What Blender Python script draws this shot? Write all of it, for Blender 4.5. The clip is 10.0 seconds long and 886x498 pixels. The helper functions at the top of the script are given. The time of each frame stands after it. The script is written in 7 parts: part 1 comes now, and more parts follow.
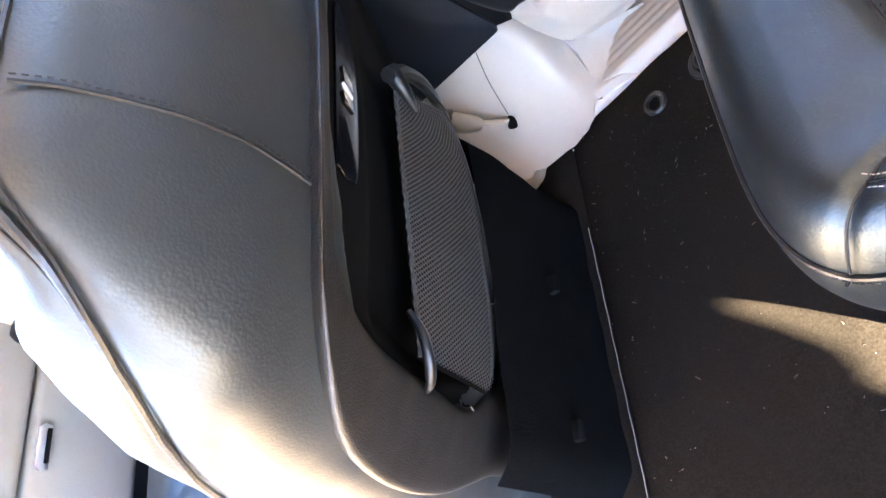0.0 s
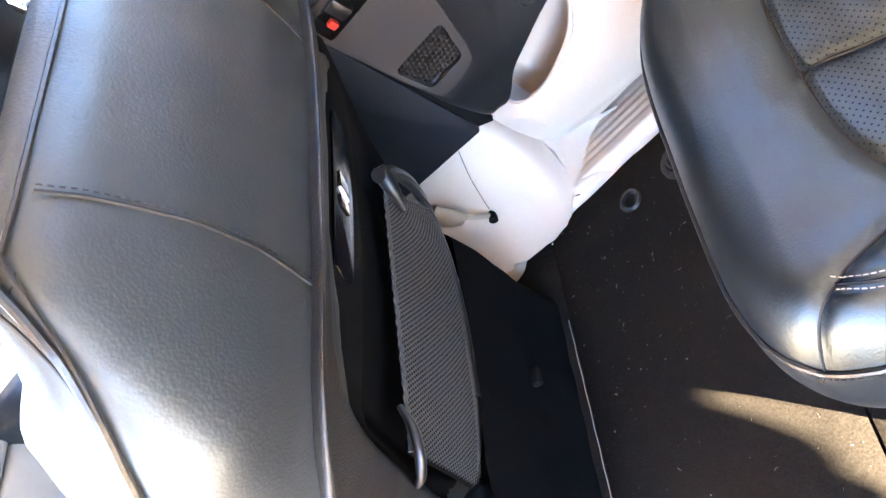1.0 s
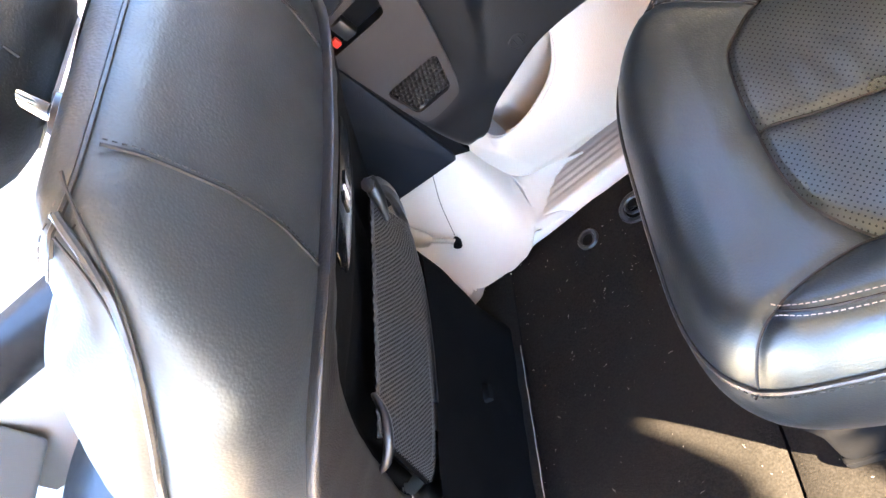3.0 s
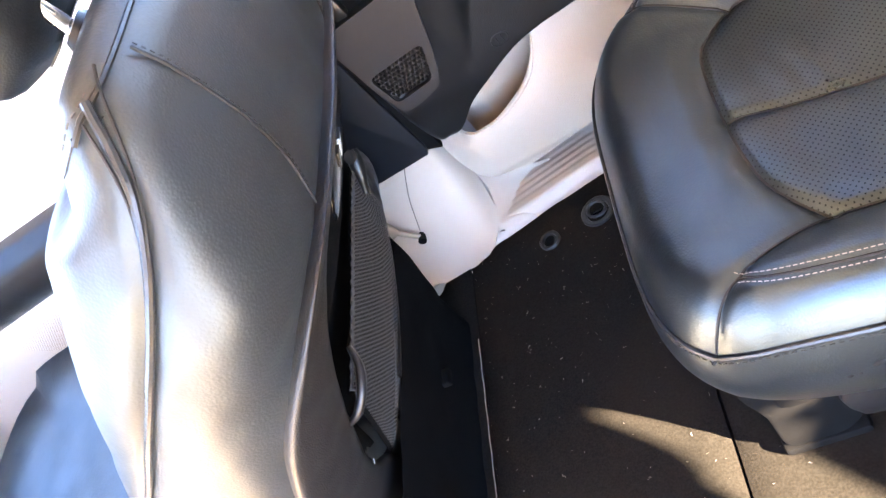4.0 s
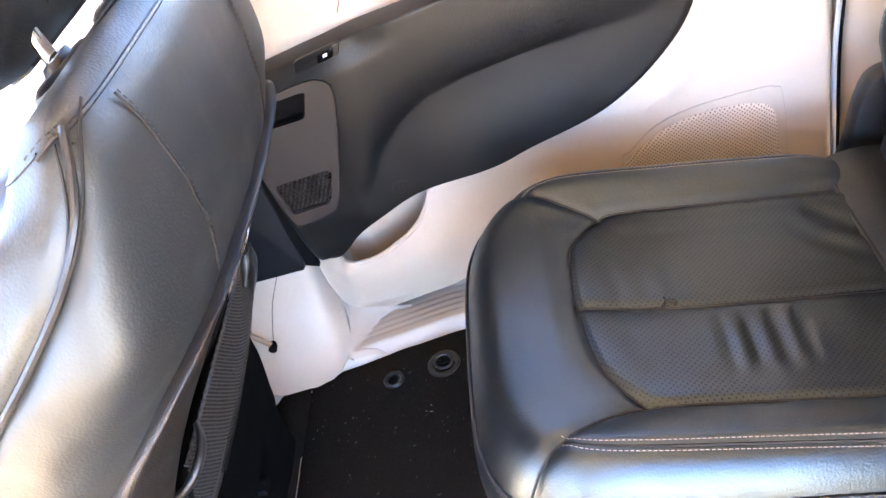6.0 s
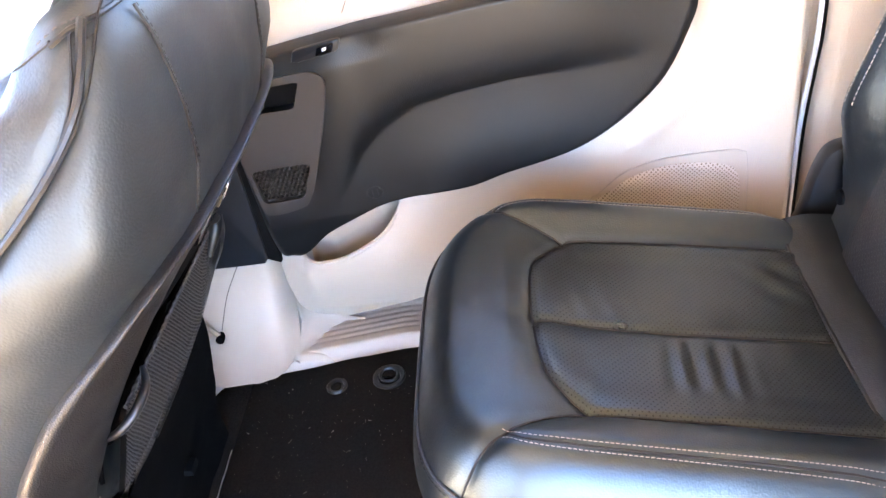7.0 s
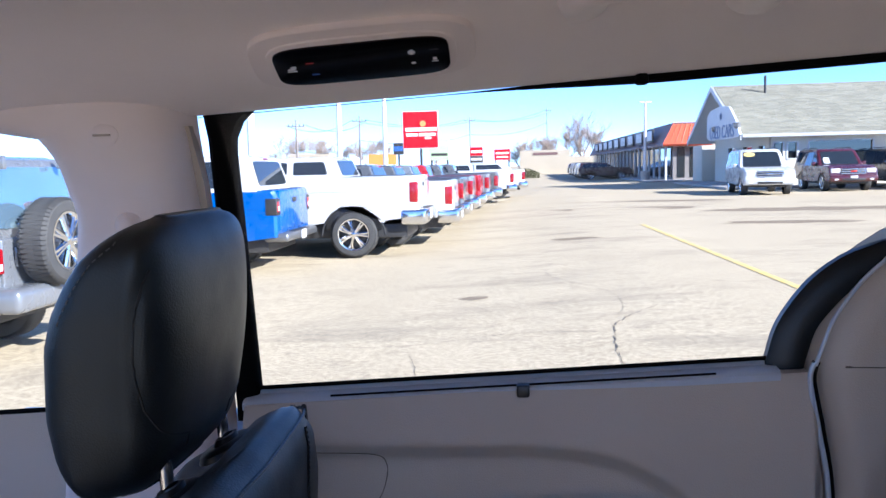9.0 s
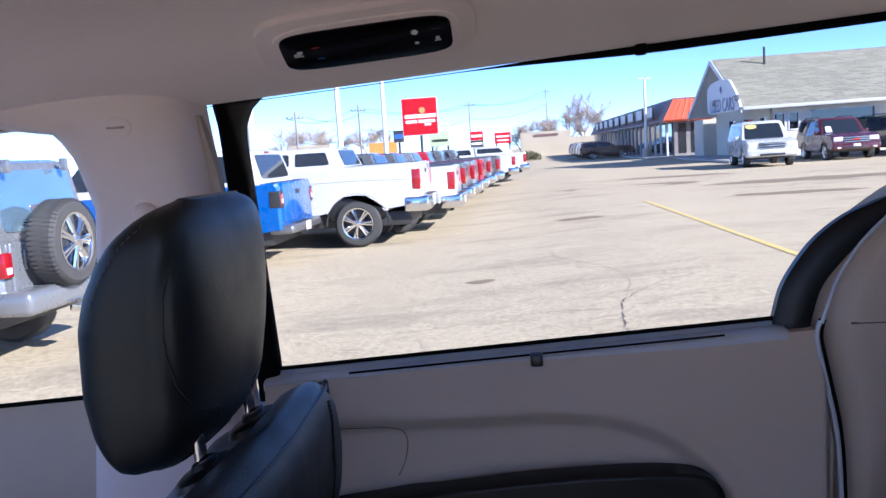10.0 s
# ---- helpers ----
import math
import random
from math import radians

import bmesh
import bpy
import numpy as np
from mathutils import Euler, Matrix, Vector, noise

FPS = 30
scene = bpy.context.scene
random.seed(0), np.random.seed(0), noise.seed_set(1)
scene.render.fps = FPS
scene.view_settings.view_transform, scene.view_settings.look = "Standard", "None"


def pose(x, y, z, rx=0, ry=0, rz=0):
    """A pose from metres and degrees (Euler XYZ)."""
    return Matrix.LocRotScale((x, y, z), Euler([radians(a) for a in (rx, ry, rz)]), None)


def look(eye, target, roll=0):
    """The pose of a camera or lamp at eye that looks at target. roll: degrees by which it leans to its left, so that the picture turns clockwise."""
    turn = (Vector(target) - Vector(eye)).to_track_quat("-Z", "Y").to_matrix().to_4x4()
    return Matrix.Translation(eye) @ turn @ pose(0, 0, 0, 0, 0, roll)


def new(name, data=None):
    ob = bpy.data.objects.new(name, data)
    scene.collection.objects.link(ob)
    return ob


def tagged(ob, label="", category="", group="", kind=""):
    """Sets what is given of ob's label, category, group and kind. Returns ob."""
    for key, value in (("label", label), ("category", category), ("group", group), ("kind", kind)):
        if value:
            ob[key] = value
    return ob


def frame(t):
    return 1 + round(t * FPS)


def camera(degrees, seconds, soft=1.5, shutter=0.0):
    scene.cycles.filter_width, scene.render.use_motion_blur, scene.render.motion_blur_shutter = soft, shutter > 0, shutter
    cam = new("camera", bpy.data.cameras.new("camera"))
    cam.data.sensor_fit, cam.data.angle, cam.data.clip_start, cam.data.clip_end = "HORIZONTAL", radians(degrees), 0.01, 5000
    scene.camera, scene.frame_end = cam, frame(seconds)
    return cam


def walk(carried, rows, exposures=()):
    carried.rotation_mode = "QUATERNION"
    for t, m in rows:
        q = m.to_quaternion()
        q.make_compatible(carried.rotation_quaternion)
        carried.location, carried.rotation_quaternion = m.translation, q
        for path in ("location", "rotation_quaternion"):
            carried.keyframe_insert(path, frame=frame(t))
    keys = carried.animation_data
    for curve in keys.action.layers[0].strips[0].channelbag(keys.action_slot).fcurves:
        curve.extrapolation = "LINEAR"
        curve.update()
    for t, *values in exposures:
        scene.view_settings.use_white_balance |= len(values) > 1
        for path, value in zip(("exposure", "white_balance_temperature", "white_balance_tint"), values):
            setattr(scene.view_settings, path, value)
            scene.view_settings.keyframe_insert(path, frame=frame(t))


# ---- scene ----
cam = camera(58.2, 10.0)
PATH = [
    (0, (0.295, 0.024, 1.226), (-1.003, 0.982, 0.043), -73.1),
    (0.5, (0.294, 0.036, 1.237), (-0.909, 1.117, 0.061), -70.4),
    (1, (0.305, 0.021, 1.253), (-0.851, 1.154, 0.077), -68.3),
    (1.5, (0.31, 0.013, 1.263), (-0.816, 1.167, 0.079), -66.6),
    (2, (0.311, 0.004, 1.269), (-0.786, 1.177, 0.077), -64.5),
    (2.5, (0.307, -0.017, 1.284), (-0.753, 1.176, 0.079), -62.0),
    (2.7, (0.301, -0.024, 1.3), (-0.733, 1.171, 0.073), -60.7),
    (3.8, (0.274, -0.09, 1.317), (-0.621, 1.156, 0.034), -53.0),
    (4, (0.252, -0.106, 1.321), (-0.596, 1.156, 0.021), -51.0),
    (4.5, (0.232, -0.124, 1.314), (-0.504, 1.175, -0.017), -45.5),
    (5, (0.237, -0.134, 1.329), (-0.37, 1.223, -0.009), -38.2),
    (5.5, (0.243, -0.164, 1.338), (-0.242, 1.267, 0.028), -30.5),
    (6, (0.231, -0.171, 1.373), (-0.134, 1.34, 0.115), -22.5),
    (6.2, (0.226, -0.178, 1.368), (-0.109, 1.347, 0.118), -20.3),
    (7.3, (0.196, -0.261, 1.307), (-0.001, 1.399, 0.209), -7.8),
    (7.5, (0.19, -0.271, 1.293), (0.004, 1.426, 0.251), -6.5),
    (7.7, (0.199, -0.268, 1.295), (0.017, 1.485, 0.351), -5.2),
    (8, (0.197, -0.273, 1.37), (0.036, 1.586, 0.648), -3.6),
    (8.5, (0.196, -0.281, 1.443), (0.023, 1.664, 1.011), -2.5),
    (9, (0.191, -0.282, 1.465), (0.005, 1.699, 1.261), -1.4),
    (9.5, (0.182, -0.281, 1.463), (-0.014, 1.706, 1.348), -1.4),
    (10, (0.185, -0.309, 1.454), (-0.014, 1.667, 1.216), -3.9),
]
EXPOSURES = [(0, 5.77, 8000, 16), (0.7, 6.12, 7800, 15), (2.7, 6.07, 7800, 15), (4.0, 5.76, 7950, 18), (5.5, 5.64, 8150, 18), (7.6, 5.55, 8100, 17), (8.0, 5.2, 7800, 16), (8.3, 4.45, 7500, 15), (8.6, 2.95, 6700, 13), (8.9, 1.80, 5350, 16), (9.4, 1.42, 5300, 21), (10, 1.38, 5350, 22)]
walk(cam, [(t, look(eye, target, roll)) for t, eye, target, roll in PATH], EXPOSURES)

# ---- sky, sun, exposure ----
SUN_WAY = Vector((-0.77, 0.47, -0.455)).normalized()
SUN_ELEVATION = math.asin(-SUN_WAY.z)
world = bpy.data.worlds.new("sky")
scene.world = world
world.use_nodes = True
wn = world.node_tree.nodes
sky = wn.new("ShaderNodeTexSky")
sky.sky_type = "NISHITA"
sky.sun_disc = False
sky.sun_elevation = SUN_ELEVATION
sky.sun_rotation = math.atan2(-SUN_WAY.x, -SUN_WAY.y)
sky.air_density, sky.dust_density, sky.ozone_density = 0.38, 0.0, 3.2
wn["Background"].inputs["Strength"].default_value = 0.143
world.node_tree.links.new(sky.outputs["Color"], wn["Background"].inputs["Color"])

sun = bpy.data.lights.new("sun", "SUN")
sun.energy, sun.angle, sun.color = 5.0, radians(0.53), (1.0, 0.90, 0.76)
sun_ob = new("sun", sun)
sun_ob.matrix_world = Matrix.Translation((0, 0, 30)) @ SUN_WAY.to_track_quat("-Z", "Y").to_matrix().to_4x4()


# ---- materials ----
def material(name, base, rough=0.5, metal=0.0, vary=0.0, vary_scale=6.0, grain=0.0, grain_scale=300.0, bump=0.0, bump_scale=400.0,
             kind="noise", spec=0.5, coat=0.0, coat_rough=0.05, second=None, rough_vary=0.0, random_tint=0.0, spec_tint=(1, 1, 1), crease=0.0, crease_scale=40.0):
    m = bpy.data.materials.new(name)
    m.use_nodes = True
    nt = m.node_tree
    n, l = nt.nodes, nt.links
    b = n["Principled BSDF"]
    b.inputs["Roughness"].default_value = rough
    b.inputs["Metallic"].default_value = metal
    b.inputs["Specular IOR Level"].default_value = spec
    b.inputs["Specular Tint"].default_value = (*spec_tint, 1)
    b.inputs["Coat Weight"].default_value = coat
    b.inputs["Coat Roughness"].default_value = coat_rough
    tc = n.new("ShaderNodeTexCoord")
    col = None
    rgb = n.new("ShaderNodeRGB")
    rgb.outputs[0].default_value = (*base, 1)
    col = rgb.outputs[0]

    def mix(a, b_col, fac, blend="MIX"):
        x = n.new("ShaderNodeMix")
        x.data_type, x.blend_type = "RGBA", blend
        if isinstance(fac, float):
            x.inputs[0].default_value = fac
        else:
            l.new(fac, x.inputs[0])
        l.new(a, x.inputs[6])
        if isinstance(b_col, tuple):
            x.inputs[7].default_value = (*b_col, 1)
        else:
            l.new(b_col, x.inputs[7])
        return x.outputs[2]

    def noise_tex(scale, detail=4.0, rough_=0.6):
        t = n.new("ShaderNodeTexNoise")
        t.inputs["Scale"].default_value = scale
        t.inputs["Detail"].default_value = detail
        t.inputs["Roughness"].default_value = rough_
        l.new(tc.outputs["Object"], t.inputs["Vector"])
        return t.outputs["Fac"]

    def ramp(v, lo, hi):
        r = n.new("ShaderNodeMapRange")
        r.inputs["From Min"].default_value, r.inputs["From Max"].default_value = lo, hi
        l.new(v, r.inputs["Value"])
        return r.outputs["Result"]

    if vary > 0:
        f = ramp(noise_tex(vary_scale), 0.35, 0.68)
        s = n.new("ShaderNodeMath")
        s.operation = "MULTIPLY"
        l.new(f, s.inputs[0])
        s.inputs[1].default_value = vary
        col = mix(col, second if second else tuple(c * 0.55 for c in base), s.outputs[0])
    if grain > 0:
        f = ramp(noise_tex(grain_scale, 2.0), 0.3, 0.7)
        s = n.new("ShaderNodeMath")
        s.operation = "MULTIPLY"
        l.new(f, s.inputs[0])
        s.inputs[1].default_value = grain
        col = mix(col, tuple(min(1, c * 1.9 + 0.004) for c in base), s.outputs[0])
    if random_tint > 0:
        info = n.new("ShaderNodeObjectInfo")
        s = n.new("ShaderNodeMath")
        s.operation = "MULTIPLY"
        l.new(info.outputs["Random"], s.inputs[0])
        s.inputs[1].default_value = random_tint
        col = mix(col, tuple(c * 0.5 for c in base), s.outputs[0])
    l.new(col, b.inputs["Base Color"])
    if rough_vary > 0:
        f = n.new("ShaderNodeMapRange")
        f.inputs["To Min"].default_value, f.inputs["To Max"].default_value = max(0.03, rough - rough_vary), min(1, rough + rough_vary)
        l.new(ramp(noise_tex(vary_scale * 2.3), 0.3, 0.7), f.inputs["Value"])
        l.new(f.outputs["Result"], b.inputs["Roughness"])
    if bump > 0:
        if kind == "cells":
            t = n.new("ShaderNodeTexVoronoi")
            t.feature = "SMOOTH_F1"
            t.inputs["Scale"].default_value = bump_scale
            l.new(tc.outputs["Object"], t.inputs["Vector"])
            h = t.outputs["Distance"]
        else:
            h = noise_tex(bump_scale, 3.0)
        bp = n.new("ShaderNodeBump")
        bp.inputs["Strength"].default_value = bump
        bp.inputs["Distance"].default_value = 0.002
        l.new(h, bp.inputs["Height"])
        if crease > 0:
            soft_bump = n.new("ShaderNodeBump")
            soft_bump.inputs["Strength"].default_value = crease
            soft_bump.inputs["Distance"].default_value = 0.006
            l.new(noise_tex(crease_scale, 5.0, 0.55), soft_bump.inputs["Height"])
            l.new(soft_bump.outputs["Normal"], bp.inputs["Normal"])
        l.new(bp.outputs["Normal"], b.inputs["Normal"])
    return m


def dotted(name, base, hole, pitch, radius, rough, plane, slant=1.0, bump=0.25, gloss=0.5, sheen=0.0, spec_tint=(1, 1, 1)):
    """A material with rows of small punched dots, in the plane of two object axes."""
    m = material(name, base, rough, vary=0.25, vary_scale=8, bump=bump, bump_scale=520, kind="cells", rough_vary=0.08, spec_tint=spec_tint)
    nt = m.node_tree
    n, l = nt.nodes, nt.links
    b = n["Principled BSDF"]
    was = b.inputs["Base Color"].links[0].from_socket
    tc = n.new("ShaderNodeTexCoord")
    sep = n.new("ShaderNodeSeparateXYZ")
    l.new(tc.outputs["Object"], sep.inputs[0])

    def op(kind, a, c):
        x = n.new("ShaderNodeMath")
        x.operation = kind
        for i, v in enumerate((a, c)):
            if v is None:
                continue
            if isinstance(v, float):
                x.inputs[i].default_value = v
            else:
                l.new(v, x.inputs[i])
        return x.outputs[0]

    u, v = sep.outputs[plane[0]], sep.outputs[plane[1]]
    p = op("DIVIDE", op("ADD", u, v), pitch * 1.414)
    q = op("DIVIDE", op("SUBTRACT", u, op("MULTIPLY", v, slant)), pitch * 1.414)
    fp = op("SUBTRACT", op("FRACT", p, None), 0.5)
    fq = op("SUBTRACT", op("FRACT", q, None), 0.5)
    r = op("SQRT", op("ADD", op("MULTIPLY", fp, fp), op("MULTIPLY", fq, fq)), None)
    inside = op("LESS_THAN", r, radius)
    x = n.new("ShaderNodeMix")
    x.data_type = "RGBA"
    l.new(inside, x.inputs[0])
    l.new(was, x.inputs[6])
    x.inputs[7].default_value = (*hole, 1)
    l.new(x.outputs[2], b.inputs["Base Color"])
    # no gloss inside the holes
    solid = op("SUBTRACT", 1.0, op("MULTIPLY", inside, 0.75))
    l.new(op("MULTIPLY", solid, gloss), b.inputs["Specular IOR Level"])
    l.new(op("MULTIPLY", solid, sheen), b.inputs["Coat Weight"])
    b.inputs["Coat Roughness"].default_value = 0.30
    return m


def glass_material(name, tint, gloss_tint=(1, 1, 1), ior=1.45, opaque=0.0):
    m = bpy.data.materials.new(name)
    m.use_nodes = True
    n, l = m.node_tree.nodes, m.node_tree.links
    n.remove(n["Principled BSDF"])
    tr = n.new("ShaderNodeBsdfTransparent")
    tr.inputs["Color"].default_value = (*tint, 1)
    gl = n.new("ShaderNodeBsdfGlossy")
    gl.inputs["Color"].default_value = (*gloss_tint, 1)
    gl.inputs["Roughness"].default_value = 0.02
    fr = n.new("ShaderNodeFresnel")
    fr.inputs["IOR"].default_value = ior
    mx = n.new("ShaderNodeMixShader")
    l.new(fr.outputs[0], mx.inputs[0])
    l.new(tr.outputs[0], mx.inputs[1])
    l.new(gl.outputs[0], mx.inputs[2])
    l.new(mx.outputs[0], n["Material Output"].inputs["Surface"])
    return m


# Blue specular tint on these leathers stands in for the sky's reflection.
LEATHER = material("black_leather", (0.0078, 0.0094, 0.0104), 0.35, vary=0.35, vary_scale=9, second=(0.0105, 0.0122, 0.0134), bump=0.11, bump_scale=520, kind="cells", rough_vary=0.06, spec=1.0, spec_tint=(0.73, 0.93, 1.0), crease=0.06)
# Darker, duller copy of black_leather; dimmer light put into the colour.
DIM_MATTE_LEATHER = material("dim_matte_black_leather", (0.0048, 0.0050, 0.0055), 0.44, vary=0.35, vary_scale=9, second=(0.0068, 0.0070, 0.0076), bump=0.12, bump_scale=620, kind="cells", rough_vary=0.05, spec=0.5, spec_tint=(0.86, 0.97, 1.0))
# Lighter base than black_leather: part of the sky's sheen is in its colour.
VINYL = material("black_grained_vinyl", (0.0178, 0.0205, 0.0214), 0.49, vary=0.35, vary_scale=9, second=(0.0215, 0.0238, 0.0250), bump=0.13, bump_scale=480, kind="cells", rough_vary=0.05, spec=0.80, spec_tint=(0.88, 0.98, 1.0), crease=0.04)
PERFORATED = dotted("perforated_black_leather", (0.0075, 0.0088, 0.0096), (0.0008, 0.0008, 0.0008), 0.0047, 0.17, 0.35, (0, 1), bump=0.12, gloss=0.85, spec_tint=(0.73, 0.93, 1.0))
STITCH = material("grey_thread", (0.33, 0.31, 0.29), 0.8, vary=0.4, vary_scale=200)
DIM_STITCH = material("dim_grey_thread", (0.10, 0.097, 0.093), 0.7, vary=0.4, vary_scale=200)
PIPING = material("black_piping", (0.018, 0.018, 0.018), 0.36, bump=0.2, bump_scale=300, kind="cells")
SEAM = material("seam_shadow_thread", (0.008, 0.008, 0.008), 0.7, vary=0.3, vary_scale=60)
BLACK_PLASTIC = material("black_grained_plastic", (0.0058, 0.0060, 0.0066), 0.38, vary=0.3, vary_scale=12, bump=0.13, bump_scale=700, kind="cells", rough_vary=0.06, spec=0.40, spec_tint=(0.94, 0.98, 1.0))
SHELL_BLACK = material("dull_black_shell_plastic", (0.0035, 0.0035, 0.0037), 0.8, vary=0.3, vary_scale=14, bump=0.2, bump_scale=700, kind="cells", spec=0.04)
SATIN_BLACK = material("satin_black_plastic", (0.010, 0.010, 0.0105), 0.36, vary=0.3, vary_scale=15, bump=0.1, bump_scale=600, rough_vary=0.06)
COLLAR = material("dark_grained_collar_plastic", (0.015, 0.0135, 0.0125), 0.45, vary=0.35, vary_scale=11, bump=0.25, bump_scale=700, kind="cells", rough_vary=0.06)
SKIRT_CLOTH = material("black_felt", (0.0022, 0.0022, 0.0023), 0.95, vary=0.4, vary_scale=25, grain=0.5, grain_scale=400, bump=0.5, bump_scale=400, spec=0.02)
TAUPE_PLASTIC = material("dark_taupe_plastic", (0.029, 0.0240, 0.0215), 0.42, vary=0.3, vary_scale=14, bump=0.2, bump_scale=800, rough_vary=0.05)
NAVY_PLASTIC = material("blue_black_plastic", (0.0035, 0.0055, 0.0085), 0.5, spec=0.2, vary=0.3, vary_scale=9, bump=0.35, bump_scale=800, kind="cells")
GLOSS_BLACK = material("gloss_black_panel", (0.003, 0.003, 0.004), 0.16, vary=0.2, vary_scale=20, spec=0.3)
BEZEL = material("pale_pink_grey_plastic", (0.82, 0.725, 0.69), 0.55, vary=0.1, vary_scale=6, bump=0.15, bump_scale=800)
SEAM_LINE = material("shaded_trim_joint", (0.10, 0.080, 0.065), 0.8, vary=0.2, vary_scale=30)
RUBBER = material("black_rubber", (0.005, 0.005, 0.005), 0.8, vary=0.3, vary_scale=20, bump=0.2, bump_scale=300, spec=0.04)
CREAM = material("cream_grained_plastic", (0.490, 0.412, 0.330), 0.5, vary=0.12, vary_scale=5, second=(0.465, 0.388, 0.308), bump=0.22, bump_scale=650, kind="cells", rough_vary=0.05)
CREAM_WORN = material("scuffed_cream_plastic", (0.43, 0.366, 0.302), 0.45, vary=0.35, vary_scale=11, second=(0.45, 0.375, 0.30), bump=0.2, bump_scale=500, rough_vary=0.08)
SPEAKER = dotted("punched_cream_plastic", (0.56, 0.48, 0.39), (0.24, 0.19, 0.145), 0.0046, 0.27, 0.55, (0, 2), bump=0.1)
HEADLINER = material("woven_headliner", (0.88, 0.785, 0.75), 0.9, vary=0.12, vary_scale=4, grain=0.12, grain_scale=700, bump=0.3, bump_scale=900)
CARPET = material("black_carpet", (0.0094, 0.0084, 0.0070), 0.97, vary=0.4, vary_scale=16, grain=0.6, grain_scale=380, bump=0.30, bump_scale=520, spec=0.0)
DASH_GREY = material("pale_grey_dash_plastic", (0.20, 0.20, 0.185), 0.5, vary=0.2, vary_scale=7, bump=0.25, bump_scale=600, kind="cells", rough_vary=0.06)
LINT = material("pale_lint", (0.55, 0.52, 0.48), 0.9, vary=0.5, vary_scale=50)
NET = material("charcoal_net_cord", (0.050, 0.049, 0.048), 0.75, vary=0.4, vary_scale=60)
CHROME = material("chrome", (0.75, 0.75, 0.75), 0.12, 1.0, vary=0.15, vary_scale=30)
BRUSHED = material("brushed_silver_trim", (0.62, 0.62, 0.63), 0.3, 0.9, vary=0.2, vary_scale=40)
WHITE_MARK = material("white_marking", (0.75, 0.75, 0.75), 0.6, vary=0.1)
RED_MARK = material("red_marking", (0.55, 0.03, 0.02), 0.4, vary=0.2)
BLUE_MARK = material("blue_marking", (0.04, 0.12, 0.4), 0.4, vary=0.2)
BELT_WEB = material("beige_belt_webbing", (0.31, 0.265, 0.21), 0.75, vary=0.3, vary_scale=40, bump=0.3, bump_scale=500)
WINDOW = glass_material("clear_glass", (0.94, 0.96, 0.95), ior=1.2)
TINTED = glass_material("tinted_glass", (0.55, 0.58, 0.58))
CAR_GLASS = material("dark_vehicle_glass", (0.02, 0.025, 0.03), 0.05, vary=0.2, vary_scale=2, spec=0.9)
# Pale blue base: the sky's reflection on the moulding is put into it.
SILL_BLUE = material("satin_belt_moulding", (0.50, 0.54, 0.60), 0.28, 0.1, vary=0.2, vary_scale=12)


def paint(name, base, metal=0.0):
    return material(name, base, 0.28, metal, vary=0.12, vary_scale=1.7, coat=0.7, rough_vary=0.06)


# ---- mesh helpers ----
def corners(points, r=0.08, n=4):
    """A polygon with its corners rounded by a share r of their sides."""
    out = []
    m = len(points)
    for i, p in enumerate(points):
        a, b, c = Vector((*points[i - 1], 0)), Vector((*p, 0)), Vector((*points[(i + 1) % m], 0))
        s, e = b.lerp(a, r), b.lerp(c, r)
        for k in range(n):
            t = k / (n - 1)
            q = s.lerp(b, t).lerp(b.lerp(e, t), t)
            out.append((q.x, q.y))
    return out


def hang(ob, parent):
    if parent is not None:
        ob.parent = parent
        if parent.type == "EMPTY":
            ob.matrix_parent_inverse = Matrix.Translation(-parent.location)


def mesh_ob(name, verts, faces, mat, parent=None, label="", smooth=True, angle=40):
    me = bpy.data.meshes.new(name)
    me.from_pydata([tuple(v) for v in verts], [], [tuple(f) for f in faces])
    mats = mat if isinstance(mat, (list, tuple)) else [mat]
    for m in mats:
        me.materials.append(m)
    me.validate()
    bm = bmesh.new()
    bm.from_mesh(me)
    bmesh.ops.recalc_face_normals(bm, faces=bm.faces)
    bm.to_mesh(me)
    bm.free()
    me.polygons.foreach_set("use_smooth", [smooth] * len(me.polygons))
    if smooth:
        me.set_sharp_from_angle(angle=radians(angle))
    ob = new(name, me)
    hang(ob, parent)
    if label:
        tagged(ob, label)
    return ob


def part(name, bm, mat, parent, label="", smooth=True, angle=35):
    me = bpy.data.meshes.new(name)
    bmesh.ops.recalc_face_normals(bm, faces=bm.faces)
    bm.to_mesh(me)
    bm.free()
    me.materials.append(mat)
    me.polygons.foreach_set("use_smooth", [smooth] * len(me.polygons))
    if smooth:
        me.set_sharp_from_angle(angle=radians(angle))
    ob = new(name, me)
    hang(ob, parent)
    if label:
        tagged(ob, label)
    return ob


def empty(name, at=(0, 0, 0), label="", category="", group="", kind=""):
    ob = new(name)
    ob.location = at
    ob.empty_display_size = 0.05
    return tagged(ob, label, category, group, kind)


def spline(points, n=12, closed=False):
    """Points on a smooth curve through the given ones."""
    p = [Vector(q) for q in points]
    out = []
    count = len(p)
    last = count if closed else count - 1
    for i in range(last):
        if closed:
            a, b, c, d = p[i - 1], p[i], p[(i + 1) % count], p[(i + 2) % count]
        else:
            a, b, c, d = p[max(i - 1, 0)], p[i], p[i + 1], p[min(i + 2, count - 1)]
        for k in range(n):
            t = k / n
            out.append(0.5 * ((2 * b) + (c - a) * t + (2 * a - 5 * b + 4 * c - d) * t * t + (3 * b - a - 3 * c + d) * t ** 3))
    if not closed:
        out.append(p[-1])
    return out


def step(lo, hi, v):
    t = np.clip((v - lo) / (hi - lo), 0, 1)
    return t * t * (3 - 2 * t)


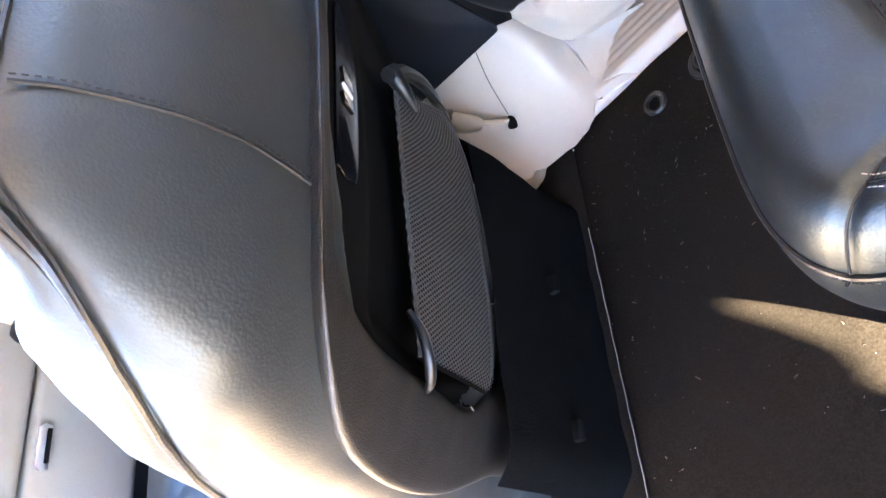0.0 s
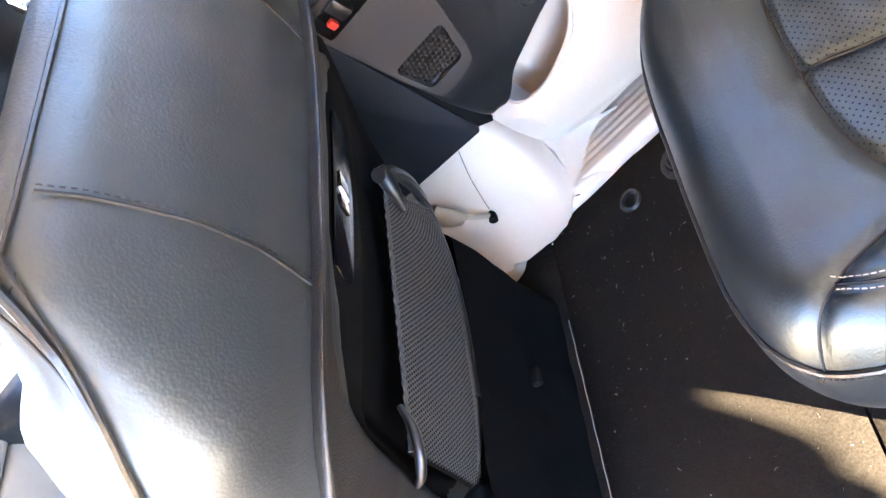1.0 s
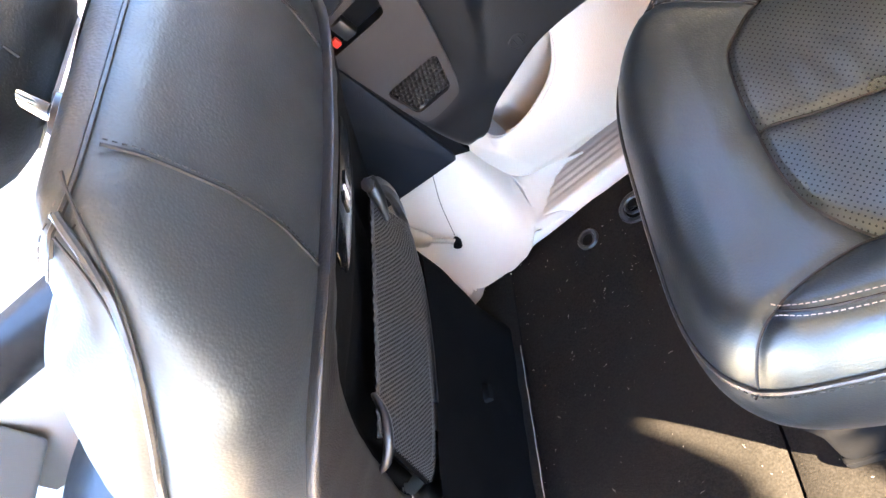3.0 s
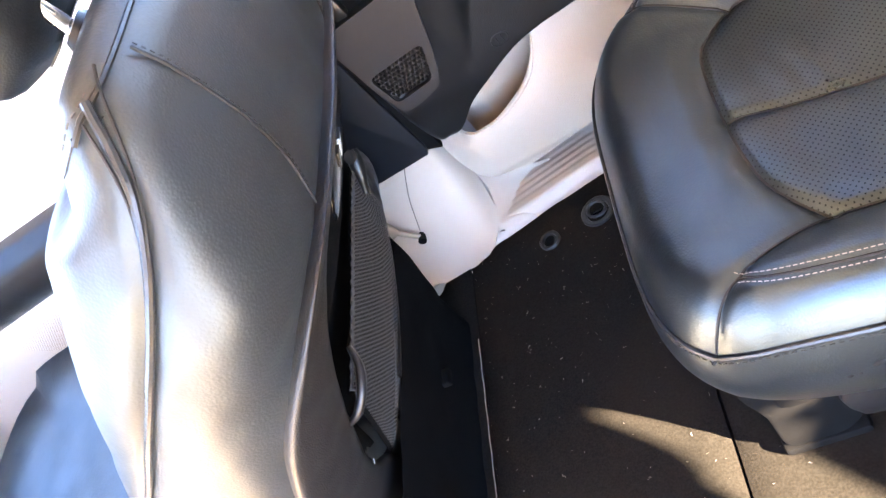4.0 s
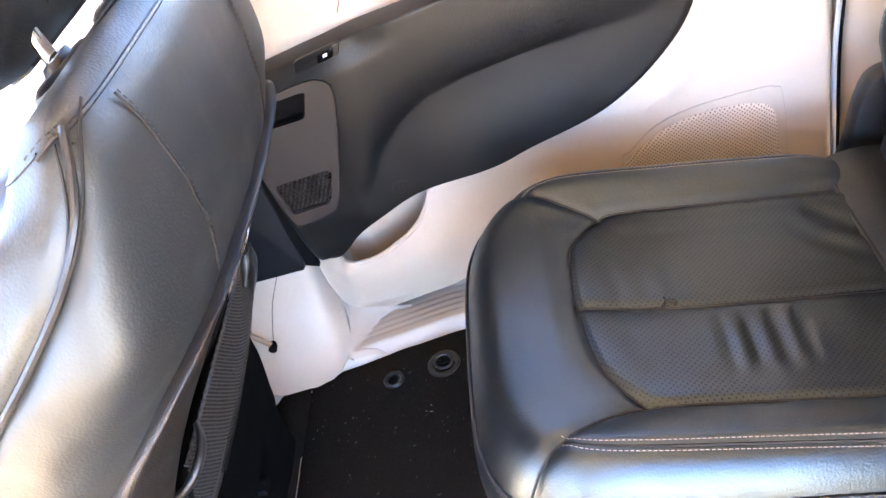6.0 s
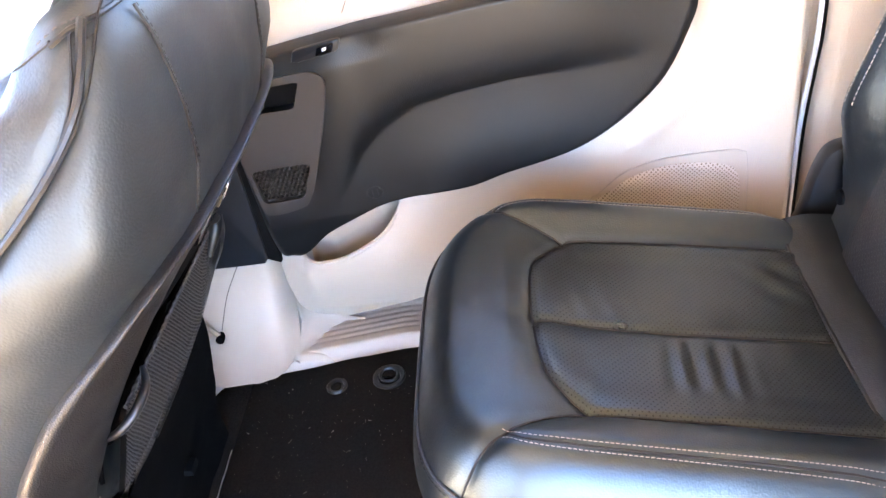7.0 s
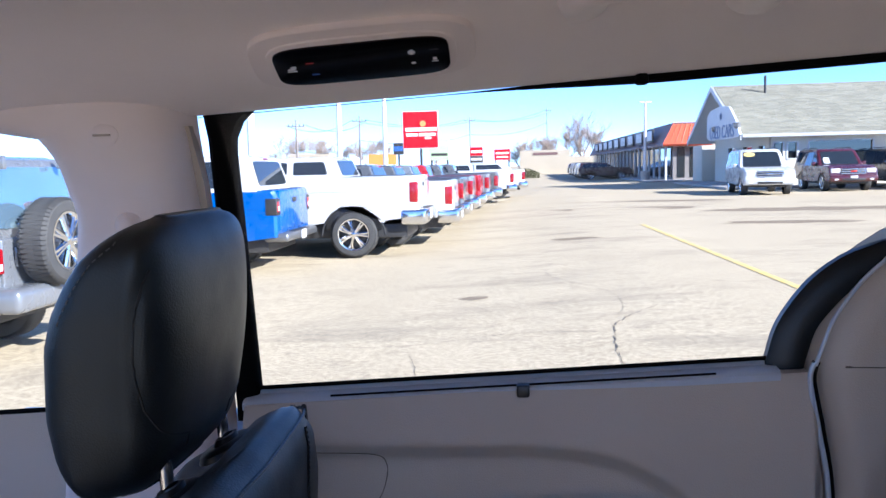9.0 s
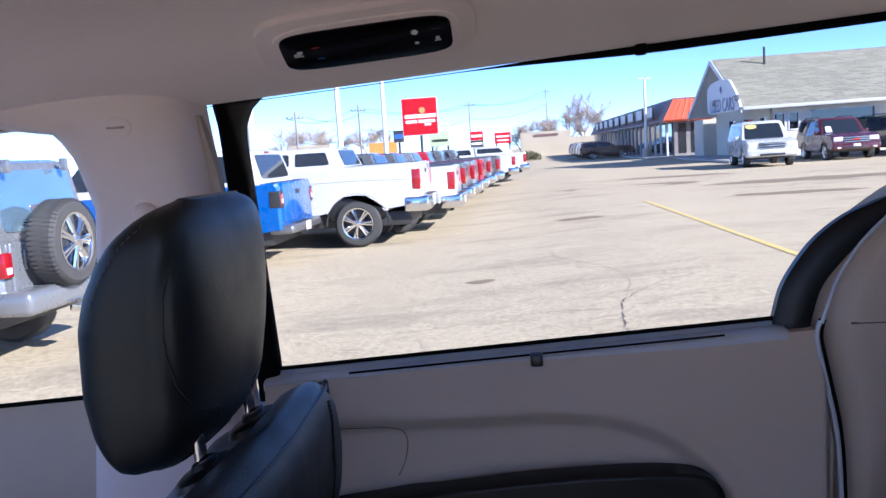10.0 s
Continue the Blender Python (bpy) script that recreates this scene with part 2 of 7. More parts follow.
def far(poly, x, y):
    """Distance from points to a 2D polyline."""
    best = np.full(np.shape(x), 1e9)
    for a, b in zip(poly[:-1], poly[1:]):
        dx, dy = b[0] - a[0], b[1] - a[1]
        t = np.clip(((x - a[0]) * dx + (y - a[1]) * dy) / (dx * dx + dy * dy + 1e-12), 0, 1)
        best = np.minimum(best, np.hypot(x - a[0] - t * dx, y - a[1] - t * dy))
    return best


def within(poly, x, y):
    """Whether points lie in a 2D polygon."""
    res = np.zeros(np.shape(x), bool)
    for a, b in zip(poly, [*poly[1:], poly[0]]):
        cross = (a[1] > y) != (b[1] > y)
        res ^= cross & (x < (b[0] - a[0]) * (y - a[1]) / ((b[1] - a[1]) if b[1] != a[1] else 1e-12) + a[0])
    return res


def grid_faces(nu, nv, wrap=False, at=0):
    f = []
    for i in range(nu - 1):
        for j in range(nv if wrap else nv - 1):
            k = (j + 1) % nv
            f.append((at + i * nv + j, at + i * nv + k, at + (i + 1) * nv + k, at + (i + 1) * nv + j))
    return f


def tube_data(points, r, sides=6, closed=False):
    p = [Vector(q) for q in points]
    verts, faces = [], []
    n = len(p)
    up = Vector((0.13, 0.21, 0.97))
    for i in range(n):
        a, b = (p[i - 1] if (i or closed) else p[0]), (p[(i + 1) % n] if (i < n - 1 or closed) else p[-1])
        t = (b - a).normalized()
        s = t.cross(up)
        if s.length < 0.05:
            s = t.cross(Vector((1, 0, 0)))
        s.normalize()
        w = s.cross(t)
        rr = r[i] if isinstance(r, (list, tuple)) else r
        for k in range(sides):
            q = 2 * math.pi * k / sides
            verts.append(p[i] + rr * (math.cos(q) * s + math.sin(q) * w))
    rows = n + 1 if closed else n
    for i in range(rows - 1):
        for k in range(sides):
            m = (k + 1) % sides
            a, b = i * sides, ((i + 1) % n) * sides
            faces.append((a + k, a + m, b + m, b + k))
    if not closed:
        faces.append(tuple(range(sides)))
        faces.append(tuple(reversed(range((n - 1) * sides, n * sides))))
    return verts, faces


def tube(name, points, r, mat, parent, label="", sides=6, closed=False):
    v, f = tube_data(points, r, sides, closed)
    return mesh_ob(name, v, f, mat, parent, label)


def joined(name, pieces, mat, parent, label="", smooth=True):
    """One mesh out of several (verts, faces)."""
    v, f = [], []
    for a, b in pieces:
        k = len(v)
        v += list(a)
        f += [tuple(i + k for i in q) for q in b]
    return mesh_ob(name, v, f, mat, parent, label, smooth)


def block(name, lo, hi, mat, parent=None, label="", bevel=0.006, segments=2):
    bm = bmesh.new()
    bmesh.ops.create_cube(bm, size=1)
    lo, hi = Vector(lo), Vector(hi)
    for v in bm.verts:
        v.co = Vector(((v.co.x + 0.5) * (hi.x - lo.x) + lo.x, (v.co.y + 0.5) * (hi.y - lo.y) + lo.y, (v.co.z + 0.5) * (hi.z - lo.z) + lo.z))
    if bevel > 0:
        bmesh.ops.bevel(bm, geom=list(bm.edges), offset=min(bevel, 0.45 * min(hi - lo)), segments=segments, affect="EDGES", profile=0.5)
    return part(name, bm, mat, parent, label)


def slab(name, outline, depth, place, mat, parent=None, label="", bevel=0.0, holes=()):
    """A plate from a 2D outline, with holes, of a given depth; place(u, v, d) sets each corner in 3D, d runs from 0 to depth."""
    bm = bmesh.new()
    edges = []
    for loop in (outline, *holes):
        vs = [bm.verts.new((p[0], p[1], 0)) for p in loop]
        edges += [bm.edges.new((a, b)) for a, b in zip(vs, vs[1:] + vs[:1])]
    if holes:
        bmesh.ops.triangle_fill(bm, edges=edges, use_beauty=True, use_dissolve=False)
    else:
        bm.faces.new(list(bm.verts))
    got = bmesh.ops.extrude_face_region(bm, geom=list(bm.faces))
    for e in got["geom"]:
        if isinstance(e, bmesh.types.BMVert):
            e.co.z = depth
    bmesh.ops.recalc_face_normals(bm, faces=bm.faces)
    if bevel > 0:
        sharp = [e for e in bm.edges if len(e.link_faces) == 2 and e.calc_face_angle(0) > 0.9 and abs(e.verts[0].co.z - e.verts[1].co.z) < 1e-6]
        bmesh.ops.bevel(bm, geom=sharp, offset=bevel, segments=2, affect="EDGES", profile=0.5)
    for v in bm.verts:
        v.co = Vector(place(v.co.x, v.co.y, v.co.z))
    return part(name, bm, mat, parent, label)


def dome(name, outline, rings, height, mat, parent=None, label="", back=0.02, at=None, axis="y"):
    """A panel from a 2D outline filled with rings; height(u, v, r) gives the third coordinate, r runs from 0 in the middle to 1 at the rim."""
    o = np.array([(p[0], p[1]) for p in outline])
    c = np.array(at if at else o.mean(axis=0))
    n = len(o)
    pts = []
    for k in range(1, rings + 1):
        r = (k / rings) ** 0.8
        q = c + (o - c) * r
        h = height(q[:, 0], q[:, 1], r)
        pts += [(a, b, d) for (a, b), d in zip(q, np.broadcast_to(h, (n,)))]
    h0 = float(np.mean(height(np.array([c[0]]), np.array([c[1]]), 0.0)))
    pts.append((c[0], c[1], h0))
    rim = pts[(rings - 1) * n: rings * n]
    pts += [(a, b, d + back) for a, b, d in rim]
    f = grid_faces(rings, n, True)
    f += [(k, (k + 1) % n, rings * n) for k in range(n)]
    f += [((rings - 1) * n + k, (rings - 1) * n + (k + 1) % n, rings * n + 1 + (k + 1) % n, rings * n + 1 + k) for k in range(n)]
    turn = {"y": lambda p: (p[0], p[2], p[1]), "x": lambda p: (p[2], p[0], p[1]), "z": lambda p: p}[axis]
    return mesh_ob(name, [turn(p) for p in pts], f, mat, parent, label)


def lathe_data(profile, sides, axis="y", at=(0, 0, 0)):
    """profile: (radius, distance along the axis)."""
    v = []
    for r, h in profile:
        for k in range(sides):
            q = 2 * math.pi * k / sides
            a, b = r * math.cos(q), r * math.sin(q)
            p = {"y": (a, h, b), "z": (a, b, h), "x": (h, a, b)}[axis]
            v.append((p[0] + at[0], p[1] + at[1], p[2] + at[2]))
    f = grid_faces(len(profile), sides, True)
    f.append(tuple(range(sides)))
    f.append(tuple(range((len(profile) - 1) * sides, len(profile) * sides)))
    return v, f


def stitches(name, line, parent, length=0.0045, gap=0.0028, r=0.0008, mat=None, label="pale grey contrast stitching", skew=0.0):
    """A row of short threads along a 3D line."""
    pieces = []
    p = [Vector(q) for q in line]
    total = [0.0]
    for a, b in zip(p[:-1], p[1:]):
        total.append(total[-1] + (b - a).length)
    def at(s):
        k = int(np.searchsorted(total, s)) - 1
        k = max(0, min(k, len(p) - 2))
        w = (s - total[k]) / max(1e-9, total[k + 1] - total[k])
        return p[k].lerp(p[k + 1], w)
    s = 0.0
    while s + length < total[-1]:
        a, b = at(s), at(s + length)
        pieces.append(tube_data([a, (a + b) / 2 + Vector((0, 0, r * 0.4)), b], r, 4))
        s += length + gap
    return joined(name, pieces, mat or STITCH, parent, label)


# ---- the van's shell ----
FLOOR = 0.42


def belt(x):
    return 1.145 + 0.06 * x


def header(x):
    return 1.559 + 0.058 * x


# carpet, with the lid of the floor bin as a piece of its own
def carpet_edge(x):
    return np.where(x < -0.285, np.interp(x, [-0.62, -0.40, -0.378, -0.347, -0.332, -0.290], [0.62, 0.655, 0.673, 0.686, 0.714, 0.719]), 0.720 + 0.16 * np.clip(x + 0.28, 0, 0.25))


def carpet_piece(name, x0, x1, y0, mat, parent, lift=0.0):
    nx, ny = max(12, int((x1 - x0) / 0.02)), 46
    v = []
    for x in np.linspace(x0, x1, nx):
        e = float(carpet_edge(np.array(x)))
        for y in np.linspace(y0, e, ny):
            d = min(x - x0, x1 - x, e - y)
            z = FLOOR + lift - 0.006 * (1 - min(1, d / 0.006)) ** 2
            z += 0.0016 * noise.noise((x * 22, y * 22, 3.1)) + 0.0007 * noise.noise((x * 90, y * 90, 1.0))
            v.append((x, y, z))
    k = len(v)
    f = grid_faces(nx, ny)
    rim = [i * ny + ny - 1 for i in range(nx)]
    v += [(v[i][0], v[i][1], FLOOR - 0.03) for i in rim]
    f += [(rim[i], rim[i + 1], k + i + 1, k + i) for i in range(nx - 1)]
    return mesh_ob(name, v, f, mat, parent)


floor = tagged(empty("floor", (0, 0, FLOOR)), "black loop-pile carpet of the van, specked with pale lint", "floor", kind="structure")
block("floor_pan", (-2.1, -0.86, FLOOR - 0.16), (2.75, 0.70, FLOOR - 0.012), RUBBER, floor, "dark pan under the carpet", 0)
carpet_piece("carpet_front", -0.62, -0.2865, -0.74, CARPET, floor)
carpet_piece("carpet_lid", -0.2835, 0.0375, -0.30, CARPET, floor, 0.002)
carpet_piece("carpet_rear", 0.0405, 1.0, -0.74, CARPET, floor)
block("carpet_left", (-0.2835, -0.74, FLOOR - 0.02), (0.0375, -0.303, FLOOR), CARPET, floor, "", 0.003)
block("carpet_far_rear", (1.003, -0.74, FLOOR - 0.02), (2.7, 0.70, FLOOR - 0.001), CARPET, floor, "", 0.003)
block("carpet_footwell", (-2.0, -0.74, FLOOR - 0.05), (-0.623, 0.66, FLOOR - 0.03), CARPET, floor, "", 0.003)
# pale worn binding along the lid's front edge
tube("lid_binding", [(-0.2845 + 0.0004 * math.sin(i * 1.7), y, FLOOR + 0.0010) for i, y in enumerate(np.linspace(-0.25, 0.56, 60))], 0.0006, STITCH, floor, "frayed pale edge thread", 4)

lint_bits = []
rng = random.Random(4)
for i in range(380):
    x = rng.uniform(-0.28, 0.12)
    y = rng.choice((rng.uniform(0.1, 0.7), rng.uniform(0.42, 0.70)))
    a, ln = rng.uniform(0, 6.3), rng.choice((0.0005, 0.0006, 0.0008, 0.0010, 0.0014, 0.0025, 0.006)) * rng.uniform(0.6, 1.1)
    bend = rng.uniform(-0.8, 0.8)
    p = [(x + ln * k * math.cos(a + bend * k), y + ln * k * math.sin(a + bend * k), FLOOR + 0.0035 + 0.001 * k) for k in (0, 0.5, 1)]
    lint_bits.append(tube_data(p, rng.uniform(0.00009, 0.00018), 3))
tagged(joined("lint", lint_bits, LINT, None), "pale lint and crumbs scattered over the black carpet", "lint", kind="stuff")


def floor_ring(name, x, y, r, big):
    e = tagged(empty(name, (x, y, FLOOR)), "round black plastic " + ("anchor with a swivel ring" if big else "grommet with a bolt hole") + " in the carpet", "anchor" if big else "grommet")
    v, f = lathe_data([(r * 1.02, 0.0), (r, 0.005), (r * 0.93, 0.0065), (r * 0.72, 0.0055), (r * 0.66, 0.002), (r * (0.62 if big else 0.3), 0.0015), (r * (0.6 if big else 0.27), -0.004)], 40, "z", (x, y, FLOOR))
    mesh_ob("rim", v, f[:-2], SATIN_BLACK, e)
    v, f = lathe_data([(r * 0.6, -0.004), (r * 0.05, -0.006)], 24, "z", (x, y, FLOOR))
    mesh_ob("well", v, f, RUBBER, e)
    if big:
        ring = [(x + 0.55 * r * math.cos(q), y + 0.42 * r * math.sin(q) + 0.1 * r, FLOOR + 0.006 + 0.004 * math.sin(q)) for q in np.linspace(0, 2 * math.pi, 28)[:-1]]
        tube("swivel_ring", ring, 0.0026, SATIN_BLACK, e, "", 8, True)
        block("cross_bar", (x - 0.5 * r, y - 0.12 * r, FLOOR - 0.002), (x + 0.5 * r, y + 0.12 * r, FLOOR + 0.004), GLOSS_BLACK, e, "", 0.003)
    return e


floor_ring("floor_grommet", -0.134, 0.675, 0.017, False)
floor_ring("cargo_anchor", -0.048, 0.686, 0.027, True)

# ---- door sill and lower pillar ----
sill = tagged(empty("sill_trim", (0, 0.75, FLOOR)), "scuffed cream plastic door sill with long ribs", "sill trim", kind="structure")
v = []
nx, ny = 130, 60
for x in np.linspace(-0.62, 0.95, nx):
    e = float(carpet_edge(np.array(x))) - 0.004
    flare = 0.0
    for s in np.linspace(0, 1, ny):
        y = e + s * (0.90 - e)
        d = y - e
        z = FLOOR - 0.004 + 0.022 * float(step(0, 0.02, np.array(d)))
        if flare < 0.6:
            ribs = float(step(0.03, 0.035, np.array(d))) * float(step(0.105, 0.1, np.array(d))) * (1 - flare)
            z += -0.0015 * ribs * (0.5 - 0.5 * math.cos(2 * math.pi * (d - 0.03) / 0.0135))
        z += 0.02 * float(step(0.08, 0.14, np.array(d))) * (1 - flare)
        v.append((x, y, z))
mesh_ob("sill_plate", v, grid_faces(nx, ny), CREAM_WORN, sill)

pillar = tagged(empty("pillar_trim", (-0.35, 0.80, FLOOR)), "cream centre pillar trim with a belt cover and dark lower panel", "pillar trim", kind="structure")
# pale lower part that sweeps into the sill in one hollow curve
v = []
nx, ny = 90, 60
for x in np.linspace(-0.62, -0.10, nx):
    e = float(carpet_edge(np.array(x))) - 0.006
    fade = float(step(-0.11, -0.27, np.array(x)))
    big = 0.015 + 0.115 * fade
    high = 0.03 + 0.27 * float(step(-0.203, -0.211, np.array(x)))
    back = 0.792 + 0.03 * float(step(-0.226, -0.200, np.array(x)))
    sink = 0.030 * float(step(-0.20, -0.09, np.array(x)))
    path = [(e, 0.417), (e + 0.004, 0.430), (e + 0.014, 0.438)]
    flat = back - big
    path += [(e + 0.014 + (flat - e - 0.014) * t, 0.438) for t in (0.33, 0.66)] if flat > e + 0.02 else []
    path += [(flat + big * math.sin(q), 0.438 + big * 1.15 * (1 - math.cos(q))) for q in np.linspace(0.12, math.pi / 2, 18)]
    path += [(back, min(0.438 + big * 1.15 + t * 0.2, max(0.438 + big * 1.15 + 0.001 * t, 0.44 + high))) for t in (0.3, 0.6, 1.0)]
    lens = np.concatenate([[0], np.cumsum([math.dist(path[i], path[i + 1]) + 1e-6 for i in range(len(path) - 1)])])
    dent = math.exp(-((x + 0.203) / 0.018) ** 2)
    for s in np.linspace(0, lens[-1], ny):
        hz = float(np.interp(s, lens, [p[1] for p in path]))
        v.append((x, 0.040 * dent * float(step(0.45, 0.50, np.array(hz))) + float(np.interp(s, lens, [p[0] for p in path])), hz - sink))
mesh_ob("pillar_base", v, grid_faces(nx, ny), CREAM_WORN, pillar, "", True, 60)


def on_pillar(x, z, lift=0.0):
    big = 0.13
    c = 1 - max(0.0, min(1.0, (z - 0.438) / (big * 1.15)))
    return Vector((x, 0.792 - big + big * math.sqrt(max(0.0, 1 - c * c)) - lift, z))


# belt outlet: a curved slit, the slot at its foot, and the belt's sleeve and stalk
tube("belt_slit", spline([on_pillar(-0.274, 0.606, 0.0005), on_pillar(-0.291, 0.58, 0.0005), on_pillar(-0.314, 0.54, 0.0005), on_pillar(-0.331, 0.492, 0.0005)], 8), 0.0007, TAUPE_PLASTIC, pillar, "dark curved slit", 6)
slot = on_pillar(-0.333, 0.484)
mesh_ob("belt_slot", *lathe_data([(0.0075, -0.012), (0.0065, 0.006)], 10, "y", tuple(slot)), RUBBER, pillar, "dark slot")
stalk = spline([slot + Vector((0.0, -0.002, 0.0)), slot + Vector((-0.014, -0.006, 0.026)), slot + Vector((-0.028, -0.010, 0.052))], 6)
tube("belt_stalk", stalk, 0.0045, BELT_WEB, pillar, "worn beige belt stalk", 10)
sleeve = spline([stalk[-1] + Vector((0.002, 0.001, -0.008)), slot + Vector((-0.032, -0.016, 0.076)), slot + Vector((-0.028, -0.024, 0.108))], 6)
tube("belt_sleeve", sleeve, [0.010 + 0.005 * math.sin(math.pi * i / (len(sleeve) - 1)) for i in range(len(sleeve))], BELT_WEB, pillar, "beige belt sleeve", 12)
web = spline([slot + Vector((-0.028, -0.024, 0.100)), slot + Vector((-0.032, -0.034, 0.14)), slot + Vector((-0.045, -0.030, 0.22)), slot + Vector((-0.055, -0.022, 0.34))], 8)
v = [p + Vector((0.018 * w, 0.002 * w, 0.010 * w)) for p in web for w in (-1, 1)]
v = v + [p + Vector((0, 0.002, 0)) for p in v]
n2 = len(web) * 2
f = [(2 * i, 2 * i + 1, 2 * i + 3, 2 * i + 2) for i in range(len(web) - 1)] + [(n2 + 2 * i, n2 + 2 * i + 2, n2 + 2 * i + 3, n2 + 2 * i + 1) for i in range(len(web) - 1)]
mesh_ob("belt_webbing", v, f, BELT_WEB, pillar, "beige belt webbing")
# dark panel above it
panel = [(-0.41, 0.604), (-0.225, 0.607), (-0.219, 0.615), (-0.217, 0.63), (-0.215, 1.05), (-0.41, 1.05)]
slab("dark_panel", panel, 0.03, lambda a, b, d: (a, 0.778 + d + 0.0 * b, b), NAVY_PLASTIC, pillar, "blue-black grained panel", 0.006)
slab("dark_gap", [(-0.2215, 0.615), (-0.199, 0.605), (-0.199, 1.06), (-0.2215, 1.06)], 0.03, lambda a, b, d: (a, 0.783 + d, b), RUBBER, pillar, "dark door seal")


# ---- sliding door ----
door = tagged(empty("door_1", (0.2, 0.80, 0.46)), "closed sliding door with cream trim, a black armrest panel and a clear window", "sliding door", kind="structure")
ARM = [(-0.203, 0.936), (-0.185, 0.945), (-0.108, 0.956), (-0.021, 0.969), (0.085, 0.981), (0.195, 0.991), (0.298, 0.995), (0.399, 0.990), (0.432, 0.978), (0.446, 0.952), (0.436, 0.914),
       (0.406, 0.852), (0.361, 0.805), (0.314, 0.772), (0.265, 0.751), (0.181, 0.731), (0.121, 0.714), (0.025, 0.705), (-0.048, 0.687), (-0.106, 0.660), (-0.150, 0.623), (-0.172, 0.621),
       (-0.192, 0.630), (-0.197, 0.707), (-0.202, 0.814)]
LIP = [(-0.160, 0.619), (-0.134, 0.611), (-0.095, 0.614), (-0.057, 0.628), (-0.024, 0.646), (-0.002, 0.668), (0.018, 0.703)]
CREASE = [(-0.21, 1.078), (-0.09, 1.079), (0.109, 1.080), (0.227, 1.081), (0.329, 1.064), (0.407, 1.022), (0.454, 0.971), (0.475, 0.90), (0.45, 0.82), (0.38, 0.75)]
arm_line = [(p.x, p.y) for p in spline([(a, b, 0) for a, b in ARM], 6, True)]
lip_line = [(p.x, p.y) for p in spline([(a, b, 0) for a, b in LIP], 8)]
crease_line = [(p.x, p.y) for p in spline([(a, b, 0) for a, b in CREASE], 8)]
scoop = crease_line + [(0.30, 0.70), (0.0, 0.66), (-0.25, 0.66), (-0.25, 1.078)]
crescent = lip_line + [(0.03, 0.72), (-0.048, 0.70), (-0.106, 0.67), (-0.155, 0.635)]


def door_bottom(x):
    return np.interp(x, [-0.205, -0.198, -0.175, -0.123, -0.08, -0.04, 0.014, 0.10, 0.60], [0.555, 0.51, 0.474, 0.456, 0.464, 0.480, 0.50, 0.505, 0.505])


def door_skin(x, z):
    y = 0.797 + 0.0 * x
    y = y + 0.016 * step(1.09, 1.16, z)
    d = far(crease_line, x, z)
    inner = within(scoop, x, z)
    y = y + np.where(inner, 0.014 * step(0, 0.03, d), 0) * step(0.72, 0.80, z)
    y = y - 0.006 * np.exp(-(d / 0.018) ** 2)
    # bulge of the map pocket
    bulge = step(0.45, 0.60, z) * step(np.interp(x, [-0.160, -0.115], [0.630, 0.74]), np.interp(x, [-0.160, -0.115], [0.590, 0.60]), z) * step(0.10, -0.02, x) * step(-0.215, -0.15, x)
    y = y - 0.036 * bulge
    y = y + 0.016 * step(0.50, 0.455, z)
    hole = within(crescent, x, z)
    dl = far(lip_line, x, z)
    y = y + np.where(hole, 0.010 * step(0.0, 0.010, dl), 0)
    # gentle hollow over the wheel-side end
    y = y - 0.012 * step(0.30, 0.50, x) * step(0.95, 0.6, z)
    y = y + 0.02 * step(0.585, 0.603, x)
    return y


nx, nz = 300, 230
v = []
for u in np.linspace(0, 1, nx):
    t = np.linspace(0, 1, nz)
    x = -0.205 + u * 0.808
    z = door_bottom(x) + t * (belt(x) - 0.004 - door_bottom(x))
    xr = np.interp(z, [0.5, 0.73, 0.86, 1.01, 1.09, 1.17, 1.3], [0.592, 0.596, 0.602, 0.606, 0.594, 0.582, 0.582])
    xs = -0.205 + u * (xr + 0.205)
    ys = door_skin(xs, z)
    v += list(zip(xs, ys, z))
k = len(v)
f = grid_faces(nx, nz)
# the pocket's mouth is open
mouth = within(crescent, np.array([p[0] for p in v]), np.array([p[2] for p in v]))
f = [q for q in f if not all(mouth[i] for i in q)]
# returned rim all round
rim = [i * nz for i in range(nx)] + [(nx - 1) * nz + j for j in range(1, nz)] + [i * nz + nz - 1 for i in range(nx - 2, -1, -1)] + [j for j in range(nz - 2, 0, -1)]
v += [(v[i][0], v[i][1] + 0.05, v[i][2]) for i in rim]
f += [(rim[i], rim[(i + 1) % len(rim)], k + (i + 1) % len(rim), k + i) for i in range(len(rim))]
mesh_ob("door_panel", v, f, CREAM, door, "", True, 60)
tube("pocket_lip", [(a, float(door_skin(np.array(a), np.array(b - 0.004))) - 0.001, b) for a, b in lip_line[3:-3]], [0.0006 + 0.0036 * math.sin(math.pi * i / (len(lip_line) - 7)) ** 0.5 for i in range(len(lip_line) - 6)], CREAM, door, "rolled cream pocket lip", 8)
v = []
for x in np.linspace(-0.162, 0.024, 40):
    lip = float(np.interp(x, [p[0] for p in LIP], [p[1] for p in LIP]))
    high = max(lip + 0.004, float(np.interp(x, [-0.160, -0.155, -0.106, -0.048, 0.03], [0.622, 0.637, 0.674, 0.704, 0.724])))
    y0, y1 = float(door_skin(np.array(x), np.array(high + 0.004))), float(door_skin(np.array(x), np.array(lip - 0.005)))
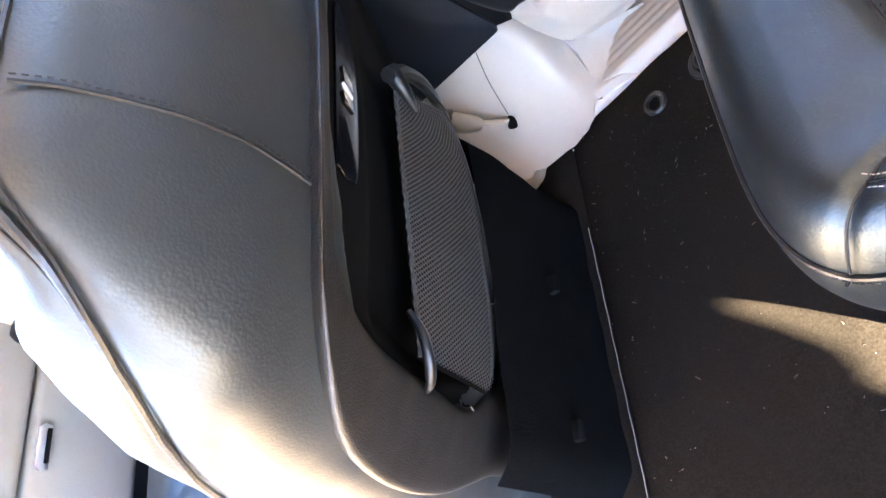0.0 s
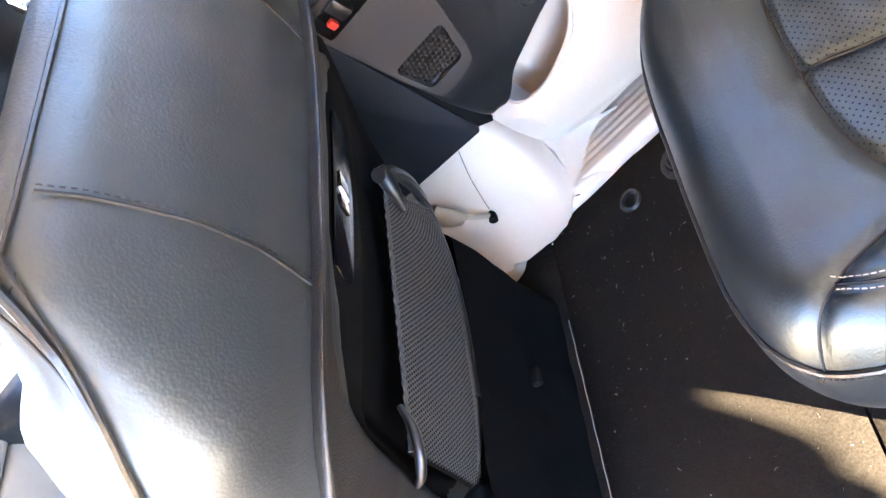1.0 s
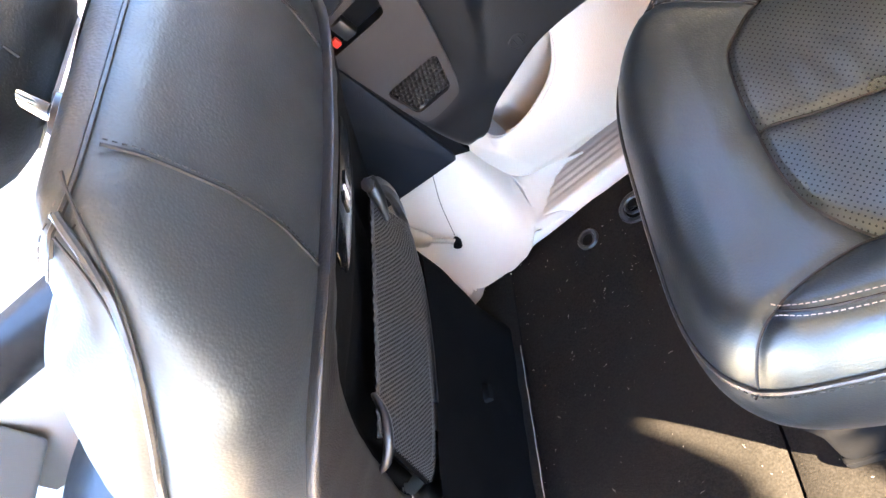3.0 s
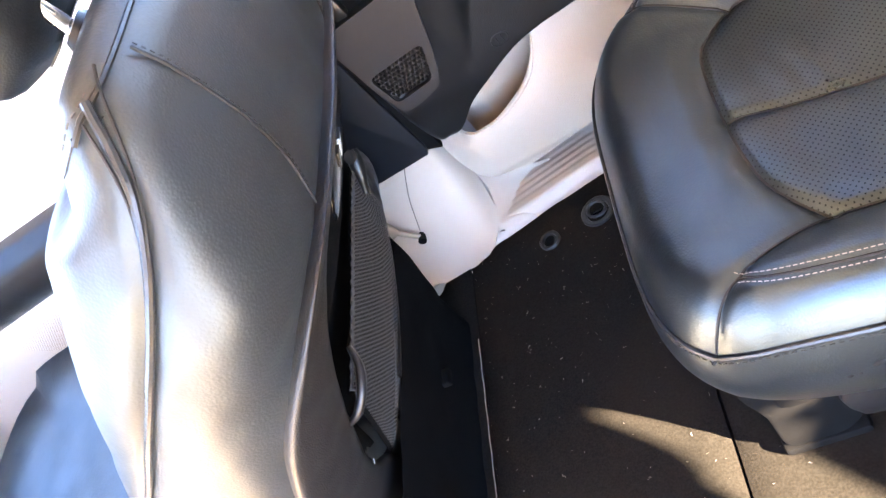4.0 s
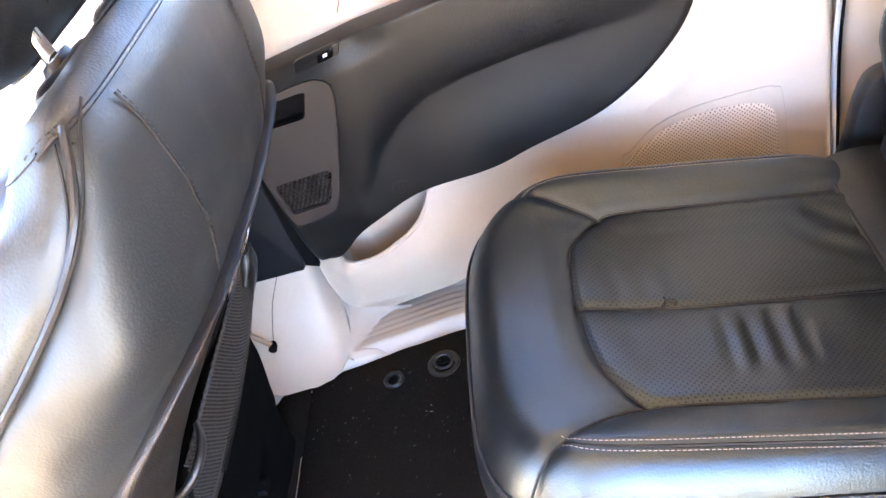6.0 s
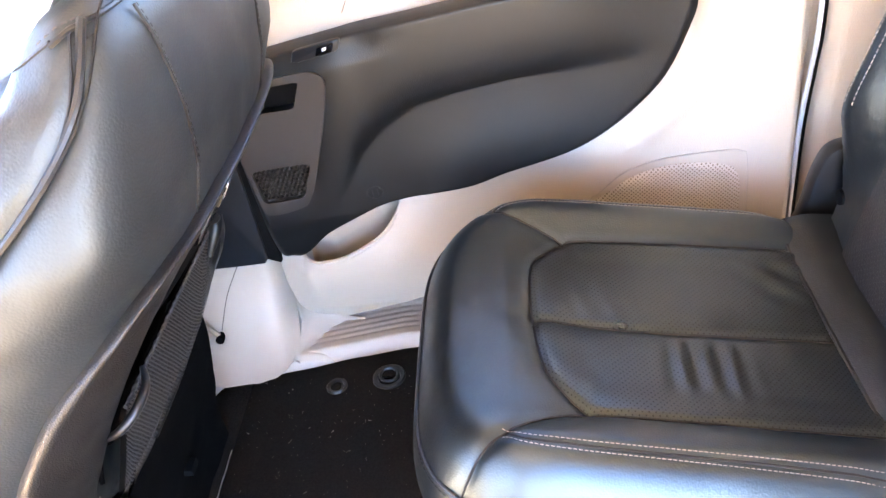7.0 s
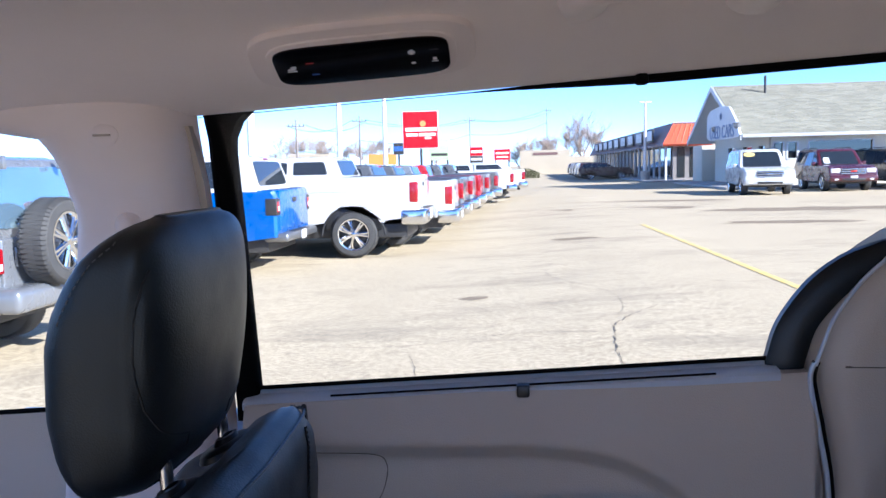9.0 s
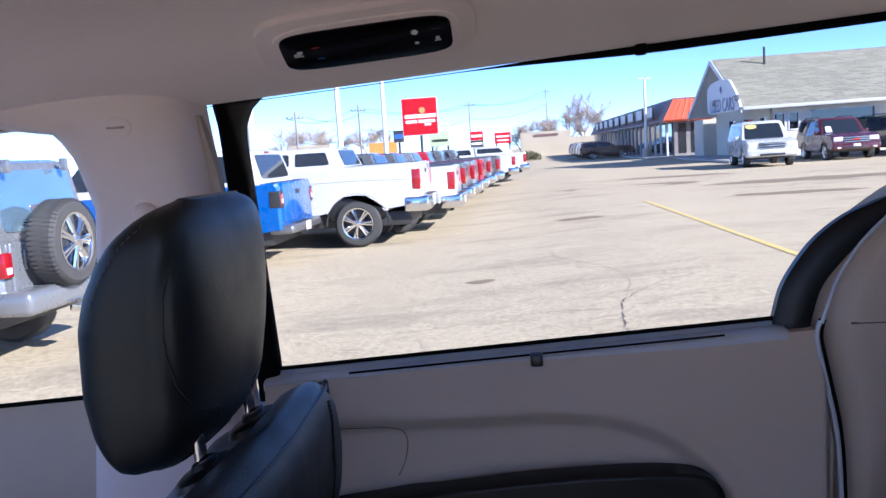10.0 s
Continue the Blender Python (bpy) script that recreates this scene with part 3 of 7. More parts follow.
    for y, z in ((y0 + 0.002, high + 0.004), (y0 + 0.012, high - 0.2 * (high - lip)), (y0 + 0.024, high - 0.55 * (high - lip)), (y0 + 0.034, lip), (y0 + 0.040, lip - 0.03), (y0 + 0.036, lip - 0.062), (y1 + 0.030, lip - 0.070), (y1 + 0.012, lip - 0.060), (y1 + 0.006, lip - 0.02), (y1 + 0.001, lip - 0.002)):
        v.append((x, y, z))
mesh_ob("pocket_well", v, grid_faces(40, 10), CREAM, door, "deep cream well of the map pocket", True, 60)


def arm_skin(x, z, r):
    y = 0.772 + 0 * x
    top = np.interp(x, [-0.2, 0.0, 0.2, 0.35, 0.45], [0.93, 0.955, 0.965, 0.955, 0.93])
    fold = np.interp(x, [-0.2, -0.09, -0.044, -0.028, 0.014, 0.06, 0.122, 0.206, 0.289, 0.355, 0.45], [0.66, 0.70, 0.765, 0.793, 0.832, 0.858, 0.872, 0.881, 0.886, 0.890, 0.893])
    over = z - fold
    swell = step(0.44, 0.24, x) * step(-0.09, -0.01, x)
    # the roll over the fold leans into the cabin, the field under it is nearly flat
    y = y - 0.013 * swell * (1 - np.exp(-np.clip(over + 0.004, 0, 1) / 0.026))
    y = y - 0.004 * step(-0.02, -0.12, over) * step(0.0, 0.1, x) * step(0.40, 0.2, x)
    y = y + 0.006 * step(-0.025, 0.01, z - top) * step(0.06, 0.0, x)
    y = y - 0.012 * step(0.0, -0.08, x) * step(0.62, 0.7, z)
    y = y + 0.004 * np.clip((r - 0.97) / 0.03, 0, 1) ** 2
    return y


plate = [(-0.198, 0.912), (-0.16, 0.920), (-0.085, 0.930), (-0.060, 0.928), (-0.049, 0.914), (-0.059, 0.87), (-0.094, 0.775), (-0.112, 0.741), (-0.128, 0.730), (-0.176, 0.726), (-0.189, 0.738), (-0.197, 0.80)]
cup = corners([(-0.193, 0.878), (-0.101, 0.880), (-0.084, 0.919), (-0.193, 0.911)], 0.12, 5)
grille_hole = corners([(-0.190, 0.790), (-0.098, 0.794), (-0.121, 0.737), (-0.184, 0.733)], 0.16, 5)
plate_line = [(p.x, p.y) for p in spline([(a, b, 0) for a, b in plate], 4, True)]
plate = plate[:7] + [(-0.112, 0.735), (-0.128, 0.720), (-0.176, 0.712), (-0.190, 0.728)] + plate[11:]


def arm_cut(x, z, r):
    """The armrest's skin, sunk behind the lever plate."""
    ins = within(plate_line, x, z)
    return arm_skin(x, z, r) + np.where(ins, 0.020 * step(0.006, 0.012, far(plate_line + plate_line[:1], x, z)), 0)


dome("armrest_panel", arm_line, 60, arm_cut, BLACK_PLASTIC, door, "soft black grained armrest panel", 0.04, (0.07, 0.84))


def on_arm(x, z, proud=0.0):
    return (x, float(arm_skin(np.array([x]), np.array([z]), 0.5)[0]) - proud, z)


def arm_plate(name, outline, depth, proud, mat, parent, label="", bevel=0.002, holes=()):
    return slab(name, outline, depth, lambda a, b, d: (a, on_arm(a, b)[1] - proud + d, b), mat, parent, label, bevel, holes)


def rounded(points, n=5):
    return [(p.x, p.y) for p in spline([(a, b, 0) for a, b in points], n, True)]


# lever plate with a cup for the pull handle
handle_plate = arm_plate("lever_plate", rounded(plate, 4), 0.006, 0.004, TAUPE_PLASTIC, door, "taupe lever surround", 0.0, (cup, grille_hole))
# Near-black floor: shade inside the recess is put into its colour.
arm_plate("lever_cup", cup, 0.004, -0.015, RUBBER, handle_plate, "lever cup with its shade in the black colour", 0.0)
joined("cup_wall", [(lambda o: ([on_arm(a, b, 0.002) for a, b in o] + [on_arm(a, b, -0.018) for a, b in o], [(i, (i + 1) % len(o), len(o) + (i + 1) % len(o), len(o) + i) for i in range(len(o))]))(cup)], SATIN_BLACK, handle_plate)
block("release_lever", (-0.162, 0.752, 0.884), (-0.142, 0.768, 0.913), SATIN_BLACK, handle_plate, "black release lever", 0.004)
block("lock_flag", (-0.180, 0.756, 0.884), (-0.170, 0.764, 0.896), RED_MARK, handle_plate, "red lock flag", 0.002)
arm_plate("vent_backing", grille_hole, 0.003, -0.014, SKIRT_CLOTH, handle_plate, "", 0.0)
mesh_bits = []
edge_poly = grille_hole
pitch = 0.0072
for j in range(14):
    for i in range(18):
        cx, cz = -0.198 + (i + 0.5 * (j % 2)) * pitch, 0.728 + j * pitch * 0.88 + 0.03 * (i * pitch)
        if not all(within(edge_poly, np.array([cx - 0.003, cx + 0.003, cx, cx]), np.array([cz, cz, cz - 0.003, cz + 0.003]))):
            continue
        ring = []
        for r, back in ((0.0042, 0.003), (0.0038, -0.0002), (0.0030, -0.0002), (0.0026, 0.009)):
            ring.append([on_arm(cx + r * math.sin(k * math.pi / 3), cz + r * math.cos(k * math.pi / 3), -back) for k in range(6)])
        mesh_bits.append(([p for r in ring for p in r], grid_faces(4, 6, True)))
joined("vent_mesh", mesh_bits, TAUPE_PLASTIC, handle_plate, "black honeycomb mesh")
# window switch on top of the armrest
switch = arm_plate("window_switch", corners([(-0.088, 0.943), (-0.022, 0.953), (-0.015, 0.971), (-0.082, 0.961)], 0.2, 5), 0.008, 0.007, BLACK_PLASTIC, door, "black window switch plate")
arm_plate("rocker", corners([(-0.052, 0.951), (-0.028, 0.955), (-0.024, 0.967), (-0.048, 0.963)], 0.15, 4), 0.006, 0.011, GLOSS_BLACK, switch)
arm_plate("switch_mark", [(-0.041, 0.958), (-0.035, 0.959), (-0.034, 0.963), (-0.040, 0.962)], 0.001, 0.0122, WHITE_MARK, switch, "white window symbol", 0)
# embossed round badge
rb = [(-0.019 + 0.012 * math.cos(q), 0.724 + 0.010 * math.sin(q)) for q in np.linspace(0, 2 * math.pi, 33)[:-1]]
tube("emboss_ring", [on_arm(a, b, 0.0000) for a, b in rb], 0.0008, BLACK_PLASTIC, door, "embossed ring", 5, True)
for dx in (-0.004, 0.004):
    tube("emboss_mark", [on_arm(-0.019 + dx, 0.719, 0.0), on_arm(-0.019 + dx, 0.729, 0.0)], 0.0008, BLACK_PLASTIC, door, "", 5)
# speaker field
spk = [(0.300, 0.640), (0.315, 0.659), (0.348, 0.688), (0.39, 0.705), (0.43, 0.712), (0.490, 0.714), (0.512, 0.710), (0.521, 0.695), (0.524, 0.60), (0.52, 0.52), (0.31, 0.52)]
holes_field = [(0.302, 0.634), (0.33, 0.664), (0.37, 0.689), (0.41, 0.700), (0.45, 0.702), (0.495, 0.694), (0.515, 0.675), (0.518, 0.62), (0.505, 0.56), (0.31, 0.52)]
dome("speaker_grille", rounded(holes_field, 5), 10, lambda x, z, r: door_skin(x, z) - 0.0035 + 0.003 * (r > 0.97), SPEAKER, door, "cream grille punched with small holes", 0.004)
tube("speaker_seam", [(a, float(door_skin(np.array(a), np.array(b))) - 0.0005, b) for a, b in rounded([(a + (0.006 if a > 0.4 else 0), b + 0.004) for a, b in spk], 5)], 0.0009, CREAM_WORN, door, "", 4, True)
# trim seam beside the armrest
seam_pts = spline([(-0.10, 1.062, 0), (-0.02, 1.060, 0), (0.0, 1.043, 0), (-0.004, 1.01, 0), (-0.016, 0.985, 0)], 8)
tube("trim_seam", [(p.x, float(door_skin(np.array(p.x), np.array(p.y))) - 0.0003, p.y) for p in seam_pts], 0.0008, SEAM_LINE, door, "", 4)

# belt moulding, its clip, and the glass
v = []
for x in np.linspace(-0.21, 0.545, 60):
    for y, dz in ((0.813, -0.012), (0.812, -0.003), (0.817, 0.0015), (0.842, 0.0035), (0.848, 0.010), (0.86, 0.010), (0.862, -0.012)):
        v.append((x, y, belt(x) + dz))
mesh_ob("belt_moulding", v, grid_faces(60, 7, True), SILL_BLUE, door, "satin belt moulding with the sky's pale blue in its colour")
tube("moulding_groove", [(x, 0.8165, belt(x) + 0.0018) for x in np.linspace(-0.08, 0.46, 30)], 0.0016, RUBBER, door, "", 5)
tube("glass_wiper", [(x, 0.846, belt(x) + 0.012) for x in np.linspace(-0.21, 0.55, 30)], 0.0035, RUBBER, door, "black glass wiper strip", 6)
block("shade_hook", (0.187, 0.800, belt(0.196) - 0.013), (0.205, 0.819, belt(0.196) + 0.005), SATIN_BLACK, door, "black sunshade hook", 0.003)
pane_outline = [(-0.30, 1.10), (0.95, 1.14), (0.95, 1.68), (-0.30, 1.64)]
pane = slab("window_pane", pane_outline, 0.004, lambda a, b, d: (a, 0.855 - 0.10 * max(0, b - 1.2) ** 1.5 + d, b), WINDOW, door, "clear door glass")
pane.visible_shadow = False
# rounded black frame at the rear end of the glass, and its front edge
inner = spline([(0.528, 1.13, 0), (0.532, 1.175, 0), (0.535, 1.193, 0), (0.550, 1.241, 0), (0.588, 1.295, 0), (0.632, 1.330, 0), (0.675, 1.348, 0), (0.74, 1.375, 0), (0.80, 1.43, 0), (0.83, 1.52, 0), (0.835, 1.64, 0)], 8)
outer = spline([(0.585, 1.13, 0), (0.582, 1.173, 0), (0.586, 1.195, 0), (0.598, 1.232, 0), (0.620, 1.262, 0), (0.645, 1.288, 0), (0.672, 1.310, 0), (0.74, 1.335, 0), (0.85, 1.39, 0), (0.89, 1.50, 0), (0.90, 1.64, 0)], 8)
v = []
for a, b in zip(inner, outer):
    m = (a + b) / 2
    for p, y in ((a, 0.856), (a, 0.842), (a.lerp(b, 0.15), 0.836), (m, 0.833), (a.lerp(b, 0.85), 0.831), (b, 0.834), (b, 0.86)):
        v.append((p.x, y, p.y))
mesh_ob("rear_frame", v, grid_faces(len(inner), 7, True), BLACK_PLASTIC, door, "rounded black window frame")
v = []
for z in np.linspace(1.10, 1.66, 24):
    x = np.interp(z, [1.127, 1.354, 1.52, 1.551], [-0.192, -0.205, -0.215, -0.222])
    rnd = 0.03 * max(0, (z - 1.50) / 0.05) ** 2
    for dx, y in ((rnd, 0.858), (rnd, 0.842), (rnd - 0.004, 0.836), (-0.016, 0.830), (-0.026, 0.827), (-0.032, 0.83), (-0.034, 0.858)):
        v.append((x + dx, y, z))
mesh_ob("front_frame", v, grid_faces(24, 7, True), RUBBER, door, "black window frame post")

# door seal along the rear edge: bright bead, dark tube as the gap's shade
seal_pts = spline([(0.586, 0.817, 1.19), (0.581, 0.815, 1.163), (0.594, 0.812, 1.09), (0.606, 0.81, 1.014), (0.609, 0.808, 0.884), (0.604, 0.806, 0.812), (0.598, 0.804, 0.73), (0.596, 0.80, 0.60), (0.596, 0.80, 0.48)], 10)
tube("seal_bead", [p + Vector((0.002, -0.004, 0)) for p in seal_pts], 0.0034, SILL_BLUE, door, "pale rubber seal bead", 8)
tube("seal_shadow", [p + Vector((0.008, 0.004, 0)) for p in seal_pts], 0.0055, RUBBER, door, "dark strip standing in for the gap's shade", 6)
arc = spline([(0.586, 0.817, 1.19), (0.598, 0.82, 1.223), (0.612, 0.822, 1.256), (0.641, 0.822, 1.299), (0.673, 0.822, 1.331), (0.715, 0.822, 1.362), (0.80, 0.82, 1.402)], 10)
tube("seal_arc", [p + Vector((0.004, -0.004, -0.004)) for p in arc], 0.0026, SILL_BLUE, door, "pale rubber seal bead", 8)

# ---- rear quarter trim behind the sliding door ----
quarter = tagged(empty("quarter_trim", (0.9, 0.82, FLOOR)), "cream rear quarter trim with a horizontal seam", "trim", kind="structure")
v = []
nx, nz = 50, 70
for i, u in enumerate(np.linspace(0, 1, nx)):
    for z in np.linspace(0.46, 1.66, nz):
        x0 = np.interp(z, [0.46, 0.73, 0.86, 1.014, 1.09, 1.163, 1.21, 1.23, 1.256, 1.28, 1.298, 1.33, 1.36, 1.40, 1.66], [0.604, 0.606, 0.612, 0.615, 0.604, 0.590, 0.598, 0.604, 0.614, 0.630, 0.644, 0.675, 0.715, 0.80, 0.92])
        x = x0 + u * (1.25 - x0)
        y = 0.848 - 0.045 * float(step(0, 0.05, np.array(u))) + 0.0 * z
        y -= 0.0018 * (1 if z > 1.187 else 0)
        if i == 0:
            x, y = x - 0.035, 0.864
        v.append((x, y, z))
mesh_ob("quarter_panel", v, grid_faces(nx, nz), CREAM, quarter, "", True, 60)
tube("quarter_seam", [(x, 0.8025, 1.187 - 0.01 * (x - 0.6)) for x in np.linspace(0.625, 1.2, 20)], 0.0014, SEAM_LINE, quarter, "", 5)

# ---- upper centre pillar ----
v = []
nx, nz = 50, 60
for u in np.linspace(0, 1, nx):
    for z in np.linspace(0.90, 1.60, nz):
        xl = np.interp(z, [0.95, 1.10, 1.27, 1.408, 1.425, 1.481, 1.505, 1.518, 1.528, 1.6], [-0.50, -0.48, -0.455, -0.432, -0.436, -0.452, -0.468, -0.480, -0.55, -0.75])
        xr = np.interp(z, [1.0, 1.127, 1.36, 1.528, 1.6], [-0.225, -0.228, -0.238, -0.252, -0.255])
        x = xl + u * (xr - xl)
        c = 2 * u - 1
        y = 0.775 - 0.02 * (1 - c * c) + 0.06 * abs(c) ** 8 - 0.10 * max(0.0, z - 1.30)
        v.append((x, y, z))
mesh_ob("pillar_upper", v, grid_faces(nx, nz), BEZEL, pillar, "cream upper pillar")
cap = dome("anchor_cap", [(-0.352 + 0.021 * math.cos(q), 1.518 + 0.015 * math.sin(q)) for q in np.linspace(0, 2 * math.pi, 33)[:-1]], 6, lambda x, z, r: 0.731 + 0.003 * r ** 3, BEZEL, pillar, "round cream screw cap", 0.006)
block("cap_slot", (-0.364, 0.7285, 1.5165), (-0.340, 0.732, 1.5195), CREAM_WORN, cap, "", 0.0008)
dome("belt_guide", [(-0.330 + 0.019 * math.cos(q), 1.398 + 0.018 * math.sin(q)) for q in np.linspace(0, 2 * math.pi, 33)[:-1]], 8, lambda x, z, r: 0.731 + 0.014 * r ** 3, BEZEL, pillar, "rounded belt guide", 0.02)
slab("pillar_strip", [(-0.246, 1.28), (-0.232, 1.28), (-0.241, 1.45), (-0.256, 1.53), (-0.262, 1.53)], 0.02, lambda a, b, d: (a, 0.808 + d - 0.1 * max(0, b - 1.3), b), CREAM_WORN, pillar, "grey trim strip beside the window")

# ---- headliner ----
v = []
nx, ny = 90, 90
for x in np.linspace(-1.15, 2.7, nx):
    for s in np.linspace(-1, 1, ny):
        y = 0.815 * s
        a = abs(y)
        xx = max(-0.6, min(0.9, x))
        edge = header(xx) - 1.555
        z = np.interp(a, [0, 0.3, 0.45, 0.56, 0.62, 0.66, 0.70, 0.74, 0.79, 0.815], [1.692, 1.688, 1.680, 1.664, 1.646, 1.624, 1.596, 1.574, 1.557, 1.556]) + edge
        v.append((x, y, z))
ceiling = tagged(mesh_ob("ceiling", v, grid_faces(nx, ny), HEADLINER), "pale woven headliner curving down to the window header", "ceiling", kind="structure")
roof = slab("roof_skin", [(-1.2, -0.9), (2.8, -0.9), (2.8, 0.9), (-1.2, 0.9)], 0.03, lambda a, b, d: (a, b, 1.76 + 0.03 * a * (1 if -0.6 < a < 0.9 else 0) + d), RUBBER)
tagged(roof, "painted steel roof above the headliner", "roof", kind="structure")
tube("header_seal", [(x, 0.822, header(x) - 0.001) for x in np.linspace(-0.26, 1.0, 40)], [0.0006 + 0.0095 * float(step(0.10, 0.42, np.array(x))) for x in np.linspace(-0.26, 1.0, 40)], RUBBER, door, "black header seal", 8)
block("header_hook", (0.349, 0.796, header(0.356) - 0.013), (0.366, 0.812, header(0.356) + 0.002), RUBBER, door, "black sunshade hook", 0.004)


def on_ceiling(x, s):
    """A place on the slanted headliner; s is the way up the slope from its lower edge."""
    y = np.interp(s, [0, 0.052, 0.10, 0.149, 0.195, 0.24], [0.79, 0.74, 0.70, 0.66, 0.62, 0.56])
    z = np.interp(s, [0, 0.052, 0.10, 0.149, 0.195, 0.24], [1.557, 1.574, 1.596, 1.624, 1.646, 1.664]) + header(x) - 1.555
    return Vector((x, float(y), float(z)))


def slope_plate(name, outline, lift, depth, mat, parent, label="", bevel=0.002):
    """Flat plate over the slope; u runs along the roof, v up the slope."""
    a, b = on_ceiling(0.0, 0.052), on_ceiling(0.0, 0.149)
    up = (b - a).normalized()
    out = Vector((0, -up.z, up.y)) if up.y < 0 else Vector((0, up.z, -up.y))
    out = Vector((1, 0, 0)).cross(up)
    if out.z > 0:
        out = -out
    along = Vector((1, 0, 0.058)).normalized()
    mid = on_ceiling(0.007, 0.112)
    return slab(name, outline, depth, lambda u, w, d: tuple(mid + along * u + up * w + out * (lift - d)), mat, parent, label, bevel)


def pill(cx, cy, hx, hy, n=10, power=3.5):
    return [(cx + hx * math.copysign(abs(math.cos(q)) ** (2 / power), math.cos(q)), cy + hy * math.copysign(abs(math.sin(q)) ** (2 / power), math.sin(q))) for q in np.linspace(0, 2 * math.pi, 4 * n + 1)[:-1]]


control = tagged(empty("climate_control", tuple(on_ceiling(0.007, 0.10))), "overhead climate control with gloss black face in cream bezel", "control panel")
slope_plate("bezel", pill(0, 0, 0.138, 0.053, 12, 4), 0.009, 0.02, BEZEL, control, "raised cream bezel", 0.005)
slope_plate("bezel_step", pill(0.0, -0.003, 0.116, 0.042, 12, 4), 0.012, 0.008, BEZEL, control, "", 0.002)
face = slope_plate("face", pill(0, -0.003, 0.107, 0.034, 12, 5.5), 0.0145, 0.006, GLOSS_BLACK, control, "gloss black touch face", 0.001)


def mark(x, y, w, h, mat):
    slope_plate("symbol", [(x - w, y - h), (x + w, y - h), (x + w, y + h), (x - w, y + h)], 0.0149, 0.0006, mat, face, "", 0)


for x, y, w, h in ((-0.087, -0.004, 0.005, 0.0012), (-0.084, -0.0005, 0.0035, 0.0018), (-0.0865, -0.0075, 0.006, 0.0009), (0.062, 0.007, 0.0022, 0.0042), (0.062, 0.007, 0.0042, 0.0022), (0.0625, -0.0125, 0.0026, 0.0016),
                   (0.089, -0.008, 0.0024, 0.0022), (0.089, -0.0125, 0.004, 0.0007)):
    mark(x, y, w, h, WHITE_MARK)
mark(0.089, 0.0085, 0.0055, 0.001, TAUPE_PLASTIC)
for sgn in (-1, 1):
    mark(-0.0625 + 0.0022 * sgn, 0.0045, 0.0024, 0.0008, RED_MARK)
    mark(-0.0595 + 0.0022 * sgn, -0.0165, 0.0024, 0.0008, BLUE_MARK)

handle = tagged(empty("grab_handle", (0.40, 0.62, 1.66)), "folded cream grab handle with a coat hook on the headliner", "grab handle")
hp = spline([(0.256, 0.642, 1.648), (0.264, 0.618, 1.645), (0.295, 0.602, 1.650), (0.37, 0.596, 1.655), (0.435, 0.602, 1.655), (0.470, 0.618, 1.655), (0.480, 0.642, 1.658)], 8)
tube("grip", hp, [0.015 + 0.003 * (abs(i / (len(hp) - 1) - 0.5) * 2) ** 3 for i in range(len(hp))], BEZEL, handle, "", 16)
for x, lean in ((0.272, 1), (0.458, -1)):
    e = [Vector((x + 0.030 * math.cos(q), 0.0, 1.662 + 0.022 * math.sin(q))) for q in np.linspace(0, 2 * math.pi, 25)[:-1]]
    v = []
    for dy, k in ((0.045, 1.18), (0.0, 1.12), (-0.016, 1.04), (-0.024, 0.90), (-0.029, 0.62), (-0.031, 0.25)):
        v += [(x + (p.x - x) * k - lean * 0.10 * dy, 0.632 + dy, 1.662 + (p.z - 1.662) * k - 0.15 * dy) for p in e]
    mesh_ob("mount", v, grid_faces(6, 24, True) + [tuple(range(120, 144))], BEZEL, handle, "", True, 60)
block("coat_hook", (0.410, 0.586, 1.642), (0.428, 0.612, 1.672), BEZEL, handle, "", 0.006)

# ---- front door seen past the seat ----
front = tagged(empty("door_2", (-0.95, 0.82, 0.46)), "closed front passenger door with pale trim and a clear window", "car door", kind="structure")
v = []
nx, nz = 60, 60
for x in np.linspace(-1.75, -0.40, nx):
    for z in np.linspace(0.44, 1.146 + 0.061 * x, nz):
        y = 0.80 - 0.03 * math.exp(-((z - 0.80) / 0.10) ** 2) + 0.02 * float(step(0.98, 1.1, np.array(z))) - 0.02 * float(step(0.62, 0.5, np.array(z)))
        v.append((x, y, z))
mesh_ob("door_panel", v, grid_faces(nx, nz), CREAM, front)
dome("armrest_panel", rounded([(-1.6, 0.88), (-1.2, 0.90), (-0.80, 0.90), (-0.62, 0.89), (-0.58, 0.84), (-0.66, 0.80), (-1.0, 0.775), (-1.6, 0.775)], 6), 10, lambda x, z, r: 0.735 + 0.03 * r ** 3, BLACK_PLASTIC, front, "black armrest panel", 0.04)
dome("speaker_grille", rounded([(-1.12, 0.79), (-0.85, 0.79), (-0.62, 0.78), (-0.60, 0.68), (-0.75, 0.64), (-1.08, 0.66)], 6), 8, lambda x, z, r: 0.765 + 0.004 * r, SPEAKER, front, "cream punched speaker field", 0.01)
tube("glass_wiper", [(x, 0.826, 1.148 + 0.061 * x) for x in np.linspace(-1.7, -0.40, 30)], 0.0045, RUBBER, front, "black glass wiper strip", 6)
fp = slab("window_pane", [(-1.8, 1.08), (-0.45, 1.08), (-0.45, 1.6), (-1.35, 1.6)], 0.004, lambda a, b, d: (a, 0.865 - 0.10 * max(0, b - 1.2) ** 1.5 + d, b), WINDOW, front, "clear door glass")
fp.visible_shadow = False
tube("header_trim", [(x, 0.792, 1.545) for x in np.linspace(-1.25, -0.48, 20)], 0.016, CREAM, front, "cream door header", 8)

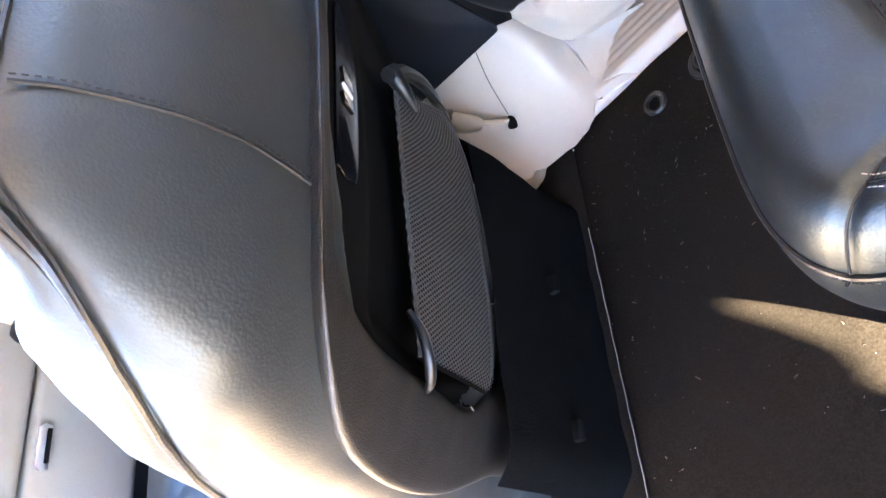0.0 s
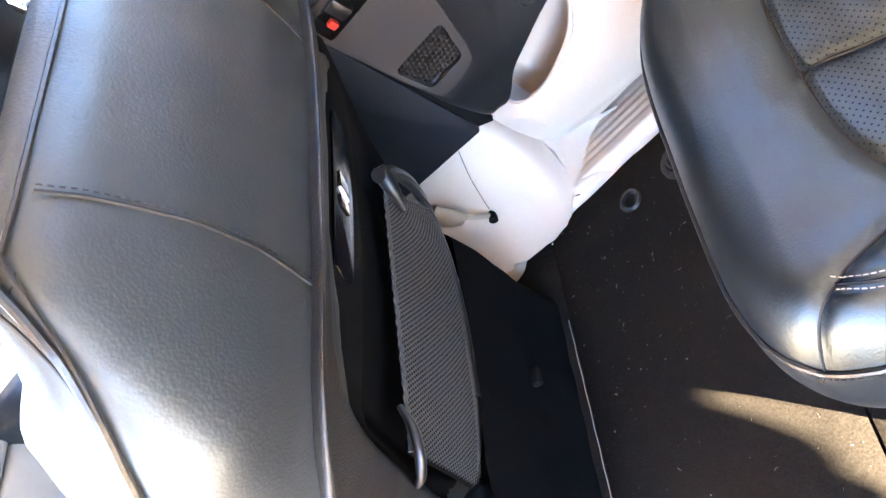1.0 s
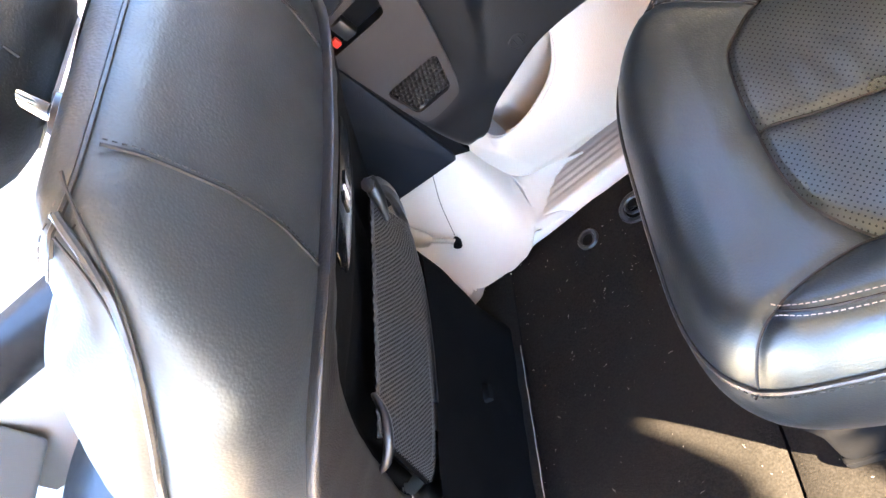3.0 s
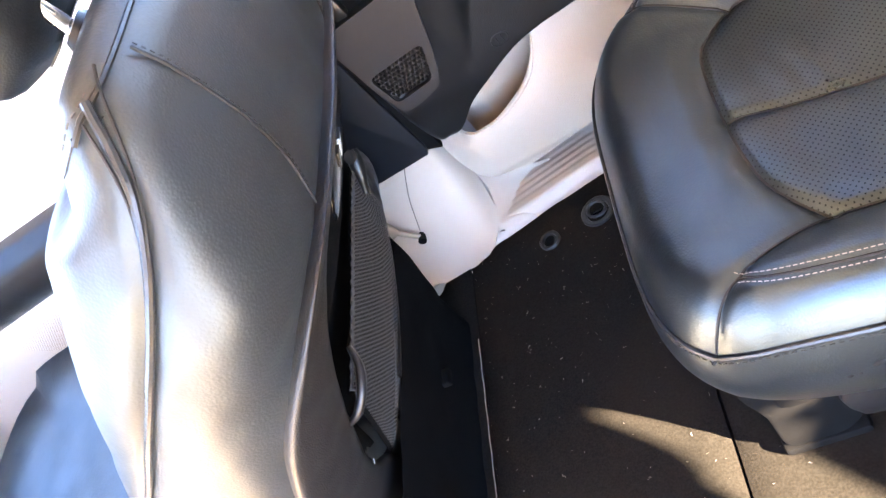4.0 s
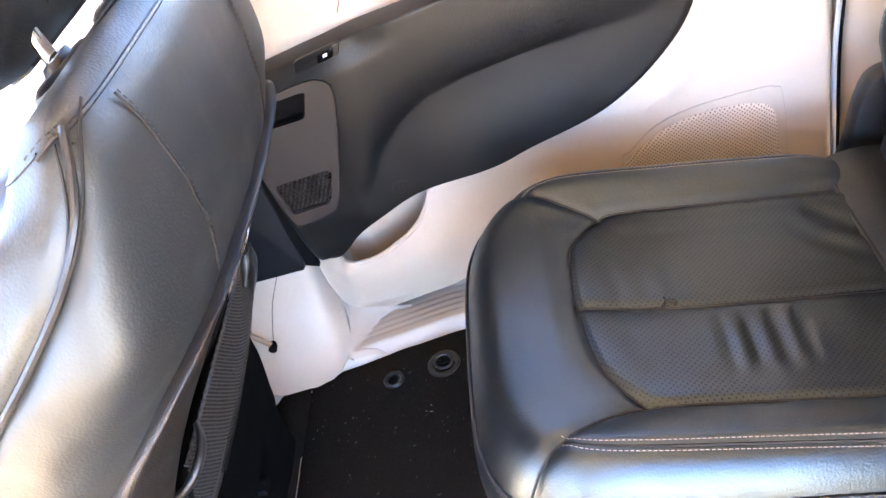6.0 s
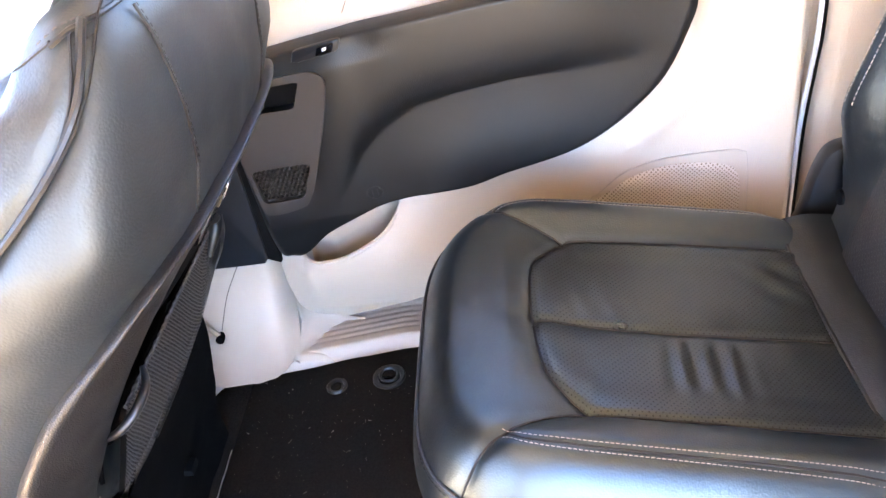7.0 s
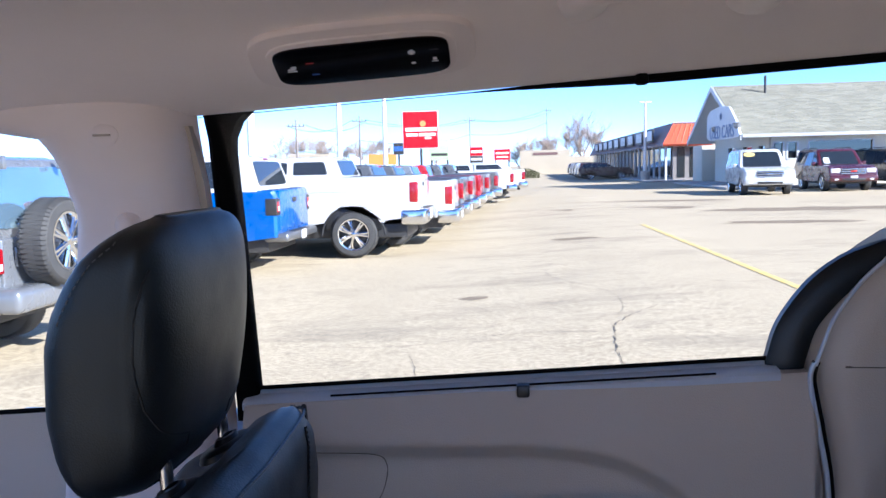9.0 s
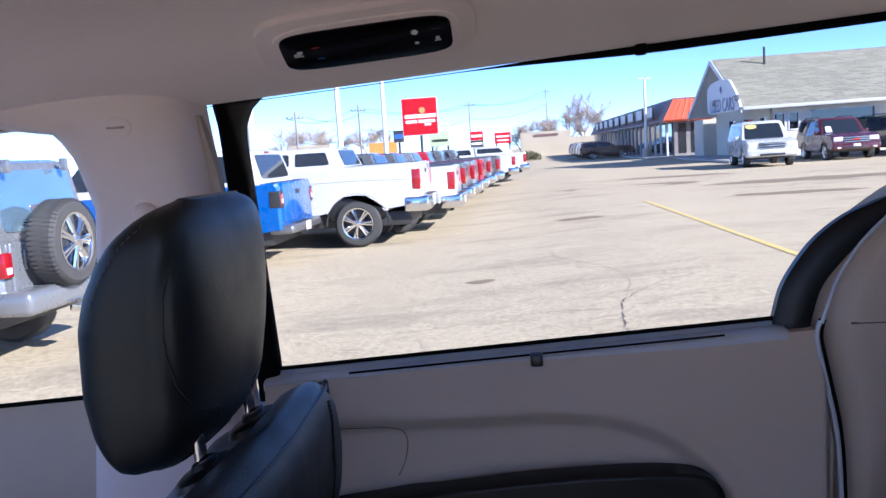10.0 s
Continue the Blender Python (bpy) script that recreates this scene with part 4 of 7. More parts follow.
# ---- the unseen sides that close the van ----
# Unseen side added with both doorways left open to light the cabin.
closure = tagged(empty("wall_left", (0.5, -0.84, FLOOR)), "unseen driver's side, added with both doorways open to let light in", "van side", kind="structure")
block("lower_front", (-2.0, -0.86, 0.40), (-1.45, -0.80, 1.08), CREAM, closure)
block("sill_left", (-1.5, -0.86, 0.20), (0.85, -0.80, 0.43), CREAM, closure)
block("pillar_front", (-0.42, -0.86, 0.40), (-0.22, -0.80, 1.62), CREAM, closure)
block("header_front", (-1.2, -0.86, 1.53), (-0.42, -0.80, 1.72), CREAM, closure)
block("header_mid", (-0.22, -0.86, 1.56), (0.80, -0.80, 1.72), CREAM, closure)
# Sun patch outline placed to fit the camera's view; gaps follow it back.
SUN_PATCH = [(-0.128, 0.374), (-0.09, 0.370), (-0.023, 0.330), (0.04, 0.300), (0.09, 0.258), (0.14, 0.205), (0.19, 0.15), (0.25, 0.08), (0.10, 0.08), (0.06, 0.16), (0.022, 0.222), (-0.002, 0.238), (-0.006, 0.264), (-0.022, 0.287), (-0.069, 0.328)]
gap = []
for x, y in SUN_PATCH:
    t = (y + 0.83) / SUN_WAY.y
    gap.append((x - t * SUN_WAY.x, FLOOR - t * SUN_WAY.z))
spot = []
# Second gap, shaped the same way to cast the spot on the seat's side.
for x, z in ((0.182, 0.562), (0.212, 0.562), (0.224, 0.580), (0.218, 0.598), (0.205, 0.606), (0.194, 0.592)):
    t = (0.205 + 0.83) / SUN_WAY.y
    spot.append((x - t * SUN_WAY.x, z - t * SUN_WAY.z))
# Unseen panel added; its gaps serve only to shape these sun patches.
slab("rear_side", [(0.80, 0.40), (2.75, 0.40), (2.75, 1.72), (0.80, 1.72)], 0.01, lambda a, b, d: (a - SUN_WAY.x / SUN_WAY.y * d, -0.83 - d, b - SUN_WAY.z / SUN_WAY.y * d), CREAM, closure, "unseen added side panel, gaps cut to shape the sun patches", 0, (gap, spot))
rearw = tagged(empty("wall_rear", (2.72, 0, FLOOR)), "unseen tailgate inside, its tinted window added for light", "tailgate", kind="structure")
slab("tailgate_panel", [(-0.86, 0.40), (0.90, 0.40), (0.90, 1.72), (-0.86, 1.72)], 0.05, lambda a, b, d: (2.70 + d, a, b), CREAM, rearw, "", 0, ([(-0.66, 1.08), (0.66, 1.08), (0.60, 1.60), (-0.60, 1.60)],))
# Unseen tailgate glass, added to light surfaces that face the rear.
slab("tailgate_glass", [(-0.68, 1.06), (0.68, 1.06), (0.62, 1.62), (-0.62, 1.62)], 0.004, lambda a, b, d: (2.756 + d, a, b), TINTED, rearw, "tinted tailgate glass")
rightw = tagged(empty("wall_right", (1.9, 0.86, FLOOR)), "cream rear side trim beyond the sliding door", "van side", kind="structure")
block("rear_side", (1.2, 0.83, 0.40), (2.75, 0.88, 1.15), CREAM, rightw)
block("rear_header", (1.2, 0.83, 1.56), (2.75, 0.88, 1.72), CREAM, rightw)
block("rear_post", (1.2, 0.83, 1.15), (1.32, 0.88, 1.56), CREAM, rightw)
# Unseen quarter glass, added to let more sky light into the cabin.
slab("quarter_glass", [(1.30, 1.14), (2.57, 1.14), (2.57, 1.57), (1.30, 1.57)], 0.004, lambda a, b, d: (a, 0.885 + d, b), TINTED, rightw, "tinted quarter glass")
block("corner_post", (2.55, 0.83, 1.15), (2.75, 0.88, 1.56), CREAM, rightw)
block("outer_skin", (-0.62, 0.905, 0.20), (1.2, 0.93, 1.09), SILL_BLUE, rightw, "painted outer door skin")
dash = tagged(empty("dashboard", (-1.75, 0, FLOOR)), "dark dashboard below the windscreen", "dashboard", kind="structure")
block("dash_top", (-2.05, -0.82, 0.93), (-1.42, 0.82, 1.04), BLACK_PLASTIC, dash, "", 0.05, 4)
block("dash_fascia", (-2.05, -0.82, 0.832), (-1.45, 0.80, 0.935), DASH_GREY, dash, "pale grey fascia", 0.02, 4)
glovebox = block("glovebox", (-2.0, 0.20, 0.60), (-1.455, 0.78, 0.828), DASH_GREY, dash, "pale grey glovebox lid", 0.02, 4)
slab("latch", [(0.49, 0.785), (0.58, 0.785), (0.585, 0.80), (0.575, 0.812), (0.495, 0.812), (0.485, 0.80)], 0.012, lambda a, b, d: (-1.447 - d, a, b), BRUSHED, glovebox, "grey slotted latch", 0.003)
block("latch_slot", (-1.4465, 0.50, 0.787), (-1.440, 0.572, 0.796), RUBBER, glovebox, "", 0.001)
block("lower_dash", (-2.05, -0.82, 0.70), (-1.50, 0.19, 0.83), DASH_GREY, dash, "", 0.03, 3)
block("firewall", (-2.1, -0.86, 0.30), (-2.05, 0.86, 1.04), RUBBER, dash)
ws = slab("windscreen", [(-0.80, 0), (0.80, 0), (0.72, 1), (-0.72, 1)], 0.004, lambda a, b, d: (-2.0 + 0.85 * b, a, 1.04 + 0.62 * b + d), WINDOW, dash, "clear windscreen")
ws.visible_shadow = False


# ---- front passenger seat ----
SEAT_Y = 0.43


def back_rear(z):
    return np.interp(z, [0.40, 0.50, 0.60, 0.735, 0.83, 0.92, 0.96, 1.0, 1.05, 1.10, 1.16, 1.20], [-0.40, -0.36, -0.310, -0.237, -0.180, -0.116, -0.090, -0.070, -0.054, -0.047, -0.046, -0.052])


def back_front(z):
    return np.interp(z, [0.40, 0.50, 0.60, 0.70, 0.80, 0.91, 1.0, 1.06, 1.12, 1.17, 1.20], [-0.74, -0.70, -0.64, -0.58, -0.52, -0.44, -0.345, -0.285, -0.225, -0.18, -0.16])


def back_half(z):
    return np.interp(z, [0.40, 0.60, 0.80, 0.90, 0.95, 1.00, 1.05, 1.10, 1.14, 1.17, 1.20], [0.235, 0.255, 0.268, 0.270, 0.270, 0.269, 0.263, 0.245, 0.223, 0.205, 0.190])


def back_point(z, q, grow=0.0):
    """Point of the seat back's skin at a height; q is the turn about its middle, 0 to the rear, 90 degrees outboard."""
    a, b, w = float(back_rear(z)), float(back_front(z)), float(back_half(z))
    cx, hx = (a + b) / 2, (a - b) / 2
    c, s = math.cos(q), math.sin(q)
    n = (3.2 + 2.6 * float(step(0.97, 1.07, np.array(z)))) if c > 0 else 2.6
    k = (abs(c) ** n + abs(s) ** n) ** (-1 / n)
    x = cx + (hx + grow) * k * c
    y = SEAT_Y + (w + grow) * k * s
    # hollow between the bolsters, on the front
    if c < 0:
        x += 0.05 * math.exp(-((y - SEAT_Y) / 0.12) ** 2) * (-c)
    else:
        x += 0.012 * (1 - min(1, abs(s) * 1.2)) * 0.5
    # the top falls towards the front
    drop = 0.55 * max(0.0, -0.068 - x) * float(step(1.13, 1.19, np.array(z)))
    return Vector((x, y, z - drop))


def q_of_side(z, x, side=-1):
    """The turn at which the skin passes x on the inboard (-1) or outboard side."""
    lo, hi = radians(15), radians(165)
    for _ in range(24):
        mid = (lo + hi) / 2
        if back_point(z, side * mid).x > x:
            lo = mid
        else:
            hi = mid
    return side * (lo + hi) / 2


def shell_edge(z):
    """The forward limit of the shell on the seat's sides."""
    return float(np.interp(z, [0.45, 0.60, 0.68, 0.72, 0.80, 0.83, 0.893, 0.925, 0.966, 0.985, 1.0], [-0.36, -0.30, -0.285, -0.270, -0.235, -0.215, -0.175, -0.145, -0.100, -0.085, -0.075]))


front_seat = tagged(empty("front_seat", (-0.55, SEAT_Y, FLOOR)), "reclined black leather front passenger seat with a rear net pocket", "car seat")
zs = list(np.linspace(0.40, 1.168, 84)) + [1.178, 1.188, 1.196, 1.202, 1.206]
shrink = [0] * 84 + [0.002, 0.006, 0.012, 0.022, 0.036]
nq = 150
PIPE = [(-0.060, 1.190), (-0.070, 1.145), (-0.100, 1.105), (-0.165, 1.050), (-0.230, 1.000), (-0.300, 0.946), (-0.380, 0.890), (-0.46, 0.82), (-0.56, 0.70)]
v = []
qs = np.linspace(-math.pi, math.pi, nq + 1)[:-1]
for z, sh in zip(zs, shrink):
    for q in qs:
        p = back_point(z, q, -sh)
        if 0.42 < z < 0.992 and math.cos(q) > 0:
            sunk = 0.055 * float(step(0.012, 0.030, np.array(p.x - shell_edge(z)))) * float(step(0.992, 0.975, np.array(z)))
            p = back_point(z, q, -sunk)
        # pressed line under the side piping, soft folds, and the cross seam
        px = float(np.interp(z, [0.70, 0.82, 0.89, 0.946, 1.0, 1.05, 1.105, 1.145, 1.19], [-0.56, -0.46, -0.38, -0.30, -0.23, -0.165, -0.10, -0.07, -0.060]))
        if abs(math.sin(q)) > 0.5:
            d = abs(p.x - px)
            p.y += -math.copysign(1, math.sin(q)) * 0.007 * math.exp(-(d / 0.012) ** 2)
        d = 0.0022 * noise.noise((p.x * 16, p.y * 16, p.z * 16)) + 0.0010 * noise.noise((p.x * 45, p.y * 30, p.z * 45))
        c = Vector((p.x - (back_rear(z) + back_front(z)) / 2, p.y - SEAT_Y, 0)).normalized()
        v.append(p + c * d)
k = len(v)
top = sum((Vector(p) for p in v[-nq:]), Vector()) / nq
v.append(top + Vector((0, 0, 0.002)))
f = grid_faces(len(zs), nq, True) + [(k - nq + i, k - nq + (i + 1) % nq, k) for i in range(nq)]
mesh_ob("backrest", v, f, VINYL, front_seat, "black leather backrest", True, 60)


def skin_line(pairs, side=-1, n=10, grow=0.001):
    """A line over the side of the backrest through (x, z) pairs."""
    return [back_point(p.y, q_of_side(p.y, p.x, side), grow) for p in spline([(a, b, 0) for a, b in pairs], n)]


for side in (-1, 1):
    tube("side_piping", skin_line(PIPE, side, 10, -0.002), 0.0032, PIPING, front_seat, "", 8)
for off in (-0.008, 0.008):
    tube("side_seam", skin_line([(a + off * 0.8, b + off * 0.6) for a, b in PIPE[:-1]], -1, 8, -0.0012), 0.0011, SEAM, front_seat, "", 5)
# top edge seam from corner to corner, with its stitching
top_line = [back_point(1.186, q, -0.004) + Vector((0, 0, 0.001)) for q in np.linspace(-radians(64), radians(64), 60)]
tube("top_seam", top_line, 0.0020, PIPING, front_seat, "", 6)
stitches("top_stitching", [p + Vector((-0.008, 0, 0.0025)) for p in top_line], front_seat, 0.004, 0.003, 0.0007, DIM_STITCH)
stitches("rear_stitching", [p + Vector((0.0015, 0, -0.009)) for p in top_line], front_seat, 0.004, 0.003, 0.0006, SEAM, "black stitching")
shoulder = [back_point(1.189 + 0.006 * t, -radians(64) - t * radians(100), -0.008 - 0.006 * t) for t in np.linspace(0, 1, 30)]
tube("shoulder_seam", shoulder, 0.0018, PIPING, front_seat, "", 6)
stitches("shoulder_stitching", [p + Vector((0, 0.007, 0.003)) for p in shoulder], front_seat, 0.004, 0.003, 0.0007, DIM_STITCH)
# upright seam down the rear leather, on both sides of it
def on_back(y, z, lift=0.0):
    lo, hi = -radians(80), radians(80)
    for _ in range(24):
        mid = (lo + hi) / 2
        if back_point(z, mid).y < y:
            lo = mid
        else:
            hi = mid
    return back_point(z, (lo + hi) / 2, lift)


for side in (-1, 1):
    line = []
    for t in np.linspace(0, 1, 40):
        y = SEAT_Y + side * (0.132 - 0.012 * t - 0.006 * math.sin(math.pi * t))
        line.append(on_back(y, 1.181 - 0.184 * t, 0.0006))
    tube("panel_seam", line, 0.0013, SEAM, front_seat, "", 5)
    stitches("panel_stitching", [p + Vector((0.0006, 0.004, 0)) for p in line], front_seat, 0.0032, 0.0024, 0.0005, SEAM, "black stitching")


# plastic back shell with its raised rim
nz, nt = 70, 90
v = []
for i, z in enumerate(np.linspace(0.44, 1.002, nz)):
    e = shell_edge(z)
    qi, qo = q_of_side(z, e, -1), q_of_side(z, e, 1)
    for t in np.linspace(-1, 1, nt):
        q = qi + (qo - qi) * (t + 1) / 2
        a = abs(t)
        lift = 0.0035 - 0.006 * float(step(0.97, 1.0, np.array(a)))
        lift -= 0.007 * float(step(0.88, 0.80, np.array(a))) * float(step(0.992, 0.975, np.array(z)))
        lift -= 0.026 * float(step(0.76, 0.66, np.array(a))) * float(step(0.925, 0.89, np.array(z))) * float(step(0.60, 0.70, np.array(z)))
        if z > 0.99:
            lift = min(lift, 0.0035 - 0.009 * (z - 0.99) / 0.012)
        v.append(back_point(z, q, lift))
shell = mesh_ob("back_shell", v, grid_faces(nz, nt), SHELL_BLACK, front_seat, "black grained plastic back shell", True, 50)


def skin_spline(pairs, n=8):
    """A smooth line over the seat back through (height, turn in degrees) pairs."""
    return [(p.x, p.y * 100) for p in spline([(z, q / 100, 0) for z, q in pairs], n)]


# the broad collar that folds round the shell's open edge
OUTER = [(0.975, 58), (1.000, 40), (1.003, 8), (1.003, -12), (1.002, -21), (1.001, -28), (0.995, -36), (0.972, -45.5), (0.948, -51.5), (0.915, -56), (0.87, -58.3), (0.81, -58.6), (0.76, -57.5), (0.72, -55), (0.68, -51), (0.636, -47.5), (0.575, -46)]
INNER = [(0.955, 52), (0.984, 38), (0.986, 6), (0.987, -11), (0.986, -18), (0.982, -24), (0.976, -29.5), (0.957, -34.5), (0.928, -36.6), (0.89, -37), (0.85, -36.5), (0.81, -36), (0.775, -36), (0.735, -36), (0.695, -34), (0.650, -28), (0.600, -24)]
lo, li = skin_spline(OUTER), skin_spline(INNER)
across = [(0.0, -0.005), (0.012, 0.001), (0.035, 0.006), (0.07, 0.0095), (0.12, 0.0115), (0.18, 0.0118), (0.26, 0.0110), (0.36, 0.0100), (0.48, 0.0094), (0.60, 0.0092), (0.72, 0.0092), (0.84, 0.0092), (0.92, 0.0085), (0.965, 0.0065), (0.99, 0.002), (1.0, -0.010), (1.0, -0.016)]
v = []
for (z0, q0), (z1, q1) in zip(lo, li):
    for a, lift in across:
        v.append(back_point(z0 + (z1 - z0) * a, radians(q0 + (q1 - q0) * a), lift))
mesh_ob("shell_collar", v, grid_faces(len(lo), len(across)), COLLAR, shell, "smooth dark collar folded round the shell's edge", True, 70)


def on_shell(y, z, lift=0.0):
    return on_back(y, z, lift)


# charging port plate near the top
port = [(0.346, 0.948), (0.352, 0.940), (0.40, 0.936), (0.46, 0.936), (0.502, 0.941), (0.513, 0.948), (0.512, 0.958), (0.500, 0.964), (0.42, 0.969), (0.354, 0.970), (0.345, 0.966), (0.342, 0.956)]
usb = slab("port_plate", rounded(port, 4), 0.006, lambda a, b, d: tuple(on_shell(a, b, -0.003) + Vector((0.004 - d, 0, 0.002))), GLOSS_BLACK, shell, "gloss black charging port plate", 0.0015)
for y, w, mat in ((0.432, 0.015, CHROME), (0.411, 0.009, CHROME), (0.4215, 0.0025, WHITE_MARK)):
    slab("port_socket", [(y - w / 2, 0.944), (y + w / 2, 0.946), (y + w / 2, 0.960), (y - w / 2, 0.958)], 0.004, lambda a, b, d: tuple(on_shell(a, b, -0.003) + Vector((0.0065 - d, 0, 0.003))), mat, usb, "bright port socket" if mat is CHROME else "", 0.001)

# net pocket: the cord net, its shirred upper hem, and the two moulded loops that hold it
FOOT_Y = [0.266, 0.285, 0.325, 0.378, 0.478, 0.550, 0.580, 0.594]
FOOT_Z = [0.704, 0.687, 0.675, 0.668, 0.669, 0.683, 0.706, 0.738]


def net_point(u, w):
    """u from the inboard loop (0) to the outboard hook (1), w from the taut hem (0) to the foot (1)."""
    y0 = 0.264 + 0.284 * u
    y1 = 0.266 + 0.328 * u
    foot = float(np.interp(y1, FOOT_Y, FOOT_Z))
    y = y0 + (y1 - y0) * w
    z = 0.829 + 0.003 * u + w * (foot - 0.829 - 0.003 * u)
    x = -0.183 + 0.003 * u - w * (0.069 - 0.45 * (foot - 0.668)) + 0.007 * math.sin(math.pi * w) * math.sin(math.pi * min(1, u + 0.06))
    return Vector((x, y, z))


cache = {}
NU, NW = 112, 44
for i in range(NU + 1):
    for j in range(NW + 1):
        cache[i, j] = net_point(i / NU, j / NW)
v, f = [], []
for i in range(NU - 1):
    for j in range(NW - 1):
        if (i + j) % 2:
            continue
        # a diamond between four neighbours, hollow in the middle
        cen = cache[i + 1, min(NW, j + 1)]
        quad = [cache[i, j + 1], cache[i + 1, j], cache[i + 2, j + 1] if i + 2 <= NU else cache[NU, j + 1], cache[i + 1, j + 2] if j + 2 <= NW else cache[i + 1, NW]]
        k = len(v)
        v += quad + [p.lerp(cen, 0.40) for p in quad]
        f += [(k, k + 1, k + 5, k + 4), (k + 1, k + 2, k + 6, k + 5), (k + 2, k + 3, k + 7, k + 6), (k + 3, k, k + 4, k + 7)]
pocket = mesh_ob("net_pocket", v, f, NET, front_seat, "charcoal net pocket with diamond cells")
backing = [net_point(i / 24, j / 10) - Vector((0.006, 0, 0)) for i in range(25) for j in range(11)]
mesh_ob("pocket_backing", backing, grid_faces(25, 11), RUBBER, pocket, "dark backing of the pocket")
hem = [net_point(u, 0.0) + Vector((0, 0, 0.0004 * math.sin(i * 1.3))) for i, u in enumerate(np.linspace(0, 1, 70))]
tube("hem", hem, [0.0018 + 0.0009 * (i % 3 == 0) for i in range(70)], NET, pocket, "shirred elastic hem", 6)
stitches("hem_stitching", [p + Vector((0.001, 0, 0.0022)) for p in hem], pocket, 0.005, 0.006, 0.0006, DIM_STITCH)
for u, s in ((0.0, 1.0), (1.0, -1.0)):
    base = net_point(u, 0.02)
    pts = spline([base + Vector((-0.004, -0.009 * s, 0.008)), base + Vector((0.003, -0.006 * s, 0.006)), base + Vector((0.006, 0.0, 0.0)), base + Vector((0.004, 0.003 * s, -0.009)), base + Vector((-0.005, 0.000 * s, -0.016))], 6)
    if u == 0.0:
        pts = spline([on_shell(0.296, 0.848, 0.000), on_shell(0.284, 0.843, 0.014), on_shell(0.268, 0.834, 0.020), on_shell(0.254, 0.822, 0.017), on_shell(0.246, 0.812, 0.006)], 6)
    tube("moulded_loop", pts, [(0.0028 if u == 0.0 else 0.002) + 0.0022 * math.sin(math.pi * i / (len(pts) - 1)) for i in range(len(pts))], SATIN_BLACK if u == 0.0 else RUBBER, pocket, "moulded plastic loop", 10)
edge_out = spline([(-0.172, 0.552, 0.846), (-0.178, 0.572, 0.822), (-0.198, 0.592, 0.780), (-0.226, 0.604, 0.735), (-0.246, 0.588, 0.698), (-0.253, 0.545, 0.676), (-0.257, 0.47, 0.662), (-0.257, 0.38, 0.660)], 6)
tube("pocket_side", edge_out, [0.0085 - 0.0055 * i / (len(edge_out) - 1) for i in range(len(edge_out))], SATIN_BLACK, pocket, "raised black side of the pocket", 8)
strap = spline([(-0.170, 0.562, 0.846), (-0.173, 0.554, 0.836), (-0.177, 0.545, 0.822), (-0.186, 0.536, 0.802)], 6)
tube("hook_strap", strap, [0.004 + 0.005 * math.sin(math.pi * min(1, 0.15 + i / len(strap))) for i in range(len(strap))], DIM_MATTE_LEATHER, pocket, "black strap over the pocket's hook", 10)
tube("loose_thread", [on_shell(0.262 - 0.02 * t, 0.712 - 0.06 * t, 0.006) for t in np.linspace(0, 1, 10)], 0.0006, STITCH, pocket, "loose pale thread", 4)
# lower fabric skirt and the seat foot behind it
skirt = []
for t in np.linspace(0, 1, 40):
    y = 0.192 + t * 0.463
    for z in np.linspace(0.418, 0.66, 22):
        x = np.interp(z, [0.44, 0.50, 0.60, 0.66, 0.70, 0.735], [-0.300, -0.292, -0.268, -0.258, -0.258, -0.262])
        x -= 0.10 * max(0.0, (t - 0.86) / 0.14) ** 2 + 0.03 * max(0.0, (0.10 - t) / 0.10) ** 2
        x += 0.003 * noise.noise((y * 25, z * 25, 4))
        skirt.append((x, y, z))
mesh_ob("skirt", skirt, grid_faces(40, 22), SKIRT_CLOTH, front_seat, "black fabric skirt")
block("seat_base", (-1.02, 0.22, 0.45), (-0.42, 0.64, 0.60), SATIN_BLACK, front_seat, "black seat base", 0.03, 3)
for y in (0.26, 0.57):
    block("seat_rail", (-1.05, y, FLOOR - 0.012), (-0.345, y + 0.045, 0.455), SATIN_BLACK, front_seat, "black seat rail", 0.008)

for y, z in ((0.260, 0.529), (0.446, 0.525)):
    block("trim_clip", (-0.312, y - 0.012, z - 0.007), (-0.274, y + 0.012, z + 0.005), RUBBER, front_seat, "small black trim clip", 0.003)


# headrest
FRONT_X = [-0.201, -0.217, -0.222, -0.219, -0.209, -0.194, -0.178, -0.160, -0.146, -0.130]


def rest_point(z, q):
    t = (z - 1.200) / 0.230
    rear = -0.083 - 0.030 * (1 - t) ** 2 - 0.018 * t ** 4
    front = float(np.interp(z, [1.20, 1.24, 1.27, 1.32, 1.35, 1.375, 1.395, 1.41, 1.42, 1.43], FRONT_X))
    w = 0.131 - 0.018 * (1 - t) ** 2 - 0.008 * t ** 3
    edge = (1 - (2 * t - 1) ** 10) ** 0.35 if 0 < t < 1 else 0.0
    edge = max(edge, 0.55)
    cx, hx = (rear + front) / 2, (rear - front) / 2
    c, s = math.cos(q), math.sin(q)
    n = 3.4
    k = (abs(c) ** n + abs(s) ** n) ** (-1 / n)
    return Vector((cx + hx * k * c * edge, SEAT_Y + 0.014 + w * k * s * edge, z))


def rest_shape(p, z):
    """The tilt of the headrest's foot, applied to a point of its plain form."""
    low = 1 - min(1.0, (z - 1.2) / 0.12)
    p.z -= 0.030 * max(0.0, min(1.0, (-0.085 - p.x) / 0.1)) * low - 0.012 * max(0.0, min(1.0, (p.x + 0.15) / 0.07)) * low
    return p


def rest_seam(z):
    return -0.121 + 0.020 * ((z - 1.31) / 0.09) ** 2


